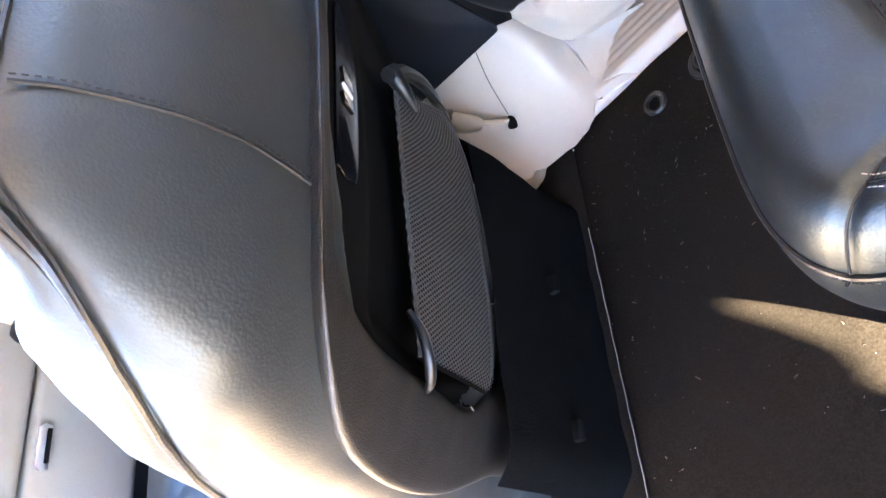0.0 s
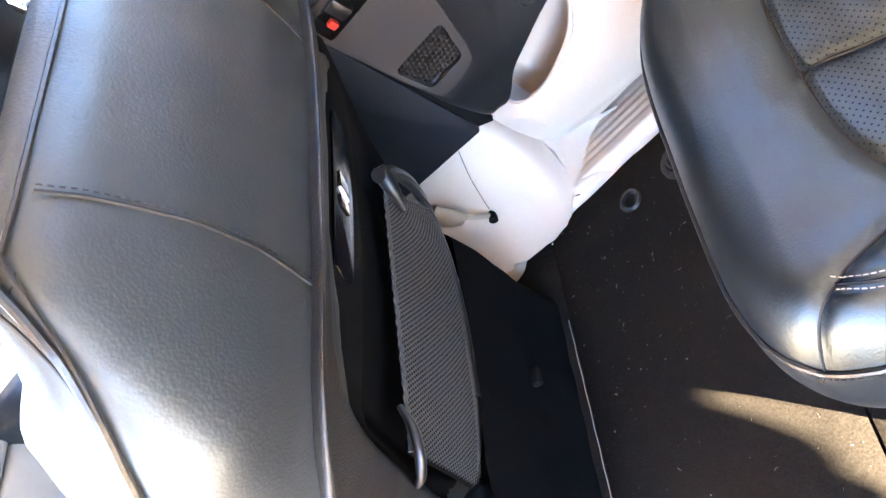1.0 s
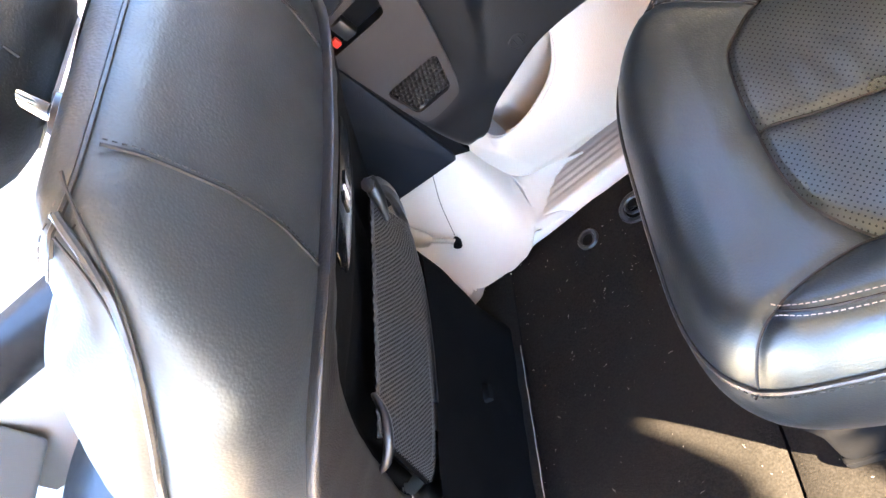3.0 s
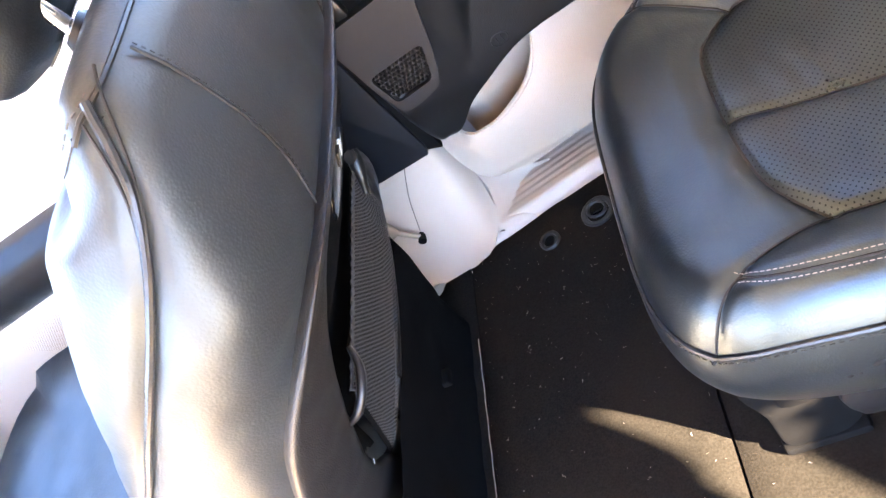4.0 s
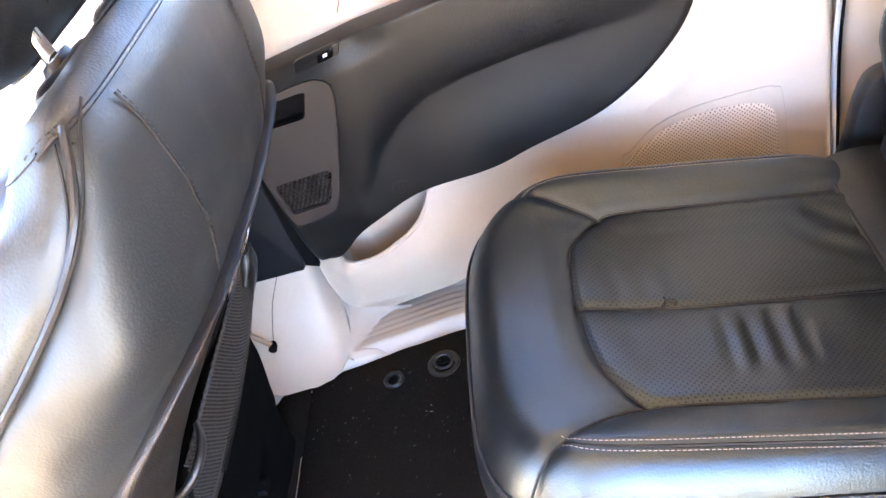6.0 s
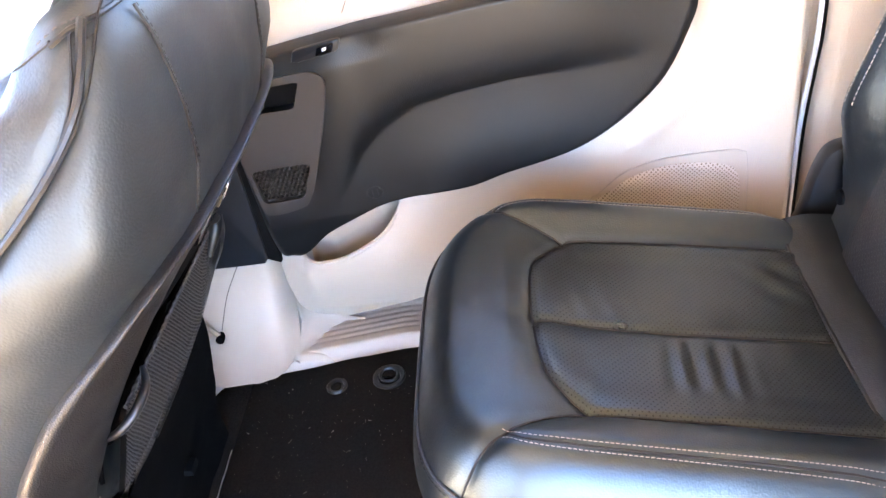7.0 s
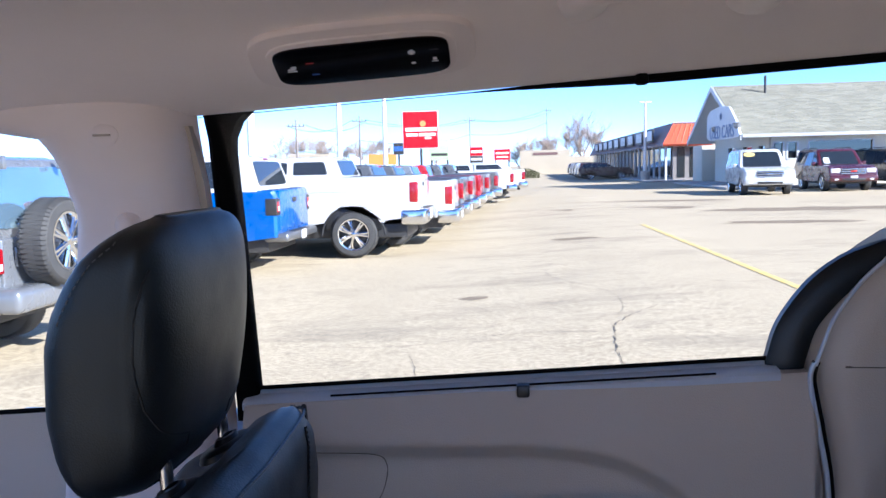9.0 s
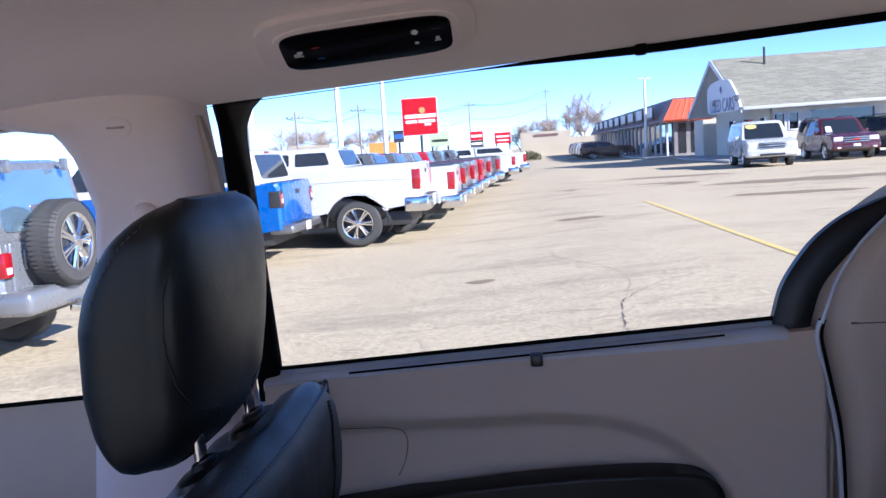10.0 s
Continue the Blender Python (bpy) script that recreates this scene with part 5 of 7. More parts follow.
rest_zs = [1.200, 1.2005, 1.2015, 1.204, 1.208] + list(np.linspace(1.214, 1.414, 36)) + [1.419, 1.4235, 1.427, 1.429, 1.430]
v = []
for z in rest_zs:
    for q in np.linspace(-math.pi, math.pi, 97)[:-1]:
        p = rest_point(z, q)
        p.y += 0.0012 * noise.noise((p.x * 30, p.y * 30, p.z * 30))
        p = rest_shape(p, z)
        # pressed seam round the side face
        d = abs(p.x - rest_seam(z))
        if abs(math.sin(q)) > 0.75:
            p.y -= math.copysign(0.0022, math.sin(q)) * math.exp(-(d / 0.005) ** 2)
        v.append(p)
n = 96
f = grid_faces(len(rest_zs), n, True) + [tuple(range(n)), tuple(range((len(rest_zs) - 1) * n, len(rest_zs) * n))]
headrest = mesh_ob("headrest", v, f, DIM_MATTE_LEATHER, front_seat, "rounded black leather headrest", True, 60)


def rest_side(x, z, side):
    best, got = 1e9, None
    for q in np.linspace(radians(25), radians(155), 131):
        p = rest_point(z, side * q)
        if abs(p.x - x) < best:
            best, got = abs(p.x - x), p
    return rest_shape(got, z)


for side in (-1, 1):
    line = [rest_side(rest_seam(z), z, side) for z in np.linspace(1.222, 1.388, 34)]
    tube("headrest_seam", [p + Vector((0, -side * 0.0018, 0)) for p in line], 0.0012, SEAM, headrest, "", 5)
    line = [rest_side(float(np.interp(z, [1.32, 1.35, 1.375, 1.395, 1.41], FRONT_X[3:8])) + 0.030, z, side) for z in np.linspace(1.412, 1.34, 26)]
    stitches("headrest_stitching", [p + Vector((0, side * 0.0005, 0.0)) for p in line], headrest, 0.004, 0.003, 0.0006, DIM_STITCH)
for y in (0.372, 0.508):
    post = mesh_ob("post", *tube_data([(-0.118, y, 1.150), (-0.121, y, 1.20), (-0.126, y, 1.25)], 0.0062, 14), CHROME, front_seat, "chrome headrest post")
    v, f = lathe_data([(0.030, -0.004), (0.029, 0.004), (0.024, 0.008), (0.014, 0.009), (0.012, 0.016), (0.008, 0.017), (0.0075, 0.004)], 24, "z", (0, 0, 0))
    mesh_ob("post_guide", [(p[0] * 0.85 - 0.118, p[1] * 1.35 + y, p[2] * 0.8 + 1.177 + 0.35 * p[0]) for p in v], f, SATIN_BLACK, front_seat, "black post guide")
# cushion of the same seat, mostly hidden
v, f = [], []
nq2 = 60
rings = [(0.0, 0.56), (0.9, 0.575), (1.0, 0.62), (1.0, 0.68), (0.96, 0.715), (0.85, 0.735), (0.5, 0.725), (0.1, 0.715)]
for r, z in rings:
    for q in np.linspace(0, 2 * math.pi, nq2 + 1)[:-1]:
        c, s = math.cos(q), math.sin(q)
        k = (abs(c) ** 4 + abs(s) ** 4) ** -0.25
        v.append((-0.80 + 0.27 * k * c * r, SEAT_Y + 0.25 * k * s * r, z + 0.02 * (1 if abs(s) > 0.8 and 0.6 < r < 0.97 else 0)))
f = grid_faces(len(rings), nq2, True) + [tuple(range(nq2)), tuple(range((len(rings) - 1) * nq2, len(rings) * nq2))]
mesh_ob("cushion", v, f, LEATHER, front_seat, "black leather cushion", True, 60)
block("side_shield", (-1.04, 0.155, 0.46), (-0.48, 0.20, 0.64), SATIN_BLACK, front_seat, "", 0.015, 3)

console = tagged(empty("centre_console", (-0.85, 0, FLOOR)), "pale grey centre console between the front seats", "console")
block("body", (-1.45, -0.13, FLOOR - 0.03), (-0.62, 0.13, 0.66), CREAM_WORN, console, "", 0.03, 3)
block("lid", (-1.0, -0.125, 0.66), (-0.63, 0.125, 0.72), BRUSHED, console, "smooth grey lid", 0.02, 3)
block("lid_slot", (-0.70, -0.09, 0.7195), (-0.685, 0.06, 0.722), RUBBER, console, "", 0.002)

# ---- second-row seat ----
row2 = tagged(empty("captain_seat", (0.33, 0.445, FLOOR)), "black leather second-row captain seat with perforated insert and pale stitching", "car seat")
CX, CY, HX, HY = 0.330, 0.448, 0.266, 0.243
INSERT = [(p.x, p.y) for p in spline([(0.60, 0.285, 0), (0.44, 0.292, 0), (0.31, 0.298, 0), (0.262, 0.300, 0), (0.243, 0.303, 0), (0.222, 0.328, 0), (0.205, 0.365, 0), (0.197, 0.44, 0), (0.200, 0.53, 0), (0.218, 0.562, 0), (0.243, 0.588, 0), (0.27, 0.593, 0), (0.40, 0.596, 0), (0.60, 0.60, 0)], 6)]
MIDDLE = [(0.199, 0.440), (0.30, 0.432), (0.42, 0.432), (0.60, 0.434)]
DIAG_IN = [(p.x, p.y) for p in spline([(0.243, 0.302, 0), (0.200, 0.285, 0), (0.155, 0.262, 0), (0.125, 0.242, 0), (0.108, 0.230, 0)], 6)]
DIAG_OUT = [(p.x, p.y) for p in spline([(0.243, 0.588, 0), (0.205, 0.608, 0), (0.155, 0.642, 0), (0.125, 0.668, 0)], 6)]
BOLSTER_IN = [(p.x, p.y) for p in spline([(0.160, 0.266, 0), (0.185, 0.252, 0), (0.23, 0.244, 0), (0.35, 0.238, 0), (0.58, 0.228, 0)], 6)]
BOLSTER_OUT = [(p.x, p.y) for p in spline([(0.157, 0.642, 0), (0.18, 0.652, 0), (0.23, 0.656, 0), (0.35, 0.656, 0), (0.54, 0.654, 0)], 6)]


def cushion_top(x, y, r):
    z = 0.752 - 0.205 * np.clip(x - 0.17, 0, 1) - 0.25 * np.clip(0.14 - x, 0, 1) ** 1.2
    side = np.abs(y - 0.445)
    z = z + 0.016 * step(0.13, 0.20, side) * step(0.10, 0.22, x)
    z = z - 0.012 * within(INSERT, x, y) * step(0, 0.05, far(INSERT, x, y)) * 0.6
    # rounded shoulder at the rim
    e = np.clip((r - 0.80) / 0.20, 0, 1)
    z = z - 0.045 * e ** 2.6
    # pressed seams
    for line, deep in ((INSERT, 0.010), (MIDDLE, 0.007), (DIAG_IN, 0.007), (DIAG_OUT, 0.006)):
        d = far(line, x, y)
        z = z - deep * (0.55 * np.exp(-(d / 0.0055) ** 2) + 0.45 * np.exp(-(d / 0.022) ** 2))
    for line in (BOLSTER_IN, BOLSTER_OUT):
        d = far(line, x, y)
        z = z - 0.0028 * np.exp(-(d / 0.006) ** 2)
    # soft wrinkles where the leather has stretched
    a = np.exp(-((x - 0.375) / 0.045) ** 4) * step(0.325, 0.36, y) * step(0.435, 0.395, y)
    z = z + 0.0017 * a * np.sin((x - 0.315 - 0.04 * (y - 0.36)) * 2 * math.pi / 0.027)
    b = step(0.44, 0.50, x) * step(0.47, 0.52, y) * step(0.59, 0.56, y)
    z = z + 0.0022 * b * np.sin((x * 0.75 + y * 0.9) * 2 * math.pi / 0.052)
    c = step(0.22, 0.26, x) * step(0.33, 0.28, x) * step(0.44, 0.46, y) * step(0.53, 0.49, y)
    z = z + 0.0009 * c * np.sin((x + 0.3 * y) * 2 * math.pi / 0.03)
    return z


NQ, NR = 300, 84
q = np.linspace(0, 2 * math.pi, NQ + 1)[:-1]
cq, sq = np.cos(q), np.sin(q)
pw = np.where(cq < 0, 4.2, 6.0)
kk = (np.abs(cq) ** pw + np.abs(sq) ** pw) ** (-1 / pw)
v = []
for i in range(1, NR + 1):
    r = (i / NR) ** 0.92
    x, y = CX + HX * kk * cq * r, CY + HY * kk * sq * r
    z = cushion_top(x, y, r)
    z += np.array([0.0012 * noise.noise((a * 18, b * 18, 0.5)) for a, b in zip(x, y)])
    v += list(zip(x, y, z))
rim_z = np.array([p[2] for p in v[-NQ:]])
bottom = 0.602 - 0.30 * np.clip(CX + HX * cq - 0.10, 0, 0.16)
for k in range(1, 15):
    t = k / 14
    grow = 0.012 * math.sin(math.pi * min(1, t * 1.1)) - 0.014 * t ** 4
    x, y = CX + (HX + grow) * kk * cq, CY + (HY + grow) * kk * sq
    z = rim_z + (bottom - rim_z) * t
    v += list(zip(x, y, z))
v.append((CX, CY, float(np.mean([p[2] for p in v[:NQ]]))))
faces = grid_faces(NR + 14, NQ, True)
hub = len(v) - 1
faces += [(i, (i + 1) % NQ, hub) for i in range(NQ)]
faces.append(tuple(range((NR + 13) * NQ, (NR + 14) * NQ)))
cen = np.array([[np.mean([v[i][0] for i in fc]), np.mean([v[i][1] for i in fc])] for fc in faces])
is_in = within(INSERT + [(0.60, 0.285)], cen[:, 0], cen[:, 1])
is_in[(NR - 1) * NQ:(NR + 13) * NQ] = False
is_in[-1] = False


def subset(flag):
    used, out, fs = {}, [], []
    for fc, g in zip(faces, is_in):
        if bool(g) != flag:
            continue
        row = []
        for i in fc:
            if i not in used:
                used[i] = len(out)
                out.append(v[i])
            row.append(used[i])
        fs.append(row)
    return out, fs


mesh_ob("cushion", *subset(False), LEATHER, row2, "black leather cushion with pressed seams", True, 70)
mesh_ob("insert", *subset(True), PERFORATED, row2, "perforated leather insert with wrinkles", True, 70)


def on_cushion(a, b, up=0.0):
    dx, dy = a - CX, b - CY
    ang = math.atan2(dy / HY, dx / HX)
    n = 4.2 if math.cos(ang) < 0 else 6.0
    k = (abs(math.cos(ang)) ** n + abs(math.sin(ang)) ** n) ** (-1 / n)
    r = math.hypot(dx / HX, dy / HY) / k
    return Vector((a, b, float(cushion_top(np.array(a), np.array(b), np.array(min(1, r)))) + up))


for line in (INSERT, [(p.x, p.y) for p in spline([(a, b, 0) for a, b in MIDDLE], 10)], DIAG_IN, DIAG_OUT):
    pts = [on_cushion(a, b, 0.0002) for a, b in line if a < 0.575]
    tube("pressed_seam", pts, 0.0015, SEAM, row2, "", 5)
for line, sgn in ((BOLSTER_IN, 1), (BOLSTER_OUT, -1)):
    for off in (-0.005, 0.005):
        stitches("bolster_stitching", [on_cushion(a, b + off, 0.0004) for a, b in line if a < 0.57], row2, 0.0032, 0.0018, 0.00055)
    tube("bolster_seam", [on_cushion(a, b, 0.0004) for a, b in line if a < 0.57], 0.0012, SEAM, row2, "", 5)
edge = [Vector(p) for p in v[(NR - 1) * NQ: NR * NQ]]
edge_pipe = [p + Vector(((p.x - CX), (p.y - CY), 0)).normalized() * 0.001 for p in edge if p.x < 0.55]
k0 = max(range(len(edge_pipe)), key=lambda i: (edge_pipe[i] - edge_pipe[i - 1]).length)
edge_pipe = edge_pipe[k0:] + edge_pipe[:k0]
tube("edge_piping", edge_pipe, 0.0028, PIPING, row2, "", 7)
stitches("edge_stitching", [p + Vector((0, 0, -0.006)) + Vector((p.x - CX, p.y - CY, 0)).normalized() * 0.0028 for p in edge_pipe], row2, 0.004, 0.003, 0.0006, SEAM, "black stitching")

# under the cushion: shield, lever, feet
slab("side_shield", rounded([(0.19, 0.565), (0.30, 0.575), (0.62, 0.56), (0.66, 0.50), (0.58, 0.465), (0.24, 0.475), (0.18, 0.50)], 5), 0.03, lambda a, b, d: (a, 0.232 + d, b), SATIN_BLACK, row2, "black plastic side shield", 0.008)
slab("recliner_lever", corners([(0.138, 0.575), (0.235, 0.575), (0.215, 0.492), (0.150, 0.470), (0.130, 0.490)], 0.22, 6), 0.03, lambda a, b, d: (a + 0.012, 0.252 + d, b - 0.004), SATIN_BLACK, row2, "black recliner lever", 0.003)
block("frame_rail", (0.12, 0.24, 0.535), (0.60, 0.66, 0.605), RUBBER, row2, "dark steel frame", 0.01)
for y in (0.245, 0.60):
    leg = slab("front_leg", rounded([(0.10, 0.60), (0.19, 0.60), (0.20, 0.50), (0.165, 0.437), (0.12, 0.430), (0.098, 0.445), (0.102, 0.52)], 4), 0.035, lambda a, b, d: (a, y + d, b), RUBBER, row2, "black folding front leg", 0.005)
    block("foot_pad", (0.092, y - 0.004, FLOOR - 0.001), (0.185, y + 0.04, FLOOR + 0.018), RUBBER, leg, "rubber foot", 0.006)
    block("rear_leg", (0.52, y, FLOOR - 0.001), (0.60, y + 0.04, 0.56), SATIN_BLACK, row2, "black rear leg", 0.008)
stain_bits = []
for i in range(14):
    a, b = rng.uniform(0.20, 0.27), rng.uniform(0.655, 0.672)
    stain_bits.append(lathe_data([(rng.uniform(0.002, 0.006), -0.0004), (0.0005, -0.0009)], 7, "y", (a, CY - HY - 0.0085, b)))
joined("scuff", stain_bits, SEAM, row2, "dark scuff marks")

# backrest of the second-row seat
def rest2(s, y):
    """Front of the reclined backrest; s from its foot (0) to its top (1)."""
    c = abs(y - 0.448) / 0.245
    x = 0.585 + 0.17 * s + 0.02 * s * s
    z = 0.655 + 0.60 * s
    x -= 0.050 * float(step(0.55, 0.86, np.array(c))) * float(step(0.10, 0.35, np.array(s)))
    x += 0.05 * max(0.0, c - 0.86) / 0.14
    return Vector((x, y, z))


v = []
ns, ny = 50, 60
for s in np.linspace(0, 1, ns):
    w = 0.238 - 0.045 * float(step(0.30, 0.05, np.array(s))) - 0.02 * s
    for t in np.linspace(-1, 1, ny):
        v.append(rest2(s, 0.448 + w * t) + Vector((0.0008 * noise.noise((s * 30, t * 20, 2)), 0, 0)))
    v.append(rest2(s, 0.448 + w) + Vector((0.11, 0.006, 0.0)))
    v.append(rest2(s, 0.448 + w * 0.8) + Vector((0.15, 0, 0.0)))
    v.append(rest2(s, 0.448 - w * 0.8) + Vector((0.15, 0, 0.0)))
    v.append(rest2(s, 0.448 - w) + Vector((0.11, -0.006, 0.0)))
nn = ny + 4
f = grid_faces(ns, nn, True) + [tuple(range(nn)), tuple(range((ns - 1) * nn, ns * nn))]
mesh_ob("backrest", v, f, LEATHER, row2, "black leather backrest", True, 60)
v = []
for s in np.linspace(0.02, 0.80, 30):
    for t in np.linspace(-0.13, 0.13, 24):
        v.append(rest2(s, 0.448 + t * (1 + 0.2 * s)) + Vector((-0.004 - 0.006 * (1 - (t / 0.13) ** 4), 0, 0)))
mesh_ob("backrest_insert", v, grid_faces(30, 24), dotted("perforated_back_leather", (0.017, 0.017, 0.018), (0.09, 0.09, 0.09), 0.0062, 0.16, 0.42, (1, 2)), row2, "perforated leather back insert", True, 70)
for y0 in (0.64, 0.252):
    for off in (0, 0.010):
        stitches("back_stitching", [rest2(s, y0 + (0.012 - off) * (1 if y0 > 0.4 else -1)) + Vector((-0.0015, 0, 0)) for s in np.linspace(0.32, 0.98, 40)], row2, 0.0042, 0.0024, 0.0008)
tube("wing_piping", [rest2(s, 0.678) + Vector((0.012, 0.002, 0)) for s in np.linspace(0.33, 0.98, 30)], 0.006, LEATHER, row2, "", 8)
# flap between cushion and backrest, and the hinge cover beside it
v = []
for y in np.linspace(0.232, 0.648, 40):
    for t in np.linspace(0, 1, 10):
        x = 0.528 + 0.086 * t
        v.append((x, y, 0.679 + 0.013 * float(step(0.13, 0.20, np.array(abs(y - 0.445)))) + 0.004 * math.sin(math.pi * t) - 0.007 * (1 - t) ** 4 - 0.010 * t + 0.0006 * noise.noise((x * 40, y * 40, 0))))
mesh_ob("rear_flap", v, grid_faces(40, 10), DIM_MATTE_LEATHER, row2, "smooth leather flap", True, 70)
tube("flap_edge", [(0.528, y, 0.671 + 0.013 * float(step(0.13, 0.20, np.array(abs(y - 0.445))))) for y in np.linspace(0.232, 0.648, 30)], 0.003, PIPING, row2, "", 6)
slab("hinge_cover", rounded([(0.560, 0.60), (0.572, 0.68), (0.582, 0.735), (0.600, 0.768), (0.64, 0.765), (0.69, 0.70), (0.69, 0.60)], 5), 0.05, lambda a, b, d: (a, 0.672 + d * 0.6, b), SATIN_BLACK, row2, "black hinge cover", 0.01)
mesh_ob("hinge_bolt", *lathe_data([(0.010, 0.0), (0.010, -0.004), (0.006, -0.006), (0.001, -0.006)], 16, "x", (0.592, 0.615, 0.735)), RUBBER, row2, "black bolt")


# ---- the lot outside ----
def lot_z(x, y):
    return -0.20 * float(step(3.0, -2.5, np.array(x)))


ASPHALT = material("bleached_asphalt", (0.415, 0.345, 0.230), 0.9, vary=0.9, vary_scale=0.45, second=(0.345, 0.285, 0.190), grain=0.55, grain_scale=22, bump=0.5, bump_scale=60, spec=0.2)
an, al = ASPHALT.node_tree.nodes, ASPHALT.node_tree.links
worn = an["Principled BSDF"].inputs["Base Color"].links[0].from_socket
for size, stretch, low_, high_, dark, amount in ((0.9, (0.35, 1.0, 1.0), 0.52, 0.72, (0.165, 0.142, 0.110), 0.6), (5.0, (0.5, 1.0, 1.0), 0.56, 0.74, (0.18, 0.155, 0.118), 0.6)):
    tc_, mp_, nz_, rm_, mx_ = (an.new(k) for k in ("ShaderNodeTexCoord", "ShaderNodeMapping", "ShaderNodeTexNoise", "ShaderNodeMapRange", "ShaderNodeMix"))
    mp_.inputs["Scale"].default_value = stretch
    nz_.inputs["Scale"].default_value, nz_.inputs["Detail"].default_value, nz_.inputs["Roughness"].default_value = size, 6.0, 0.72
    rm_.inputs["From Min"].default_value, rm_.inputs["From Max"].default_value, rm_.inputs["To Max"].default_value = low_, high_, amount
    mx_.data_type = "RGBA"
    al.new(tc_.outputs["Object"], mp_.inputs["Vector"])
    al.new(mp_.outputs["Vector"], nz_.inputs["Vector"])
    al.new(nz_.outputs["Fac"], rm_.inputs["Value"])
    al.new(rm_.outputs["Result"], mx_.inputs[0])
    al.new(worn, mx_.inputs[6])
    mx_.inputs[7].default_value = (*dark, 1)
    worn = mx_.outputs[2]
al.new(worn, an["Principled BSDF"].inputs["Base Color"])
xs = sorted(set([-900, -400, -150, -60, -30, -15] + [round(a, 2) for a in np.arange(-10, 14, 0.5)] + [20, 40, 80, 160, 400, 900]))
ys = sorted(set([-900, -300, -60, -20] + list(range(-8, 60, 2)) + [70, 90, 130, 200, 400, 900, 2500]))
v = [(x, y, lot_z(x, y)) for x in xs for y in ys]
ground = tagged(mesh_ob("ground", v, grid_faces(len(xs), len(ys)), ASPHALT), "sun-bleached asphalt lot with cracks and old stains", "parking lot", kind="structure")

TAR = material("dark_crack", (0.10, 0.085, 0.07), 0.95, vary=0.5, vary_scale=8)
STAIN = material("faint_oil_stain", (0.235, 0.185, 0.125), 0.9, vary=0.9, vary_scale=4, second=(0.30, 0.24, 0.165), spec=0.1)


def crack(points, width, seed):
    r = random.Random(seed)
    p = spline([(a, b, 0) for a, b in points], 10)
    p = [Vector((q.x + r.uniform(-0.018, 0.018), q.y + r.uniform(-0.018, 0.018), 0)) for q in p]
    v = []
    for i, q in enumerate(p):
        d = (p[min(i + 1, len(p) - 1)] - p[max(0, i - 1)]).normalized()
        s = Vector((-d.y, d.x, 0))
        w = 0.26 * width * r.uniform(0.35, 1.3) * (0.25 + math.sin(math.pi * min(0.98, max(0.02, i / (len(p) - 1)))))
        for e in (-1, 1):
            a = q + s * w * e
            v.append((a.x, a.y, lot_z(a.x, a.y) + 0.005))
    return mesh_ob("crack", v, grid_faces(len(p), 2), TAR, ground)


crack([(1.02, 4.9), (1.03, 5.4), (0.98, 6.1), (1.06, 6.9), (1.16, 7.4), (1.7, 8.2), (2.6, 8.7)], 0.018, 1)
crack([(1.06, 6.9), (0.2, 7.1), (-0.9, 6.8), (-2.2, 7.0)], 0.012, 2)
crack([(1.16, 7.4), (1.3, 9.0), (0.6, 11.0), (0.9, 13.0)], 0.010, 3)
crack([(-0.9, 6.8), (-0.6, 5.6), (-1.0, 4.6)], 0.010, 5)
crack([(2.0, 14.0), (4.0, 13.6), (7.5, 14.2), (12, 13.8)], 0.02, 6)
crack([(-2.0, 22.0), (2.0, 22.6), (8.0, 22.0), (14, 23)], 0.05, 7)
crack([(0.0, 28.0), (6.0, 27.4), (16.0, 28.4)], 0.06, 8)
for cx, cy, a, b in ((-0.35, 9.3, 0.16, 0.14), (1.4, 16.0, 0.5, 0.25), (4.0, 26.0, 2.4, 0.8), (9.0, 24.0, 3.0, 0.9), (6.5, 19.0, 1.6, 0.5), (5.5, 30.5, 3.2, 0.6)):
    r = random.Random(int(cx * 10 + cy))
    o = [(cx + a * (1 + 0.25 * r.uniform(-1, 1)) * math.cos(q), cy + b * (1 + 0.25 * r.uniform(-1, 1)) * math.sin(q)) for q in np.linspace(0, 2 * math.pi, 22)[:-1]]
    mesh_ob("oil_stain", [(x, y, lot_z(x, y) + 0.004) for x, y in o], [tuple(range(len(o)))], STAIN, ground)
YELLOW = material("worn_yellow_line", (0.72, 0.52, 0.12), 0.8, vary=0.7, vary_scale=5, second=(0.50, 0.42, 0.28))
v = []
for y in np.linspace(2.0, 18.9, 60):
    x = 3.55 - 0.0232 * (y - 2)
    for e in (-0.055, 0.055):
        v.append((x + e, y, lot_z(x, y) + 0.006))
tagged(mesh_ob("painted_line", v, grid_faces(60, 2), YELLOW), "worn yellow painted line on the asphalt", "road marking", kind="structure")

# ---- vehicles ----
TYRE = material("tyre_rubber", (0.055, 0.054, 0.052), 0.75, vary=0.4, vary_scale=9, bump=0.4, bump_scale=60)
RED_LAMP = material("red_lamp_lens", (0.30, 0.006, 0.012), 0.15, vary=0.2, vary_scale=12, coat=0.5)
CLEAR_LAMP = material("clear_lamp_lens", (0.70, 0.70, 0.70), 0.15, vary=0.2, vary_scale=15, coat=0.5)
DARK_TRIM = material("dark_vehicle_trim", (0.025, 0.025, 0.026), 0.5, vary=0.3, vary_scale=5)
PLATE = material("pale_plate", (0.6, 0.6, 0.6), 0.5, vary=0.2, vary_scale=10)
WHITE_PAINT = paint("white_paint", (0.53, 0.535, 0.53))
BLUE_PAINT = paint("bright_blue_paint", (0.0, 0.085, 0.36))
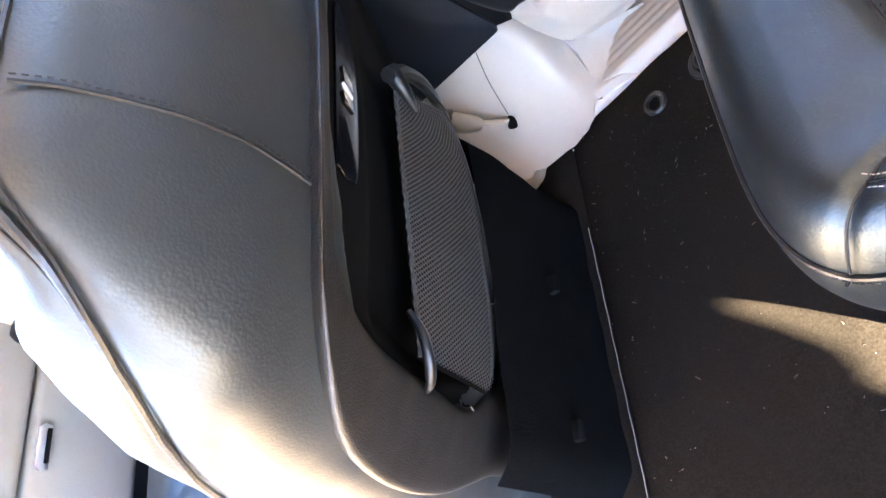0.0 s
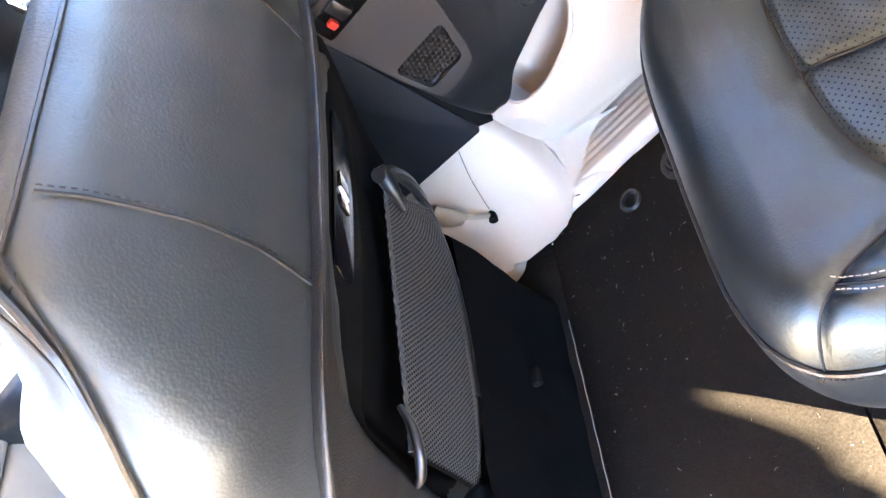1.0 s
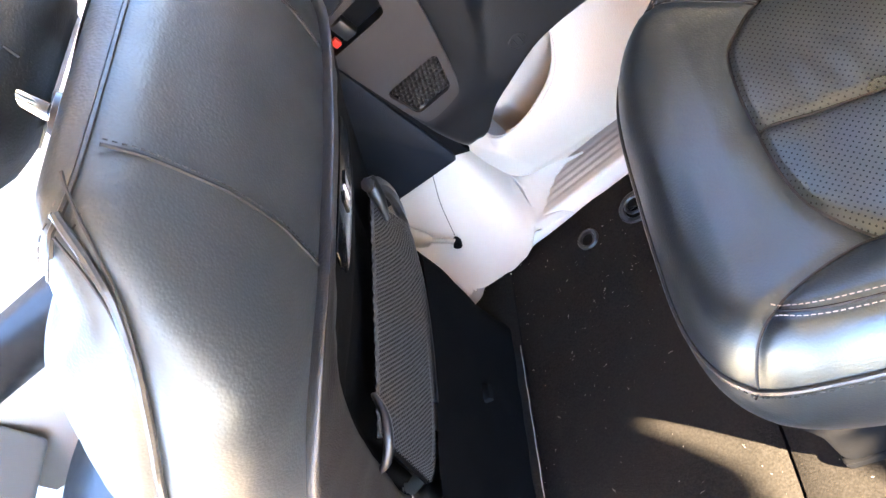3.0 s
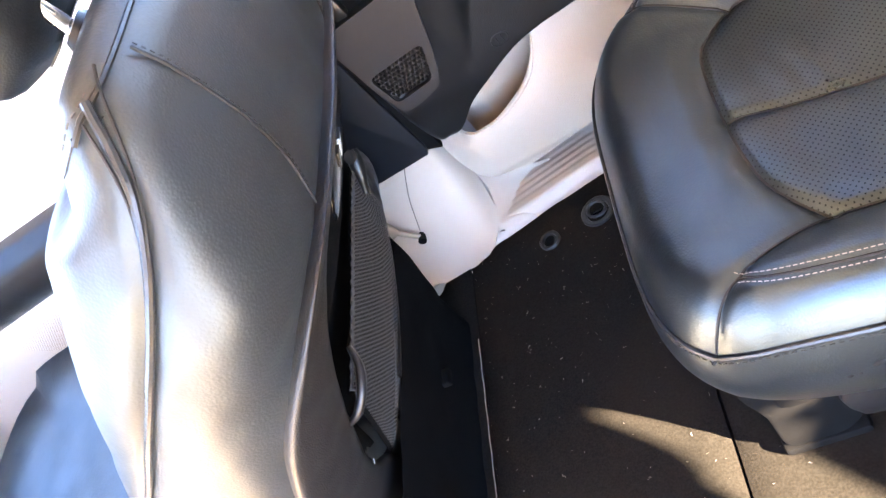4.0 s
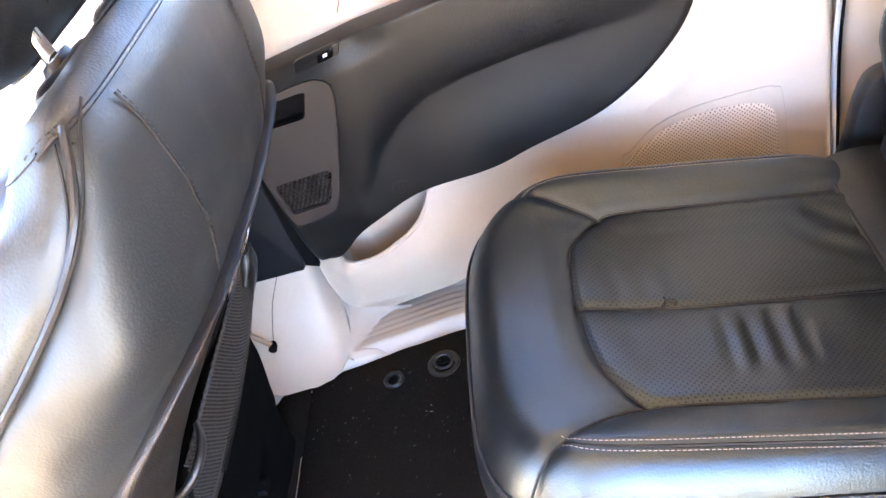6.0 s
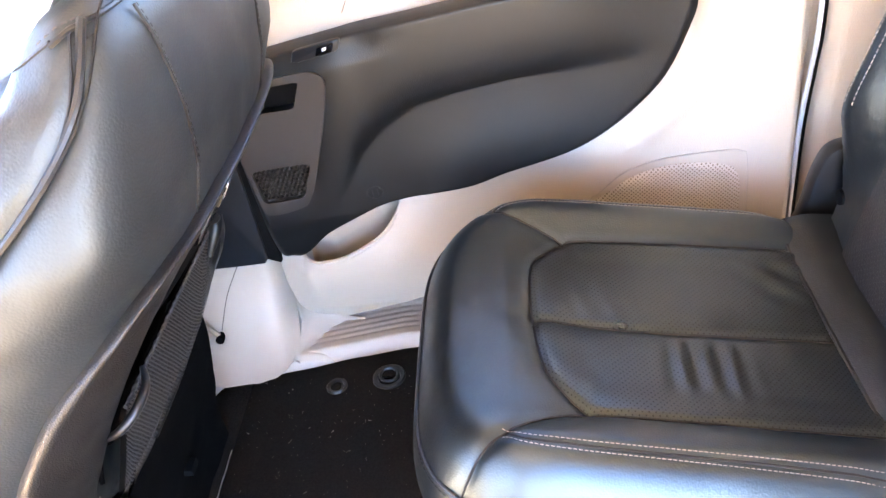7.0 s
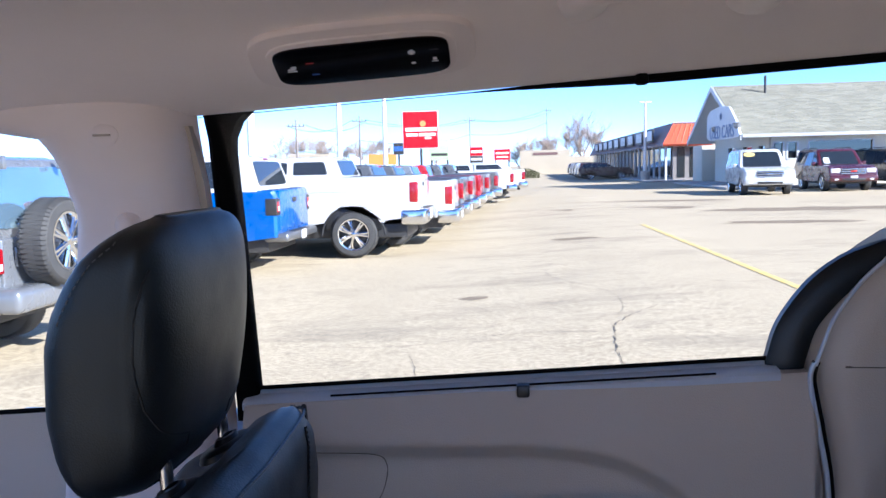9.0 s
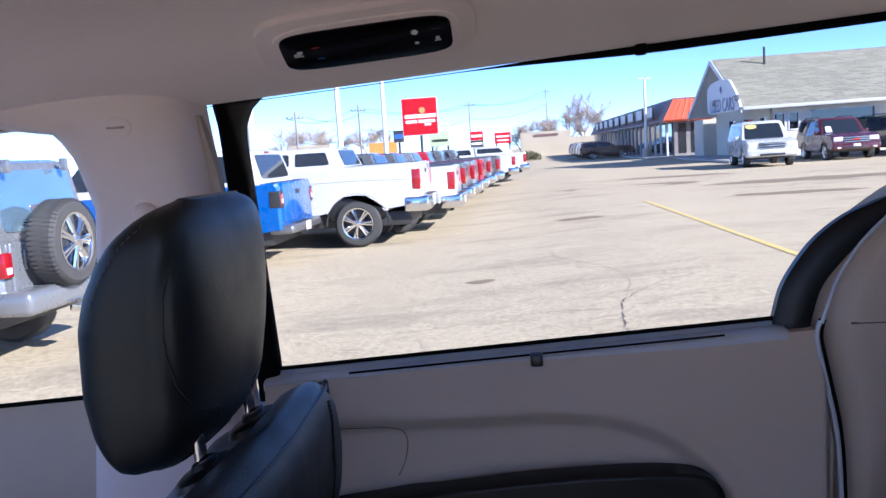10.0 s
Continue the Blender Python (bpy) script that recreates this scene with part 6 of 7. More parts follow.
SILVER_PAINT = paint("silver_paint", (0.21, 0.22, 0.235), 0.4)
# Mirror-like blue base stands in for sky seen through and in the glass.
SKY_GLASS = material("sky_painted_glass", (0.30, 0.46, 0.60), 0.06, 0.75, vary=0.2, vary_scale=2)
STEEL = material("grey_steel_bumper", (0.22, 0.225, 0.23), 0.35, 0.7, vary=0.3, vary_scale=6)
MAROON_PAINT = paint("maroon_paint", (0.075, 0.011, 0.016))
RED_PAINT = paint("red_paint", (0.36, 0.012, 0.018))
GREY_PAINT = paint("grey_paint", (0.13, 0.135, 0.14), 0.3)
BLACK_PAINT = paint("black_paint", (0.015, 0.015, 0.016))
BROWN_PAINT = paint("dark_brown_paint", (0.06, 0.025, 0.025))
SLATE_PAINT = paint("slate_paint", (0.22, 0.24, 0.26), 0.3)


def wheel_meshes(r, w, spokes):
    prof = [(r * 0.66, -w / 2 + 0.01), (r * 0.71, -w / 2), (r * 0.90, -w / 2 + 0.005), (r * 0.975, -w / 2 + 0.03), (r, -w / 4), (r, w / 4), (r * 0.975, w / 2 - 0.03), (r * 0.90, w / 2 - 0.005), (r * 0.68, w / 2 - 0.01), (r * 0.66, w / 2 - 0.01)]
    v, f = lathe_data(prof, 40, "y")
    v, f = list(v), f[:-2]
    # tread blocks round the shoulder
    for i in range(56):
        a = 2 * math.pi * i / 56
        for s in (-1, 1):
            k = len(v)
            for da in (-0.036, 0.036):
                for rr, yy in ((r * 0.955, s * w * 0.5), (r * 1.012, s * w * 0.36), (r * 1.012, s * w * 0.12)):
                    v.append((rr * math.cos(a + da + 0.03 * s), yy, rr * math.sin(a + da + 0.03 * s)))
            f += [(k, k + 1, k + 4, k + 3), (k + 1, k + 2, k + 5, k + 4)]
    tyre = (v, f)
    pieces = [lathe_data([(r * 0.66, -w / 2 + 0.012), (r * 0.68, -w / 2 + 0.002), (r * 0.63, -w / 2 + 0.004), (r * 0.60, -w / 2 + 0.02), (r * 0.60, w / 2 - 0.02)], 40, "y")]
    pieces[0] = (pieces[0][0], pieces[0][1][:-2])
    for k in range(spokes):
        a = 2 * math.pi * k / spokes
        for da in (-0.10, 0.10):
            pts = [(r * rr * math.cos(a + da * m), -w / 2 + 0.02 + dep, r * rr * math.sin(a + da * m)) for rr, m, dep in ((0.10, 2.0, 0.0), (0.3, 1.0, 0.004), (0.62, 1.1, 0.014))]
            pieces.append(tube_data(pts, r * 0.055, 6))
    pieces.append(lathe_data([(r * 0.16, -w / 2 + 0.05), (r * 0.15, -w / 2 + 0.008), (r * 0.09, -w / 2 - 0.002), (r * 0.01, -w / 2 - 0.004)], 16, "y"))
    for k in range(6):
        a = 2 * math.pi * k / 6
        pieces.append(lathe_data([(r * 0.02, -w / 2 + 0.03), (r * 0.018, -w / 2 - 0.002), (0.001, -w / 2 - 0.003)], 6, "y", (r * 0.22 * math.cos(a), 0, r * 0.22 * math.sin(a))))
    return tyre, pieces, lathe_data([(r * 0.62, 0.0), (r * 0.05, -0.01)], 24, "y")


TYRE_DATA, RIM_DATA, DISC_DATA = wheel_meshes(0.40, 0.27, 7)


def wheel(parent, x, y, z, out, rim_mat, scale=1.0):
    """out is -1 when the wheel's face looks towards -y, else 1."""
    def put(v):
        return [(p[0] * scale + x, -out * p[1] * scale + y, p[2] * scale + z) for p in v]
    w = mesh_ob("wheel", put(TYRE_DATA[0]), TYRE_DATA[1], TYRE, parent, "", False)
    joined("rim", [(put(a), b) for a, b in RIM_DATA], rim_mat, w)
    mesh_ob("brake_disc", put(DISC_DATA[0]), DISC_DATA[1], DARK_TRIM, w)
    return w


def arch(cx, r, z0, n=9):
    """Points of a wheel arch in a body side, from rear to front."""
    return [(cx + r * math.cos(a), max(z0, 0.40 + r * math.sin(a))) for a in np.linspace(0.28 - 0.28, math.pi, n)]


def body_from_profile(name, profile, width, mat, parent, tuck=0.05, crown=0.02, label=""):
    """A body side profile drawn across the width, drawn in near its edges."""
    bm = bmesh.new()
    loops = []
    ys = [0.0, 0.05, width - 0.05, width]
    for i, y in enumerate(ys):
        end = i in (0, 3)
        cx = sum(p[0] for p in profile) / len(profile)
        loops.append([bm.verts.new((x + (math.copysign(0.04, cx - x) if end and abs(x - cx) > 1.9 else 0), y, z - (0.03 if end and z > 1.0 else 0))) for x, z in profile])
    n = len(profile)
    for a, b in zip(loops[:-1], loops[1:]):
        for k in range(n):
            bm.faces.new((a[k], a[(k + 1) % n], b[(k + 1) % n], b[k]))
    bm.faces.new(loops[0])
    bm.faces.new(list(reversed(loops[-1])))
    bmesh.ops.triangulate(bm, faces=[f for f in bm.faces if len(f.verts) > 4])
    return part(name, bm, mat, parent, label, True, 30)


def cabin(name, base, roof_, width, inset, mat, parent, z0, z1):
    """Tapered cabin: base and roof_ are (rear x, front x)."""
    v, rows = [], []
    for t in (0, 0.55, 0.86, 0.96, 1.0):
        z = z0 + (z1 - z0) * t
        sh = 0.0 if t < 0.9 else (0.04 if t < 0.99 else 0.12)
        a = base[0] + (roof_[0] - base[0]) * min(1, t) - sh
        b = base[1] + (roof_[1] - base[1]) * min(1, t) + sh
        i = inset * t + sh
        for x, y in ((a, 0.03 + i), (a - 0.03, i), (b + 0.06, i), (b, 0.06 + i), (b, width - 0.06 - i), (b + 0.06, width - i), (a - 0.03, width - i), (a, width - 0.03 - i)):
            v.append((x, y, z))
    f = grid_faces(5, 8, True) + [tuple(range(8)), tuple(range(32, 40))]
    return mesh_ob(name, v, f, mat, parent, "", True, 28)


def side_glass(parent, quad, z0, z1, inset, width, near=True, mat=None):
    def place(a, b, d):
        i = inset * (b - z0) / (z1 - z0)
        return (a, (i - 0.006 + d) if near else (width - i + 0.006 - d), b)
    return slab("window", quad, 0.012, place, mat or CAR_GLASS, parent)


def pickup(label, at, yaw, body, cab_paint, rim, length=5.6, tall=1.0, stretch=1.0, topper=False, spare_dark=False, rail=1.36, roof=1.72, cab_at=-1.55, housing=False, low=0.62, big_wheels=1.0, group="pickups in the row"):
    t = tagged(empty("pickup_truck"), label, "pickup truck", group)
    W = 1.96
    L = length
    arch_r = arch(-1.20, 0.55 * big_wheels, low - 0.1)
    arch_f = arch(-L + 1.0, 0.55 * big_wheels, low - 0.1)
    prof = [(0.0, low), (0.0, rail - 0.06), (-0.04, rail), (-1.62, rail), (-1.66, rail - 0.02), (-L + 1.75, rail - 0.06), (-L + 1.6, rail - 0.07), (-L + 0.12, rail - 0.2), (-L + 0.0, 1.0), (-L, 0.50)] + list(reversed(arch_f)) + [(-L + 1.65, low - 0.12), (-1.9, low - 0.12)] + list(reversed(arch_r)) + [(-0.60, low - 0.07)]
    body_from_profile("body", prof, W, body, t)
    cab = cabin("cab", (cab_at, -L + 1.55), (cab_at - 0.2, -L + 2.45), W, 0.16, cab_paint, t, rail - 0.10, roof)
    z0, z1, zt = rail - 0.10, roof, roof - 0.09
    xa, xb = cab_at - 0.22, -L + 1.95
    xm = xa - 0.80
    side_glass(cab, corners([(xa - 0.08, rail + 0.05), (xm + 0.06, rail + 0.05), (xm + 0.06, zt), (xa - 0.16, zt)], 0.10), z0, z1, 0.16, W)
    side_glass(cab, corners([(xm - 0.06, rail + 0.05), (xb - 0.02, rail + 0.05), (xb + 0.34, zt), (xm - 0.06, zt)], 0.10), z0, z1, 0.16, W)
    slab("rear_window", corners([(0.22, 0.26), (W - 0.22, 0.26), (W - 0.28, 0.86), (0.28, 0.86)], 0.10), 0.012, lambda a, b, d: (cab_at - 0.20 * b + 0.012 - d, a, z0 + (z1 - z0) * b), CAR_GLASS, cab)
    slab("brake_light", [(W / 2 - 0.12, 0.90), (W / 2 + 0.12, 0.90), (W / 2 + 0.12, 0.94), (W / 2 - 0.12, 0.94)], 0.012, lambda a, b, d: (cab_at - 0.20 * b + 0.016 - d, a, z0 + (z1 - z0) * b), RED_LAMP, cab)
    block("bed_cover", (max(-1.60, cab_at + 0.02), 0.09, rail - 0.03), (-0.07, W - 0.09, rail + 0.004), DARK_TRIM, t, "", 0.01)
    tailgate = block("tailgate", (-0.03, 0.16, low + 0.10), (0.025, W - 0.16, rail - 0.01), body, t, "", 0.02, 3)
    block("tailgate_handle", (0.022, W / 2 - 0.12, rail - 0.22), (0.035, W / 2 + 0.12, rail - 0.14), DARK_TRIM, tailgate, "", 0.005)
    for y in (0.0, W - 0.15):
        top_, foot_ = (rail - 0.17, rail - 0.36) if housing else (rail - 0.12, rail - 0.50)
        if housing:
            block("lamp_housing", (-0.17, y - 0.012 if y == 0 else y - 0.03, rail - 0.40), (0.026, y + 0.18 if y == 0 else y + 0.162, rail - 0.13), DARK_TRIM, t, "black lamp housing", 0.02, 3)
        lamp = block("tail_light", (-0.13, y - 0.006 if y == 0 else y, foot_), (0.03, y + 0.15 + (0.006 if y else 0), top_), RED_LAMP, t, "", 0.02, 3)
        block("reverse_light", (0.025, y + 0.03, foot_ + 0.03), (0.034, y + 0.12, foot_ + 0.10), CLEAR_LAMP, lamp, "", 0.004)
    slim = 0.07 if spare_dark else 0.0
    bumper = block("rear_bumper", (-0.30 + slim, -0.015 + slim, low - 0.15 + slim), (0.17, W + 0.015 - slim, low + 0.13 - slim), CHROME if not spare_dark else STEEL, t, "", 0.045, 3)
    block("step_pad", (0.0, 0.5, low + 0.125 - slim), (0.15, W - 0.5, low + 0.135 - slim), DARK_TRIM, bumper, "", 0.004)
    block("plate", (0.171, W / 2 - 0.15, low - 0.09), (0.178, W / 2 + 0.15, low + 0.06), PLATE, bumper, "", 0.002)
    block("underbody", (-L + 0.4, 0.18, 0.36), (-0.2, W - 0.18, 0.62), DARK_TRIM, t, "", 0.02)
    for x in (-1.20, -L + 1.0):
        for y, o in ((0.14, -1), (W - 0.14, 1)):
            wheel(t, x, y, 0.40 * big_wheels, o, rim, big_wheels)
        mesh_ob("arch_liner", *tube_data([(x + 0.545 * big_wheels * math.cos(a), 0.02, 0.40 + 0.545 * big_wheels * math.sin(a)) for a in np.linspace(0.05, math.pi - 0.05, 16)], 0.022, 6), DARK_TRIM, t)
        block("arch_well", (x - 0.50 * big_wheels, 0.06, 0.52), (x + 0.50 * big_wheels, 0.32, 0.40 + 0.50 * big_wheels), DARK_TRIM, t, "", 0.04)
    tube("door_handle", [(xm - 0.25, -0.012, rail - 0.16), (xm - 0.42, -0.016, rail - 0.16)], 0.016, cab_paint, t, "", 6)
    tube("side_crease", [(-0.20, -0.001, rail - 0.30), (-1.2, -0.004, rail - 0.27), (-L + 1.7, -0.004, rail - 0.29)], 0.008, body, t, "", 5)
    block("mirror", (xb + 0.05, -0.20, rail + 0.02), (xb + 0.20, -0.02, rail + 0.24), DARK_TRIM, t, "", 0.04, 3)
    if topper:
        cabin("bed_topper", (-0.02, -1.72), (-0.35, -1.75), W, 0.10, cab_paint, t, rail - 0.01, roof)
        side_glass(t, corners([(-0.45, rail + 0.08), (-1.6, rail + 0.08), (-1.6, roof - 0.08), (-0.65, roof - 0.08)], 0.10), rail - 0.01, roof, 0.10, W)
    t.location, t.rotation_euler = (at[0], at[1], lot_z(at[0], at[1]) + (at[2] if len(at) > 2 else 0)), (0, 0, radians(yaw))
    t.scale = (stretch, stretch, stretch)
    return t


pickup("bright blue pickup truck with a white cab and dark bumper", (-3.60, 12.0), 0, BLUE_PAINT, WHITE_PAINT, CHROME, spare_dark=True, rail=1.37, roof=1.93, cab_at=-0.27, housing=True)
pickup("white heavy-duty pickup truck with chrome wheels and bumper", (-1.66, 14.35), 0, WHITE_PAINT, WHITE_PAINT, CHROME, 6.2, rail=1.52, roof=1.90, cab_at=-1.36, low=0.76, big_wheels=1.1)
pickup("white pickup truck with a red tail light", (-1.185, 16.4), 0, WHITE_PAINT, GREY_PAINT, DARK_TRIM, 5.8, rail=1.36, roof=1.74)
row = [(GREY_PAINT, GREY_PAINT, "grey pickup truck parked in the row", False), (SLATE_PAINT, SLATE_PAINT, "slate pickup truck parked in the row", False), (RED_PAINT, RED_PAINT, "red pickup truck parked in the row", False),
       (SLATE_PAINT, GREY_PAINT, "dark grey pickup truck parked in the row", False), (GREY_PAINT, GREY_PAINT, "grey pickup truck parked in the row", False), (WHITE_PAINT, WHITE_PAINT, "white pickup truck with a bed topper", True),
       (WHITE_PAINT, WHITE_PAINT, "white pickup truck at the end of the row", False)]
for i, (a, b, label, top_) in enumerate(row):
    pickup(label, ((-1.135, -1.05, -0.95, -0.78, -0.54, 0.045, 0.58)[i], (19.2, 21.9, 24.6, 27.3, 30.2, 34.5, 39.0)[i]), 0, a, b, CHROME, 5.6, topper=top_)


def jeep(at):
    t = tagged(empty("off_road_suv"), "silver boxy off-road vehicle with a spare wheel on its tailgate", "off-road vehicle")
    W, L = 1.52, 4.6
    prof = [(0, 0.62), (0, 1.12), (-0.03, 1.18), (-L + 1.7, 1.18), (-L + 0.1, 1.12), (-L, 0.95), (-L, 0.55)] + list(reversed(arch(-L + 0.8, 0.48, 0.55))) + [(-2.2, 0.5)] + list(reversed(arch(-0.85, 0.48, 0.55)))
    body_from_profile("body", prof, W, SILVER_PAINT, t)
    cab = cabin("hardtop", (-0.01, -L + 1.55), (-0.10, -L + 1.95), W, 0.10, SILVER_PAINT, t, 1.15, 1.86)
    slab("rear_window", corners([(0.15, 0.10), (W - 0.15, 0.10), (W - 0.20, 0.86), (0.20, 0.86)], 0.10), 0.014, lambda a, b, d: (-0.01 - 0.09 * b + 0.014 - d, a, 1.15 + 0.71 * b), SKY_GLASS, cab, "rear window with the sky's blue put into its colour")
    side_glass(cab, corners([(-0.20, 1.25), (-1.15, 1.25), (-1.15, 1.74), (-0.24, 1.74)], 0.10), 1.15, 1.86, 0.10, W)
    side_glass(cab, corners([(-1.3, 1.25), (-2.2, 1.25), (-2.1, 1.74), (-1.3, 1.74)], 0.10), 1.15, 1.86, 0.10, W)
    gate = block("tailgate", (-0.02, 0.14, 0.66), (0.03, W - 0.14, 1.14), SILVER_PAINT, t, "", 0.02, 3)
    block("handle", (0.03, 0.30, 0.88), (0.06, 0.36, 1.06), SILVER_PAINT, gate, "", 0.012)
    for y in (0.22, 1.12):
        block("hinge", (-0.02, y, 1.74), (0.05, y + 0.05, 1.86), SILVER_PAINT, cab, "", 0.01)
    for y in (0.0, W - 0.13):
        lamp = block("tail_light", (-0.06, y, 0.84), (0.05, y + 0.13, 1.06), RED_LAMP, t, "", 0.015)
        block("reverse_light", (0.048, y + 0.03, 0.87), (0.056, y + 0.10, 0.93), CLEAR_LAMP, lamp, "", 0.003)
    block("high_brake_light", (0.03, W / 2 + 0.02, 1.40), (0.10, W / 2 + 0.22, 1.46), RED_LAMP, t, "", 0.01)
    bumper = block("rear_bumper", (-0.10, -0.02, 0.50), (0.26, W + 0.02, 0.72), SILVER_PAINT, t, "", 0.06, 3)
    block("reflector", (0.25, W - 0.22, 0.62), (0.268, W - 0.12, 0.68), RED_LAMP, bumper, "", 0.004)
    block("hitch", (0.2, W / 2 - 0.12, 0.42), (0.34, W / 2 + 0.12, 0.50), CHROME, bumper, "", 0.01)
    # spare wheel, its face to the rear
    spare = mesh_ob("spare_wheel", [(-p[1] * 1.0 + 0.24, p[0] + W / 2 - 0.14, p[2] + 1.08) for p in TYRE_DATA[0]], TYRE_DATA[1], TYRE, t, "", False)
    joined("spare_rim", [([(-p[1] + 0.24, p[0] + W / 2 - 0.14, p[2] + 1.08) for p in a], b) for a, b in RIM_DATA], CHROME, spare)
    for x in (-0.85, -L + 0.8):
        for y, o in ((0.11, -1), (W - 0.11, 1)):
            wheel(t, x, y, 0.41, o, CHROME)
    block("underbody", (-L + 0.4, 0.2, 0.36), (-0.2, W - 0.2, 0.6), DARK_TRIM, t, "", 0.02)
    t.location = (at[0], at[1], lot_z(*at))
    return t


jeep((-4.265, 6.03))


def suv(label, at, yaw, body, L=5.2, H=1.92, grille=CHROME, group="vehicles by the showroom", tag=None):
    """Seen from its front; built pointing to -x, then turned."""
    t = tagged(empty("suv"), label, "sport utility vehicle", group)
    W = 1.98
    prof = [(0, 0.55), (0.0, 1.10), (-L + 1.75, 1.18), (-L + 0.25, 1.10), (-L + 0.02, 0.98), (-L - 0.04, 0.70), (-L, 0.42)] + list(reversed(arch(-L + 0.98, 0.46, 0.5))) + [(-L + 1.7, 0.42), (-1.7, 0.42)] + list(reversed(arch(-1.1, 0.46, 0.5))) + [(-0.4, 0.5)]
    body_from_profile("body", prof, W, body, t)
    cab = cabin("cabin", (-0.03, -L + 1.45), (-0.22, -L + 2.25), W, 0.17, body, t, 1.06, H)
    slab("windscreen", corners([(0.20, 0.12), (W - 0.20, 0.12), (W - 0.28, 0.86), (0.28, 0.86)], 0.10), 0.014, lambda a, b, d: (-L + 1.45 + 0.80 * b - 0.014 + d, a, 1.06 + (H - 1.06) * b), CAR_GLASS, cab)
    for near in (True, False):
        side_glass(cab, corners([(-0.35, 1.16), (-1.55, 1.16), (-1.55, H - 0.14), (-0.45, H - 0.14)], 0.10), 1.06, H, 0.17, W, near)
        side_glass(cab, corners([(-1.68, 1.16), (-2.6, 1.16), (-2.6, H - 0.14), (-1.68, H - 0.14)], 0.10), 1.06, H, 0.17, W, near)
        side_glass(cab, corners([(-2.72, 1.16), (-L + 1.75, 1.16), (-L + 2.3, H - 0.14), (-2.72, H - 0.14)], 0.10), 1.06, H, 0.17, W, near)
    if tag:
        tag_label, tag_line, tag_mat = tag
        slab("price_tag", tag_line, 0.004, lambda a, b, d: (-L + 1.45 + 0.80 * b - 0.022 + d, a, 1.06 + (H - 1.06) * b), tag_mat, cab, tag_label)
    fr = block("front_grille", (-L - 0.05, 0.50, 0.74), (-L + 0.02, W - 0.50, 1.0), DARK_TRIM, t, "", 0.02)
    for z in (0.78, 0.87, 0.96):
        block("grille_bar", (-L - 0.065, 0.46, z - 0.018), (-L - 0.03, W - 0.46, z + 0.018), grille, fr, "", 0.008)
    block("emblem", (-L - 0.08, W / 2 - 0.13, 0.84), (-L - 0.055, W / 2 + 0.13, 0.90), RED_MARK if body is MAROON_PAINT else CHROME, fr, "", 0.01)
    for y in (0.06, W - 0.46):
        lamp = block("headlight", (-L - 0.03, y, 0.80), (-L + 0.18, y + 0.40, 1.0), CLEAR_LAMP, t, "", 0.03, 3)
    bumper = block("front_bumper", (-L - 0.13, 0.0, 0.44), (-L + 0.12, W, 0.70), body, t, "", 0.06, 3)
    block("lower_intake", (-L - 0.135, 0.5, 0.47), (-L - 0.10, W - 0.5, 0.56), DARK_TRIM, bumper, "", 0.01)
    block("plate", (-L - 0.14, W / 2 - 0.15, 0.57), (-L - 0.125, W / 2 + 0.15, 0.68), PLATE, bumper, "", 0.002)
    for y in (0.18, W - 0.34):
        block("fog_light", (-L - 0.137, y, 0.49), (-L - 0.11, y + 0.16, 0.56), CLEAR_LAMP, bumper, "", 0.01)
    for y in (-0.18, W - 0.02):
        block("mirror", (-L + 1.75, y, 1.12), (-L + 1.90, y + 0.20, 1.30), body, t, "", 0.04, 3)
    for y in (0.24, W - 0.28):
        tube("roof_rail", [(-0.5, y, H + 0.0), (-0.6, y, H + 0.05), (-L + 2.6, y, H + 0.05), (-L + 2.5, y, H)], 0.018, DARK_TRIM, t)
    for x in (-1.1, -L + 0.98):
        for y, o in ((0.13, -1), (W - 0.13, 1)):
            wheel(t, x, y, 0.39, o, CHROME, 0.97)
    block("underbody", (-L + 0.4, 0.2, 0.32), (-0.2, W - 0.2, 0.55), DARK_TRIM, t, "", 0.02)
    t.rotation_euler = (0, 0, radians(yaw))
    t.location = at
    return t


# pointing to -y: turned a quarter, so the tail stands further off
suv("white sport utility truck with a yellow price tag in its windscreen", (12.05, 38.6, 0), 84, WHITE_PAINT, tag=("yellow price tag", [(1.45 + 0.24 * math.cos(q), 0.74 + 0.11 * math.sin(q)) for q in np.linspace(0, 2 * math.pi, 25)[:-1]], YELLOW))
suv("maroon sport utility vehicle with a chrome grille", (15.9, 40.8, 0), 88, MAROON_PAINT, 5.0, 1.88, tag=("pale paper tag", [(1.42, 0.20), (1.68, 0.20), (1.66, 0.52), (1.42, 0.52)], WHITE_MARK))
suv("black sport utility vehicle", (19.3, 41.4, 0), 88, BLACK_PAINT, 5.0, 1.86)
for i, (p, label) in enumerate(((BROWN_PAINT, "dark brown parked car in front of the shops"), (WHITE_PAINT, "white parked car in front of the shops"), (GREY_PAINT, "grey parked car in front of the shops"), (SILVER_PAINT, "silver parked car in front of the shops"), (BLACK_PAINT, "black parked car in front of the shops"))):
    suv(label, (5.9 - 0.05 * i, 76 + 3.0 * i, 0), 180, p, 4.8, 1.60, CHROME, "cars by the shops").scale = (1, 1, 0.97)

# ---- used-car showroom ----
STUCCO = material("pale_stucco", (0.62, 0.57, 0.47), 0.9, vary=0.3, vary_scale=1.2, grain=0.2, grain_scale=60, bump=0.3, bump_scale=40)
TRIM_WHITE = material("white_fascia", (0.62, 0.63, 0.64), 0.6, vary=0.2, vary_scale=2)
SOFFIT = material("pale_soffit", (0.78, 0.77, 0.75), 0.8, vary=0.3, vary_scale=2)


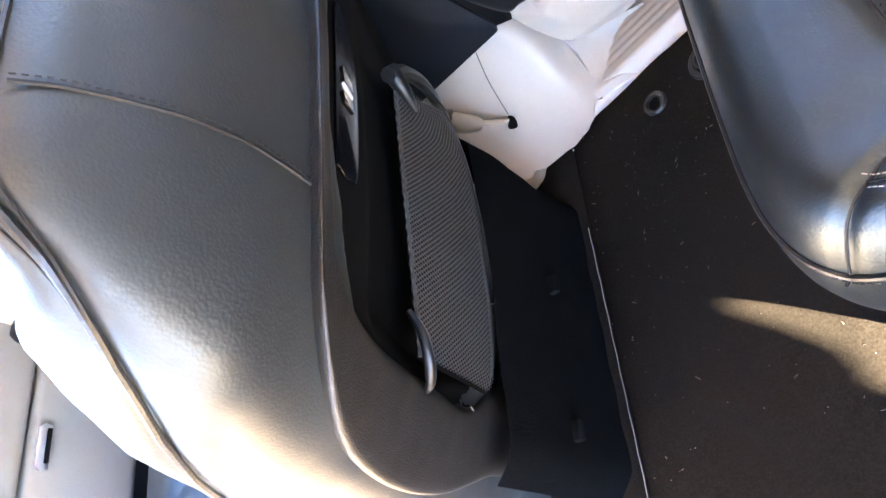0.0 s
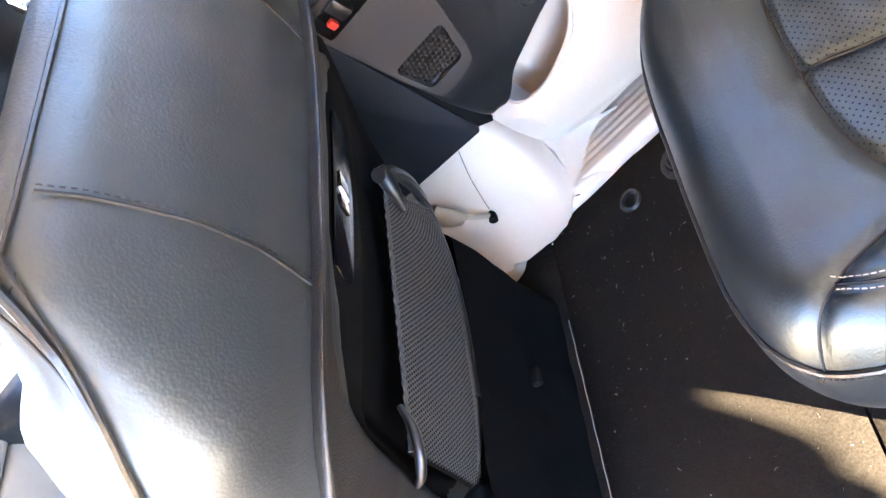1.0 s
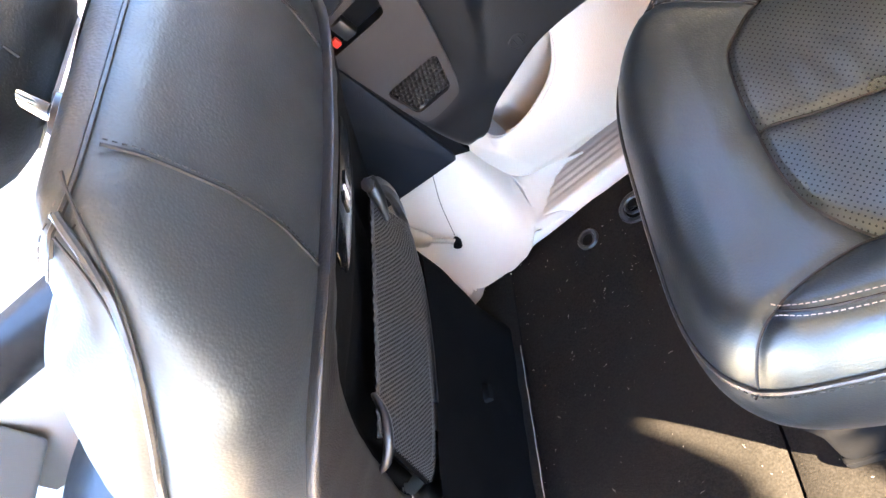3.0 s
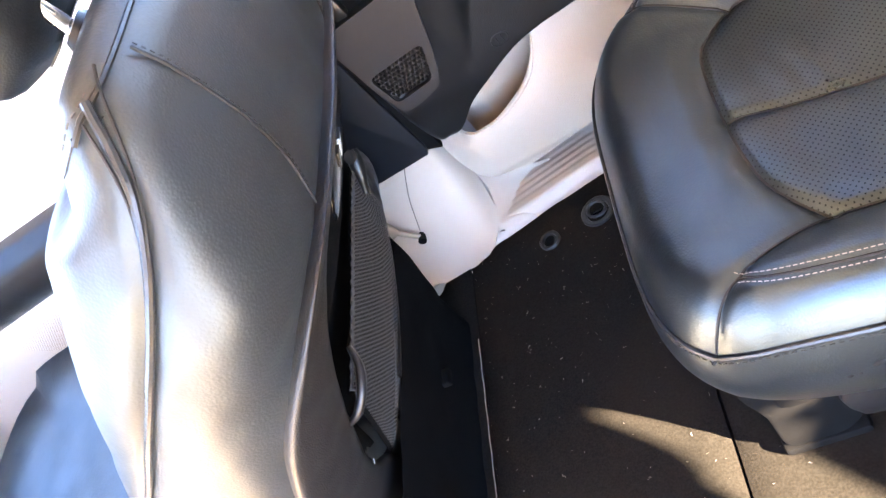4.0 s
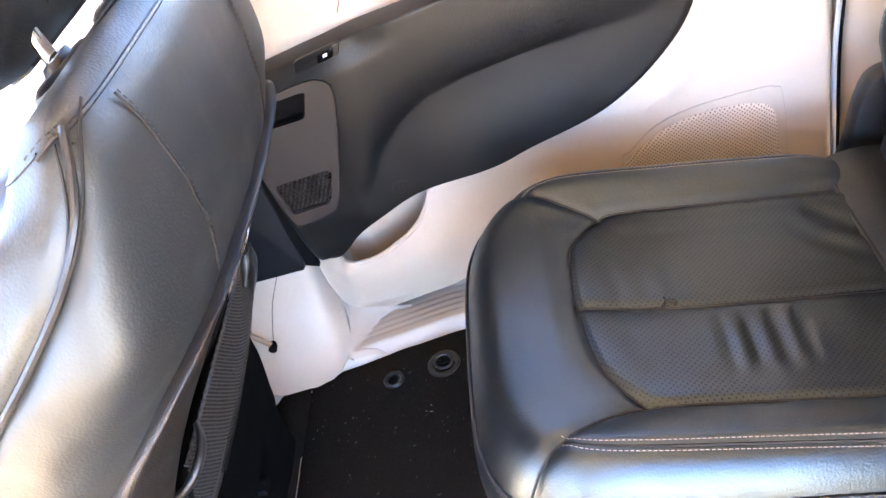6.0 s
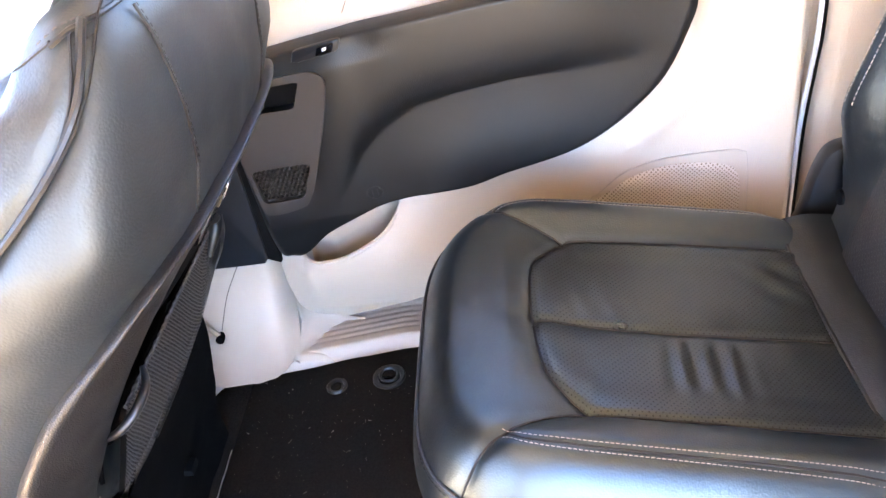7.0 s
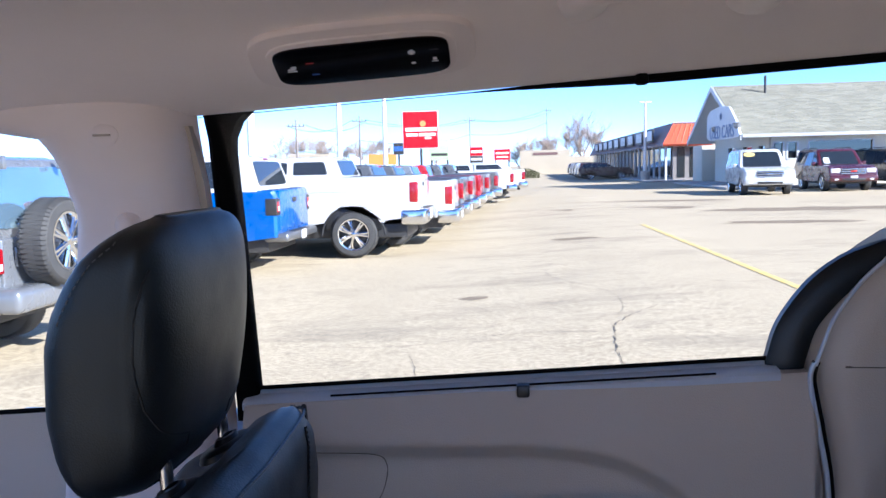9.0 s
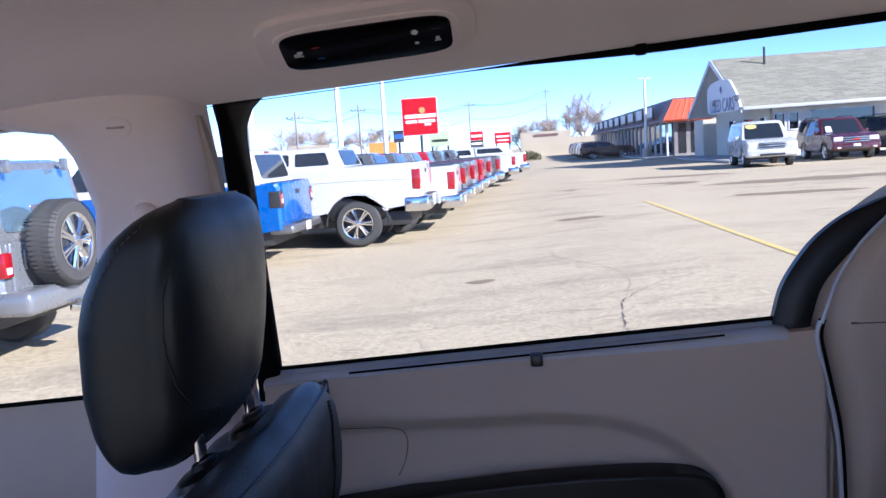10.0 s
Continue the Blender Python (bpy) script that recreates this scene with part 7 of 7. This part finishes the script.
def shingle_material():
    m = material("weathered_shingles", (0.215, 0.205, 0.155), 0.95, vary=0.6, vary_scale=0.8, second=(0.255, 0.245, 0.190), grain=0.3, grain_scale=30, bump=0.4, bump_scale=20)
    n, l = m.node_tree.nodes, m.node_tree.links
    b = n["Principled BSDF"]
    was = b.inputs["Base Color"].links[0].from_socket
    tc = n.new("ShaderNodeTexCoord")
    isl = n.new("ShaderNodeNewGeometry")
    x = n.new("ShaderNodeMix")
    x.data_type, x.blend_type = "RGBA", "MULTIPLY"
    x.inputs[0].default_value = 0.65
    r = n.new("ShaderNodeMapRange")
    r.inputs["To Min"].default_value, r.inputs["To Max"].default_value = 0.72, 1.2
    l.new(isl.outputs["Random Per Island"], r.inputs["Value"])
    l.new(was, x.inputs[6])
    l.new(r.outputs["Result"], x.inputs[7])
    l.new(x.outputs[2], b.inputs["Base Color"])
    return m


SHINGLE = shingle_material()
shop = tagged(empty("showroom", (13.0, 43.0, 0)), "low used-car showroom with a shingled gable roof and deep eaves", "building")
X0, X1, Y0, Y1, EAVE, RIDGE = 13.2, 44.0, 42.2, 53.5, 2.75, 5.75
YM = (Y0 + Y1) / 2
front_wall = [(X0, 0), (X1, 0), (X1, EAVE + 0.3), (X0, EAVE + 0.3)]
openings = [[(X0 + 1.9, 1.15), (X0 + 5.0, 1.15), (X0 + 5.0, 2.35), (X0 + 1.9, 2.35)], [(X0 + 6.4, 0.05), (X0 + 7.6, 0.05), (X0 + 7.6, 2.2), (X0 + 6.4, 2.2)], [(X0 + 16, 0.9), (X0 + 20, 0.9), (X0 + 20, 2.3), (X0 + 16, 2.3)], [(X0 + 0.15, 1.5), (X0 + 0.60, 1.5), (X0 + 0.60, 2.3), (X0 + 0.15, 2.3)], [(X0 + 0.85, 1.5), (X0 + 1.30, 1.5), (X0 + 1.30, 2.3), (X0 + 0.85, 2.3)]]
slab("wall", front_wall, 0.25, lambda a, b, d: (a, Y0 + d, b), STUCCO, shop, "pale stucco wall", 0, openings)
for o in openings:
    xa, xb, za, zb = o[0][0], o[1][0], o[0][1], o[2][1]
    win = block("window", (xa - 0.08, Y0 - 0.03, za - 0.08), (xb + 0.08, Y0 - 0.004, za), TRIM_WHITE, shop, "", 0.004)
    block("window_head", (xa - 0.08, Y0 - 0.03, zb), (xb + 0.08, Y0 - 0.004, zb + 0.08), TRIM_WHITE, win, "", 0.004)
    block("window_jamb", (xa - 0.08, Y0 - 0.03, za), (xa, Y0 - 0.004, zb), TRIM_WHITE, win, "", 0.004)
    block("window_jamb", (xb, Y0 - 0.03, za), (xb + 0.08, Y0 - 0.004, zb), TRIM_WHITE, win, "", 0.004)
    block("pane", (xa, Y0 + 0.10, za), (xb, Y0 + 0.12, zb), CAR_GLASS, win, "", 0)
# gable wall facing the lot's side, set back under the deep gable eave
gable = [(Y0 + 0.1, 0), (Y1, 0), (Y1, EAVE), (YM, RIDGE - 0.2), (Y0 + 0.1, EAVE)]
doors = [[(Y0 + 1.0, 0.1), (Y0 + 2.0, 0.1), (Y0 + 2.0, 2.2), (Y0 + 1.0, 2.2)], [(Y0 + 3.2, 0.1), (Y0 + 5.0, 0.1), (Y0 + 5.0, 2.2), (Y0 + 3.2, 2.2)], [(Y0 + 6.6, 0.1), (Y0 + 8.2, 0.1), (Y0 + 8.2, 2.2), (Y0 + 6.6, 2.2)]]
slab("gable_wall", gable, 0.25, lambda a, b, d: (X0 + d, a, b), STUCCO, shop, "shaded gable wall", 0, doors)
for o in doors:
    block("glazed_door", (X0 + 0.10, o[0][0], 0.1), (X0 + 0.12, o[1][0], 2.2), CAR_GLASS, shop, "", 0)
    for y in (o[0][0] - 0.07, o[1][0]):
        block("door_post", (X0 - 0.02, y, 0.1), (X0 + 0.08, y + 0.07, 2.25), TRIM_WHITE, shop, "", 0.004)
block("back_wall", (X0, Y1, 0), (X1, Y1 + 0.2, EAVE), STUCCO, shop, "", 0)
block("end_wall", (X1, Y0, 0), (X1 + 0.2, Y1, EAVE), STUCCO, shop, "", 0)
OVER = 1.6
for s in (1, -1):
    ye = Y0 - 0.7 if s > 0 else Y1 + 0.7
    slab("roof_deck", [(X0 - OVER, 0), (X1 + 1, 0), (X1 + 1, 1), (X0 - OVER, 1)], 0.12, lambda a, b, d: (a, ye + (YM - ye) * b, EAVE + (RIDGE - EAVE) * b - 0.02 - d), SOFFIT, shop, "grey roof deck and soffit")
    if s > 0:
        sv, sf = [], []
        r = random.Random(9)
        courses = 34
        for c in range(courses):
            b0, b1 = c / courses - 0.004, (c + 1) / courses
            x = X0 - OVER - r.uniform(0, 0.4)
            while x < X1 + 1:
                w = r.uniform(0.35, 0.75)
                xa, xb = max(x, X0 - OVER), min(x + w - 0.01, X1 + 1)
                x += w
                if xb - xa < 0.05:
                    continue
                lift = 0.028 + r.uniform(0, 0.010)
                k = len(sv)
                for a, b, h in ((xa, b0, lift), (xb, b0, lift), (xb, b1, 0.008), (xa, b1, 0.008), (xa, b0, 0.0), (xb, b0, 0.0)):
                    sv.append((a, ye + (YM - ye) * b, EAVE + (RIDGE - EAVE) * b + h))
                sf += [(k, k + 1, k + 2, k + 3), (k + 4, k + 5, k + 1, k)]
        tagged(mesh_ob("shingles", sv, sf, SHINGLE, shop, "weathered grey-green shingles in courses", False), kind="stuff")
    slab("barge_board", [(0, -0.30), (1, -0.30), (1, 0.0), (0, 0.0)], 0.06, lambda a, b, d: (X0 - OVER - 0.05 - d, ye + (YM - ye) * a, EAVE + (RIDGE - EAVE) * a + 0.02 + b), TRIM_WHITE, shop, "pale barge board")
    block("gutter", (X0 - OVER, min(ye - 0.06 * s, ye), EAVE - 0.16), (X1 + 1, max(ye - 0.06 * s, ye), EAVE + 0.0), TRIM_WHITE, shop, "", 0.01)
tube("vent_pipe", [(14.2, YM - 1.2, 5.0), (14.2, YM - 1.2, 6.15)], 0.07, DARK_TRIM, shop, "", 10)
# sign board under the gable with its words
board = slab("sign_board", corners([(41.1, 2.60), (48.0, 2.60), (48.0, 4.0), (47.3, 4.28), (45.2, 4.42), (43.2, 4.28), (41.6, 3.3)], 0.2), 0.12, lambda a, b, d: (X0 - OVER - 0.13 - d, a, b), TRIM_WHITE, shop, "pale arched sign board")
SIGN_BLUE = material("faded_blue_letters", (0.22, 0.28, 0.42), 0.7, vary=0.3, vary_scale=3)


def words(name, text, size, m, mat, parent):
    c = bpy.data.curves.new(name, "FONT")
    c.body, c.size, c.extrude, c.align_x, c.align_y = text, size, 0.01, "CENTER", "CENTER"
    c.materials.append(mat)
    ob = new(name, c)
    ob.matrix_world = m
    ob.parent = parent
    if parent.type == "EMPTY":
        ob.matrix_parent_inverse = Matrix.Translation(-parent.location)
    return ob


words("sign_words", "USED CARS", 1.0, Matrix.Translation((X0 - OVER - 0.27, 44.7, 2.98)) @ Euler((radians(90), 0, radians(-90))).to_matrix().to_4x4(), SIGN_BLUE, board)
mesh_ob("sign_emblem", *lathe_data([(0.20, 0.0), (0.18, -0.02), (0.10, -0.02), (0.09, 0.0)], 20, "x", (X0 - OVER - 0.27, 44.8, 3.85)), SIGN_BLUE, board)
for y in (Y0 - 0.6, Y0 + 4.0):
    mesh_ob("flood_lamp", *lathe_data([(0.05, 0.0), (0.16, 0.08), (0.18, 0.3), (0.02, 0.34)], 14, "z", (X0 - OVER - 0.25, y, 3.05)), SILVER_PAINT, shop, "silver flood lamp")
block("side_annex", (12.6, 54.8, 0), (15.5, 57.5, 2.5), STUCCO, shop, "low pale annex", 0.02)
kerb = tagged(block("pavement", (10.6, 40.6, 0.0), (44, 54, 0.14), material("pale_concrete", (0.45, 0.42, 0.38), 0.9, vary=0.4, vary_scale=1), None, "", 0.03), "raised concrete walk round the showroom", "pavement", kind="structure")

# ---- strip of shops beyond ----
# One mansard roof: sunlit orange and shaded brown put into two colours.
ORANGE = material("orange_sunlit_metal_roof", (0.62, 0.10, 0.04), 0.5, vary=0.2, vary_scale=1)
PLUM = material("brown_shaded_metal_roof", (0.15, 0.085, 0.08), 0.55, vary=0.25, vary_scale=1)
BRICK = material("dim_shop_wall", (0.24, 0.22, 0.21), 0.9, vary=0.4, vary_scale=1.5)
BEIGE = material("beige_wall", (0.42, 0.365, 0.275), 0.9, vary=0.25, vary_scale=0.6)
mall = tagged(empty("shop_row", (13.5, 75, 0)), "row of shops with a metal mansard, painted sunlit at its end", "building")
MX0, MX1, MY0, MY1 = 11.2, 24.0, 60.5, 118.0
block("wall", (MX0 + 0.6, MY0, 0), (MX1, MY1, 2.9), BRICK, mall, "dim shop wall", 0)
for i in range(22):
    y = MY0 + 0.4 + i * 2.6
    block("shop_window", (MX0 + 0.54, y, 0.3), (MX0 + 0.60, y + 2.0, 2.5), CAR_GLASS, mall, "", 0)
    block("post", (MX0 + 0.02, y - 0.4, 0), (MX0 + 0.16, y - 0.26, 2.8), TRIM_WHITE, mall, "", 0.01)
for i in range(3):
    block("end_window", (MX0 + 0.9 + i * 0.9, MY0 - 0.03, 0.3), (MX0 + 1.45 + i * 0.9, MY0 - 0.005, 2.5), CAR_GLASS, mall, "", 0)
mv = [(MX0 - 0.3, MY0 - 0.9, 2.75), (MX0 + 0.7, MY0 + 0.2, 4.35), (MX0 + 0.7, MY1, 4.35), (MX0 - 0.3, MY1, 2.75)]
mesh_ob("mansard", mv + [(a, b, c - 0.15) for a, b, c in mv], [(0, 1, 2, 3), (0, 3, 7, 4), (4, 7, 6, 5), (0, 4, 5, 1), (2, 6, 7, 3), (1, 5, 6, 2)], PLUM, mall, "metal mansard painted in its shaded brown tone", False)
EX = MX0 + 3.2
mv = [(MX0 - 0.3, MY0 - 0.9, 2.75), (EX, MY0 - 0.9, 2.75), (EX, MY0 + 0.2, 4.35), (MX0 + 0.7, MY0 + 0.2, 4.35)]
end = mesh_ob("end_mansard", [(a, b - 0.01, c) for a, b, c in mv] + [(a, b + 0.12, c - 0.15) for a, b, c in mv], [(0, 1, 2, 3), (7, 6, 5, 4), (0, 4, 5, 1), (1, 5, 6, 2), (2, 6, 7, 3), (3, 7, 4, 0)], ORANGE, mall, "metal end of the mansard painted in its sunlit orange tone", False)
for i in range(9):
    t = i / 8
    tube("standing_seam", [(MX0 - 0.3 + (EX - MX0 + 0.3) * t, MY0 - 0.93, 2.76), (MX0 + 0.7 + (EX - MX0 - 0.7) * t, MY0 + 0.17, 4.36)], 0.03, ORANGE, end, "", 4)
block("flat_roof", (MX0 + 0.6, MY0 + 0.1, 4.2), (MX1, MY1, 4.33), PLUM, mall, "", 0)
block("pale_end_wall", (EX, MY0 - 0.05, 0), (MX1, MY0 + 0.4, 2.9), BEIGE, mall, "pale end wall", 0)
for i in range(9):
    y = MY0 + 3.0 + i * 5.2
    sb = block("shop_sign", (MX0 - 0.42, y, 3.0), (MX0 - 0.30, y + 3.6, 4.05), DARK_TRIM, mall, "dark boxed shop sign", 0.02)
    block("sign_face", (MX0 - 0.432, y + 0.25, 3.15), (MX0 - 0.42, y + 3.3, 3.9), PLATE, sb, "pale sign face", 0)
block("front_walk", (MX0 - 1.6, MY0 - 1.5, 0.0), (MX1, MY1, 0.13), kerb.data.materials[0], mall, "concrete walk", 0.03)

# distant low building and hedge
far_b = tagged(empty("far_building", (8, 130, 0)), "long low beige building at the far side", "building")
block("wall", (0.8, 128, 0), (19, 138, 2.7), BEIGE, far_b, "beige wall", 0)
block("upper_wall", (0.8, 132, 2.7), (9.0, 138, 3.9), BEIGE, far_b, "", 0)
block("dark_band", (3.0, 131.9, 3.1), (7.0, 131.98, 3.5), PLUM, far_b, "unreadable dark lettering band", 0)
slab("gable_roof", [(12.5, 2.7), (18.8, 2.7), (15.6, 4.6)], 8, lambda a, b, d: (a, 128.5 + d, b), BEIGE, far_b)

# ---- poles, wires and signs ----
POLE_WHITE = material("white_painted_steel", (0.72, 0.72, 0.72), 0.5, vary=0.2, vary_scale=2)
POLE_WOOD = material("weathered_pole_wood", (0.26, 0.225, 0.20), 0.9, vary=0.4, vary_scale=3)
CONCRETE = kerb.data.materials[0]


def lamp_pole(x, y, h, r=0.11):
    t = tagged(empty("lamp_post", (x, y, lot_z(x, y))), "white steel lamp post on a concrete base", "lamp post", "lamp posts of the lot")
    z = lot_z(x, y)
    mesh_ob("base", *lathe_data([(0.36, z), (0.36, z + 0.75), (0.30, z + 0.8), (0.1, z + 0.8)], 18, "z", (x, y, 0)), CONCRETE, t, "concrete base")
    tube("pole", [(x, y, z + 0.7), (x, y, z + h)], [r, r * 0.7], POLE_WHITE, t, "", 12)
    for s in (-1, 1):
        block("lamp_head", (x + s * 0.26 - 0.2, y - 0.12, z + h - 0.05), (x + s * 0.26 + 0.2, y + 0.12, z + h + 0.06), POLE_WHITE, t, "", 0.03)
    return t


lamp_pole(10.2, 63.3, 6.1, 0.13)
lamp_pole(-8.66, 26.0, 9.0, 0.14)
lamp_pole(-8.53, 39.0, 9.5, 0.15)
lamp_pole(-8.38, 52.0, 10.0, 0.17)


def wood_pole(x, y, h):
    t = tagged(empty("utility_pole", (x, y, lot_z(x, y))), "weathered wooden utility pole with a cross-arm", "utility pole", "utility poles")
    z = lot_z(x, y)
    tube("shaft", [(x, y, z), (x, y, z + h)], [0.13, 0.08], POLE_WOOD, t, "", 9)
    for dz in (0.6,):
        block("cross_arm", (x - 0.8, y - 0.05, z + h - dz - 0.05), (x + 0.8, y + 0.05, z + h - dz + 0.05), POLE_WOOD, t, "", 0.01)
        for s in (-0.7, -0.3, 0.3, 0.7):
            mesh_ob("insulator", *lathe_data([(0.05, z + h - dz + 0.05), (0.06, z + h - dz + 0.15), (0.02, z + h - dz + 0.22)], 8, "z", (x + s, y, 0)), DARK_TRIM, t)
    return t


wp = [(-19.3, 70.0, 6.2), (-16.5, 85.0, 7.4), (-6.5, 118.0, 9.0), (6.0, 150.0, 12)]
for p in wp:
    wood_pole(*p)
for off, drop in ((-0.9, 0.5), (0.9, 0.5), (0.0, 2.6)):
    bits = []
    for a, b in zip(wp[:-1], wp[1:]):
        pts = []
        for t in np.linspace(0, 1, 12):
            z = a[2] + (b[2] - a[2]) * t - drop + lot_z(a[0], a[1]) - 1.4 * 4 * t * (1 - t) * 0.6
            pts.append((a[0] + (b[0] - a[0]) * t + off, a[1] + (b[1] - a[1]) * t, z))
        bits.append(tube_data(pts, 0.022, 4))
    tagged(joined("power_line", bits, RUBBER, None), "thin black overhead power line", "power line", "overhead lines")


def road_sign(x, y, w, z0, z1, faces, label, legs=1, thick=0.35):
    """faces: (u0, v0, u1, v1, material, name) in shares of the board."""
    t = tagged(empty("road_sign", (x + w / 2, y, lot_z(x, y))), label, "sign", "roadside signs")
    z = lot_z(x, y)
    body = block("board", (x, y, z0), (x + w, y + thick, z1), PLATE, t, "pale board edge", 0.02)
    for u0, v0, u1, v1, mat, name in faces:
        lift = 0.012 + 0.006 * faces.index((u0, v0, u1, v1, mat, name))
        block(name, (x + w * u0, y - lift, z0 + (z1 - z0) * v0), (x + w * u1, y - lift + 0.01, z0 + (z1 - z0) * v1), mat, body, "", 0)
    for i in range(legs):
        px = x + w * (0.5 if legs == 1 else 0.1 + 0.8 * i)
        tube("leg", [(px, y + thick / 2, z), (px, y + thick / 2, z1 - 0.1)], 0.10, DARK_TRIM, t, "dark steel leg", 8)
    return t


SIGN_RED = material("red_sign_face", (0.46, 0.004, 0.016), 0.7, vary=0.12, vary_scale=1, spec=0.15)
SIGN_WHITE = material("white_sign_marks", (0.78, 0.76, 0.74), 0.5, vary=0.1)
SIGN_GREEN = material("pale_green_sign_face", (0.42, 0.55, 0.32), 0.5, vary=0.2)
SIGN_DARK = material("black_sign_marks", (0.03, 0.03, 0.03), 0.5, vary=0.2)
GOLD = material("gold_sign_mark", (0.55, 0.38, 0.12), 0.4, 0.3, vary=0.2)
big = road_sign(-7.62, 55.0, 2.5, 2.80, 5.38, [(0.02, 0.02, 0.98, 0.98, SIGN_RED, "red_face"), (0.08, 0.46, 0.95, 0.56, SIGN_WHITE, "script_bar"), (0.10, 0.33, 0.42, 0.41, SIGN_WHITE, "lower_bar"), (0.46, 0.33, 0.92, 0.41, SIGN_WHITE, "lower_bar"), (0.62, 0.25, 0.80, 0.31, SIGN_WHITE, "small_bar")], "large square red roadside sign with white bars of lettering")
mesh_ob("emblem", *lathe_data([(0.21, 0.0), (0.20, -0.03), (0.12, -0.03), (0.10, -0.01), (0.02, -0.02)], 20, "y", (-7.62 + 1.43, 54.96, 2.8 + 2.58 * 0.66)), GOLD, big, "gold emblem")
road_sign(-7.4, 70.0, 1.75, 2.1, 4.0, [(0.02, 0.02, 0.98, 0.98, SIGN_GREEN, "green_face"), (0.1, 0.68, 0.9, 0.82, SIGN_WHITE, "bar"), (0.1, 0.2, 0.9, 0.32, SIGN_DARK, "bar")], "pale green roadside sign on dark steel legs", 2)
road_sign(-5.3, 95.0, 1.6, 1.9, 3.8, [(0.02, 0.45, 0.98, 0.98, SIGN_RED, "red_face"), (0.02, 0.02, 0.98, 0.43, SIGN_DARK, "dark_face"), (0.1, 0.62, 0.9, 0.78, SIGN_WHITE, "bar"), (0.1, 0.16, 0.9, 0.30, SIGN_WHITE, "bar")], "red and black roadside sign with bars of lettering", 2)
road_sign(-2.6, 102.0, 2.1, 2.2, 3.6, [(0.02, 0.02, 0.98, 0.98, SIGN_RED, "red_face"), (0.1, 0.55, 0.9, 0.72, SIGN_WHITE, "bar"), (0.16, 0.22, 0.84, 0.36, SIGN_WHITE, "bar")], "low red roadside sign with white bars", 2)
road_sign(-10.0, 66.0, 0.9, 2.6, 3.6, [(0.02, 0.02, 0.98, 0.98, SIGN_DARK, "dark_face"), (0.1, 0.3, 0.9, 0.7, BLUE_MARK, "blue_bar")], "small dark roadside sign with a blue bar")
road_sign(-26.0, 90.0, 5.0, 1.6, 3.4, [(0.02, 0.02, 0.98, 0.98, BEIGE, "pale_face")], "low pale board far along the road", 2)
road_sign(-17.0, 92.0, 3.4, 1.9, 3.2, [(0.02, 0.02, 0.98, 0.98, material("orange_board", (0.6, 0.28, 0.06), 0.6, vary=0.2), "orange_face")], "low orange board far along the road", 2)

# ---- bare trees far off ----
TWIG = material("bare_twigs", (0.40, 0.32, 0.26), 0.95, vary=0.4, vary_scale=0.5)


def bare_tree(x, y, h, seed, label="bare winter tree with a spreading crown of fine twigs"):
    r = random.Random(seed)
    t = tagged(empty("tree", (x, y, lot_z(x, y))), label, "tree", "bare trees along the horizon")
    z = lot_z(x, y)
    trunk, twigs = [], []

    def grow(p, d, length, rad, depth):
        q = p + d * length
        mid = p.lerp(q, 0.5) + Vector((r.uniform(-1, 1), r.uniform(-1, 1), r.uniform(-1, 1))) * length * 0.06
        (trunk if depth < 2 else twigs).append(tube_data([p, mid, q], [rad, rad * 0.85, rad * 0.65], 5 if depth < 2 else 3))
        if depth >= 5:
            return
        for _ in range(4 if depth < 3 else 5):
            e = (d + Vector((r.uniform(-1, 1), r.uniform(-1, 1), r.uniform(-0.25, 0.7))) * 0.85).normalized()
            grow(p.lerp(q, r.uniform(0.30, 1.0)), e, length * r.uniform(0.60, 0.88), max(0.011, rad * 0.5), depth + 1)

    grow(Vector((x, y, z)), Vector((r.uniform(-0.05, 0.05), 0, 1)).normalized(), h * 0.26, h * 0.016, 0)
    joined("trunk", trunk, TWIG, t, "grey-brown trunk and limbs")
    joined("crown", twigs, TWIG, t, "crown of fine bare twigs")
    return t


for i, (x, y, h) in enumerate(((-38.5, 130, 11), (-35.5, 132, 11.5), (-32, 130, 10), (-29, 131, 9), (-24.5, 130, 10), (-22, 131, 9.5), (1.0, 139, 9), (4.0, 140, 10.5), (7.0, 140, 10), (10.0, 150, 14.5), (12.8, 150, 15), (15.5, 152, 12), (-14, 140, 8))):
    bare_tree(x, y, h * 1.02, 20 + i)
LEAF = material("dull_hedge_leaves", (0.075, 0.085, 0.035), 0.8, vary=0.6, vary_scale=2, second=(0.12, 0.09, 0.05))
hv, hf = [], []
r = random.Random(77)
for i in range(1500):
    a, b = r.uniform(0, 6.28), r.uniform(0, 1) ** 0.5
    p = Vector((0.9 + 2.0 * b * math.cos(a), 92 + 1.3 * b * math.sin(a), r.uniform(0.05, 1.15) * (1 - 0.5 * b * b)))
    u, w = Vector((r.uniform(-1, 1), r.uniform(-1, 1), r.uniform(-1, 1))).normalized() * 0.12, Vector((r.uniform(-1, 1), r.uniform(-1, 1), r.uniform(-1, 1))).normalized() * 0.08
    k = len(hv)
    hv += [p - u, p + w, p + u, p - w]
    hf.append((k, k + 1, k + 2, k + 3))
tagged(mesh_ob("hedge", hv, hf, LEAF, None, "", False), "low dull green clipped hedge", "hedge")
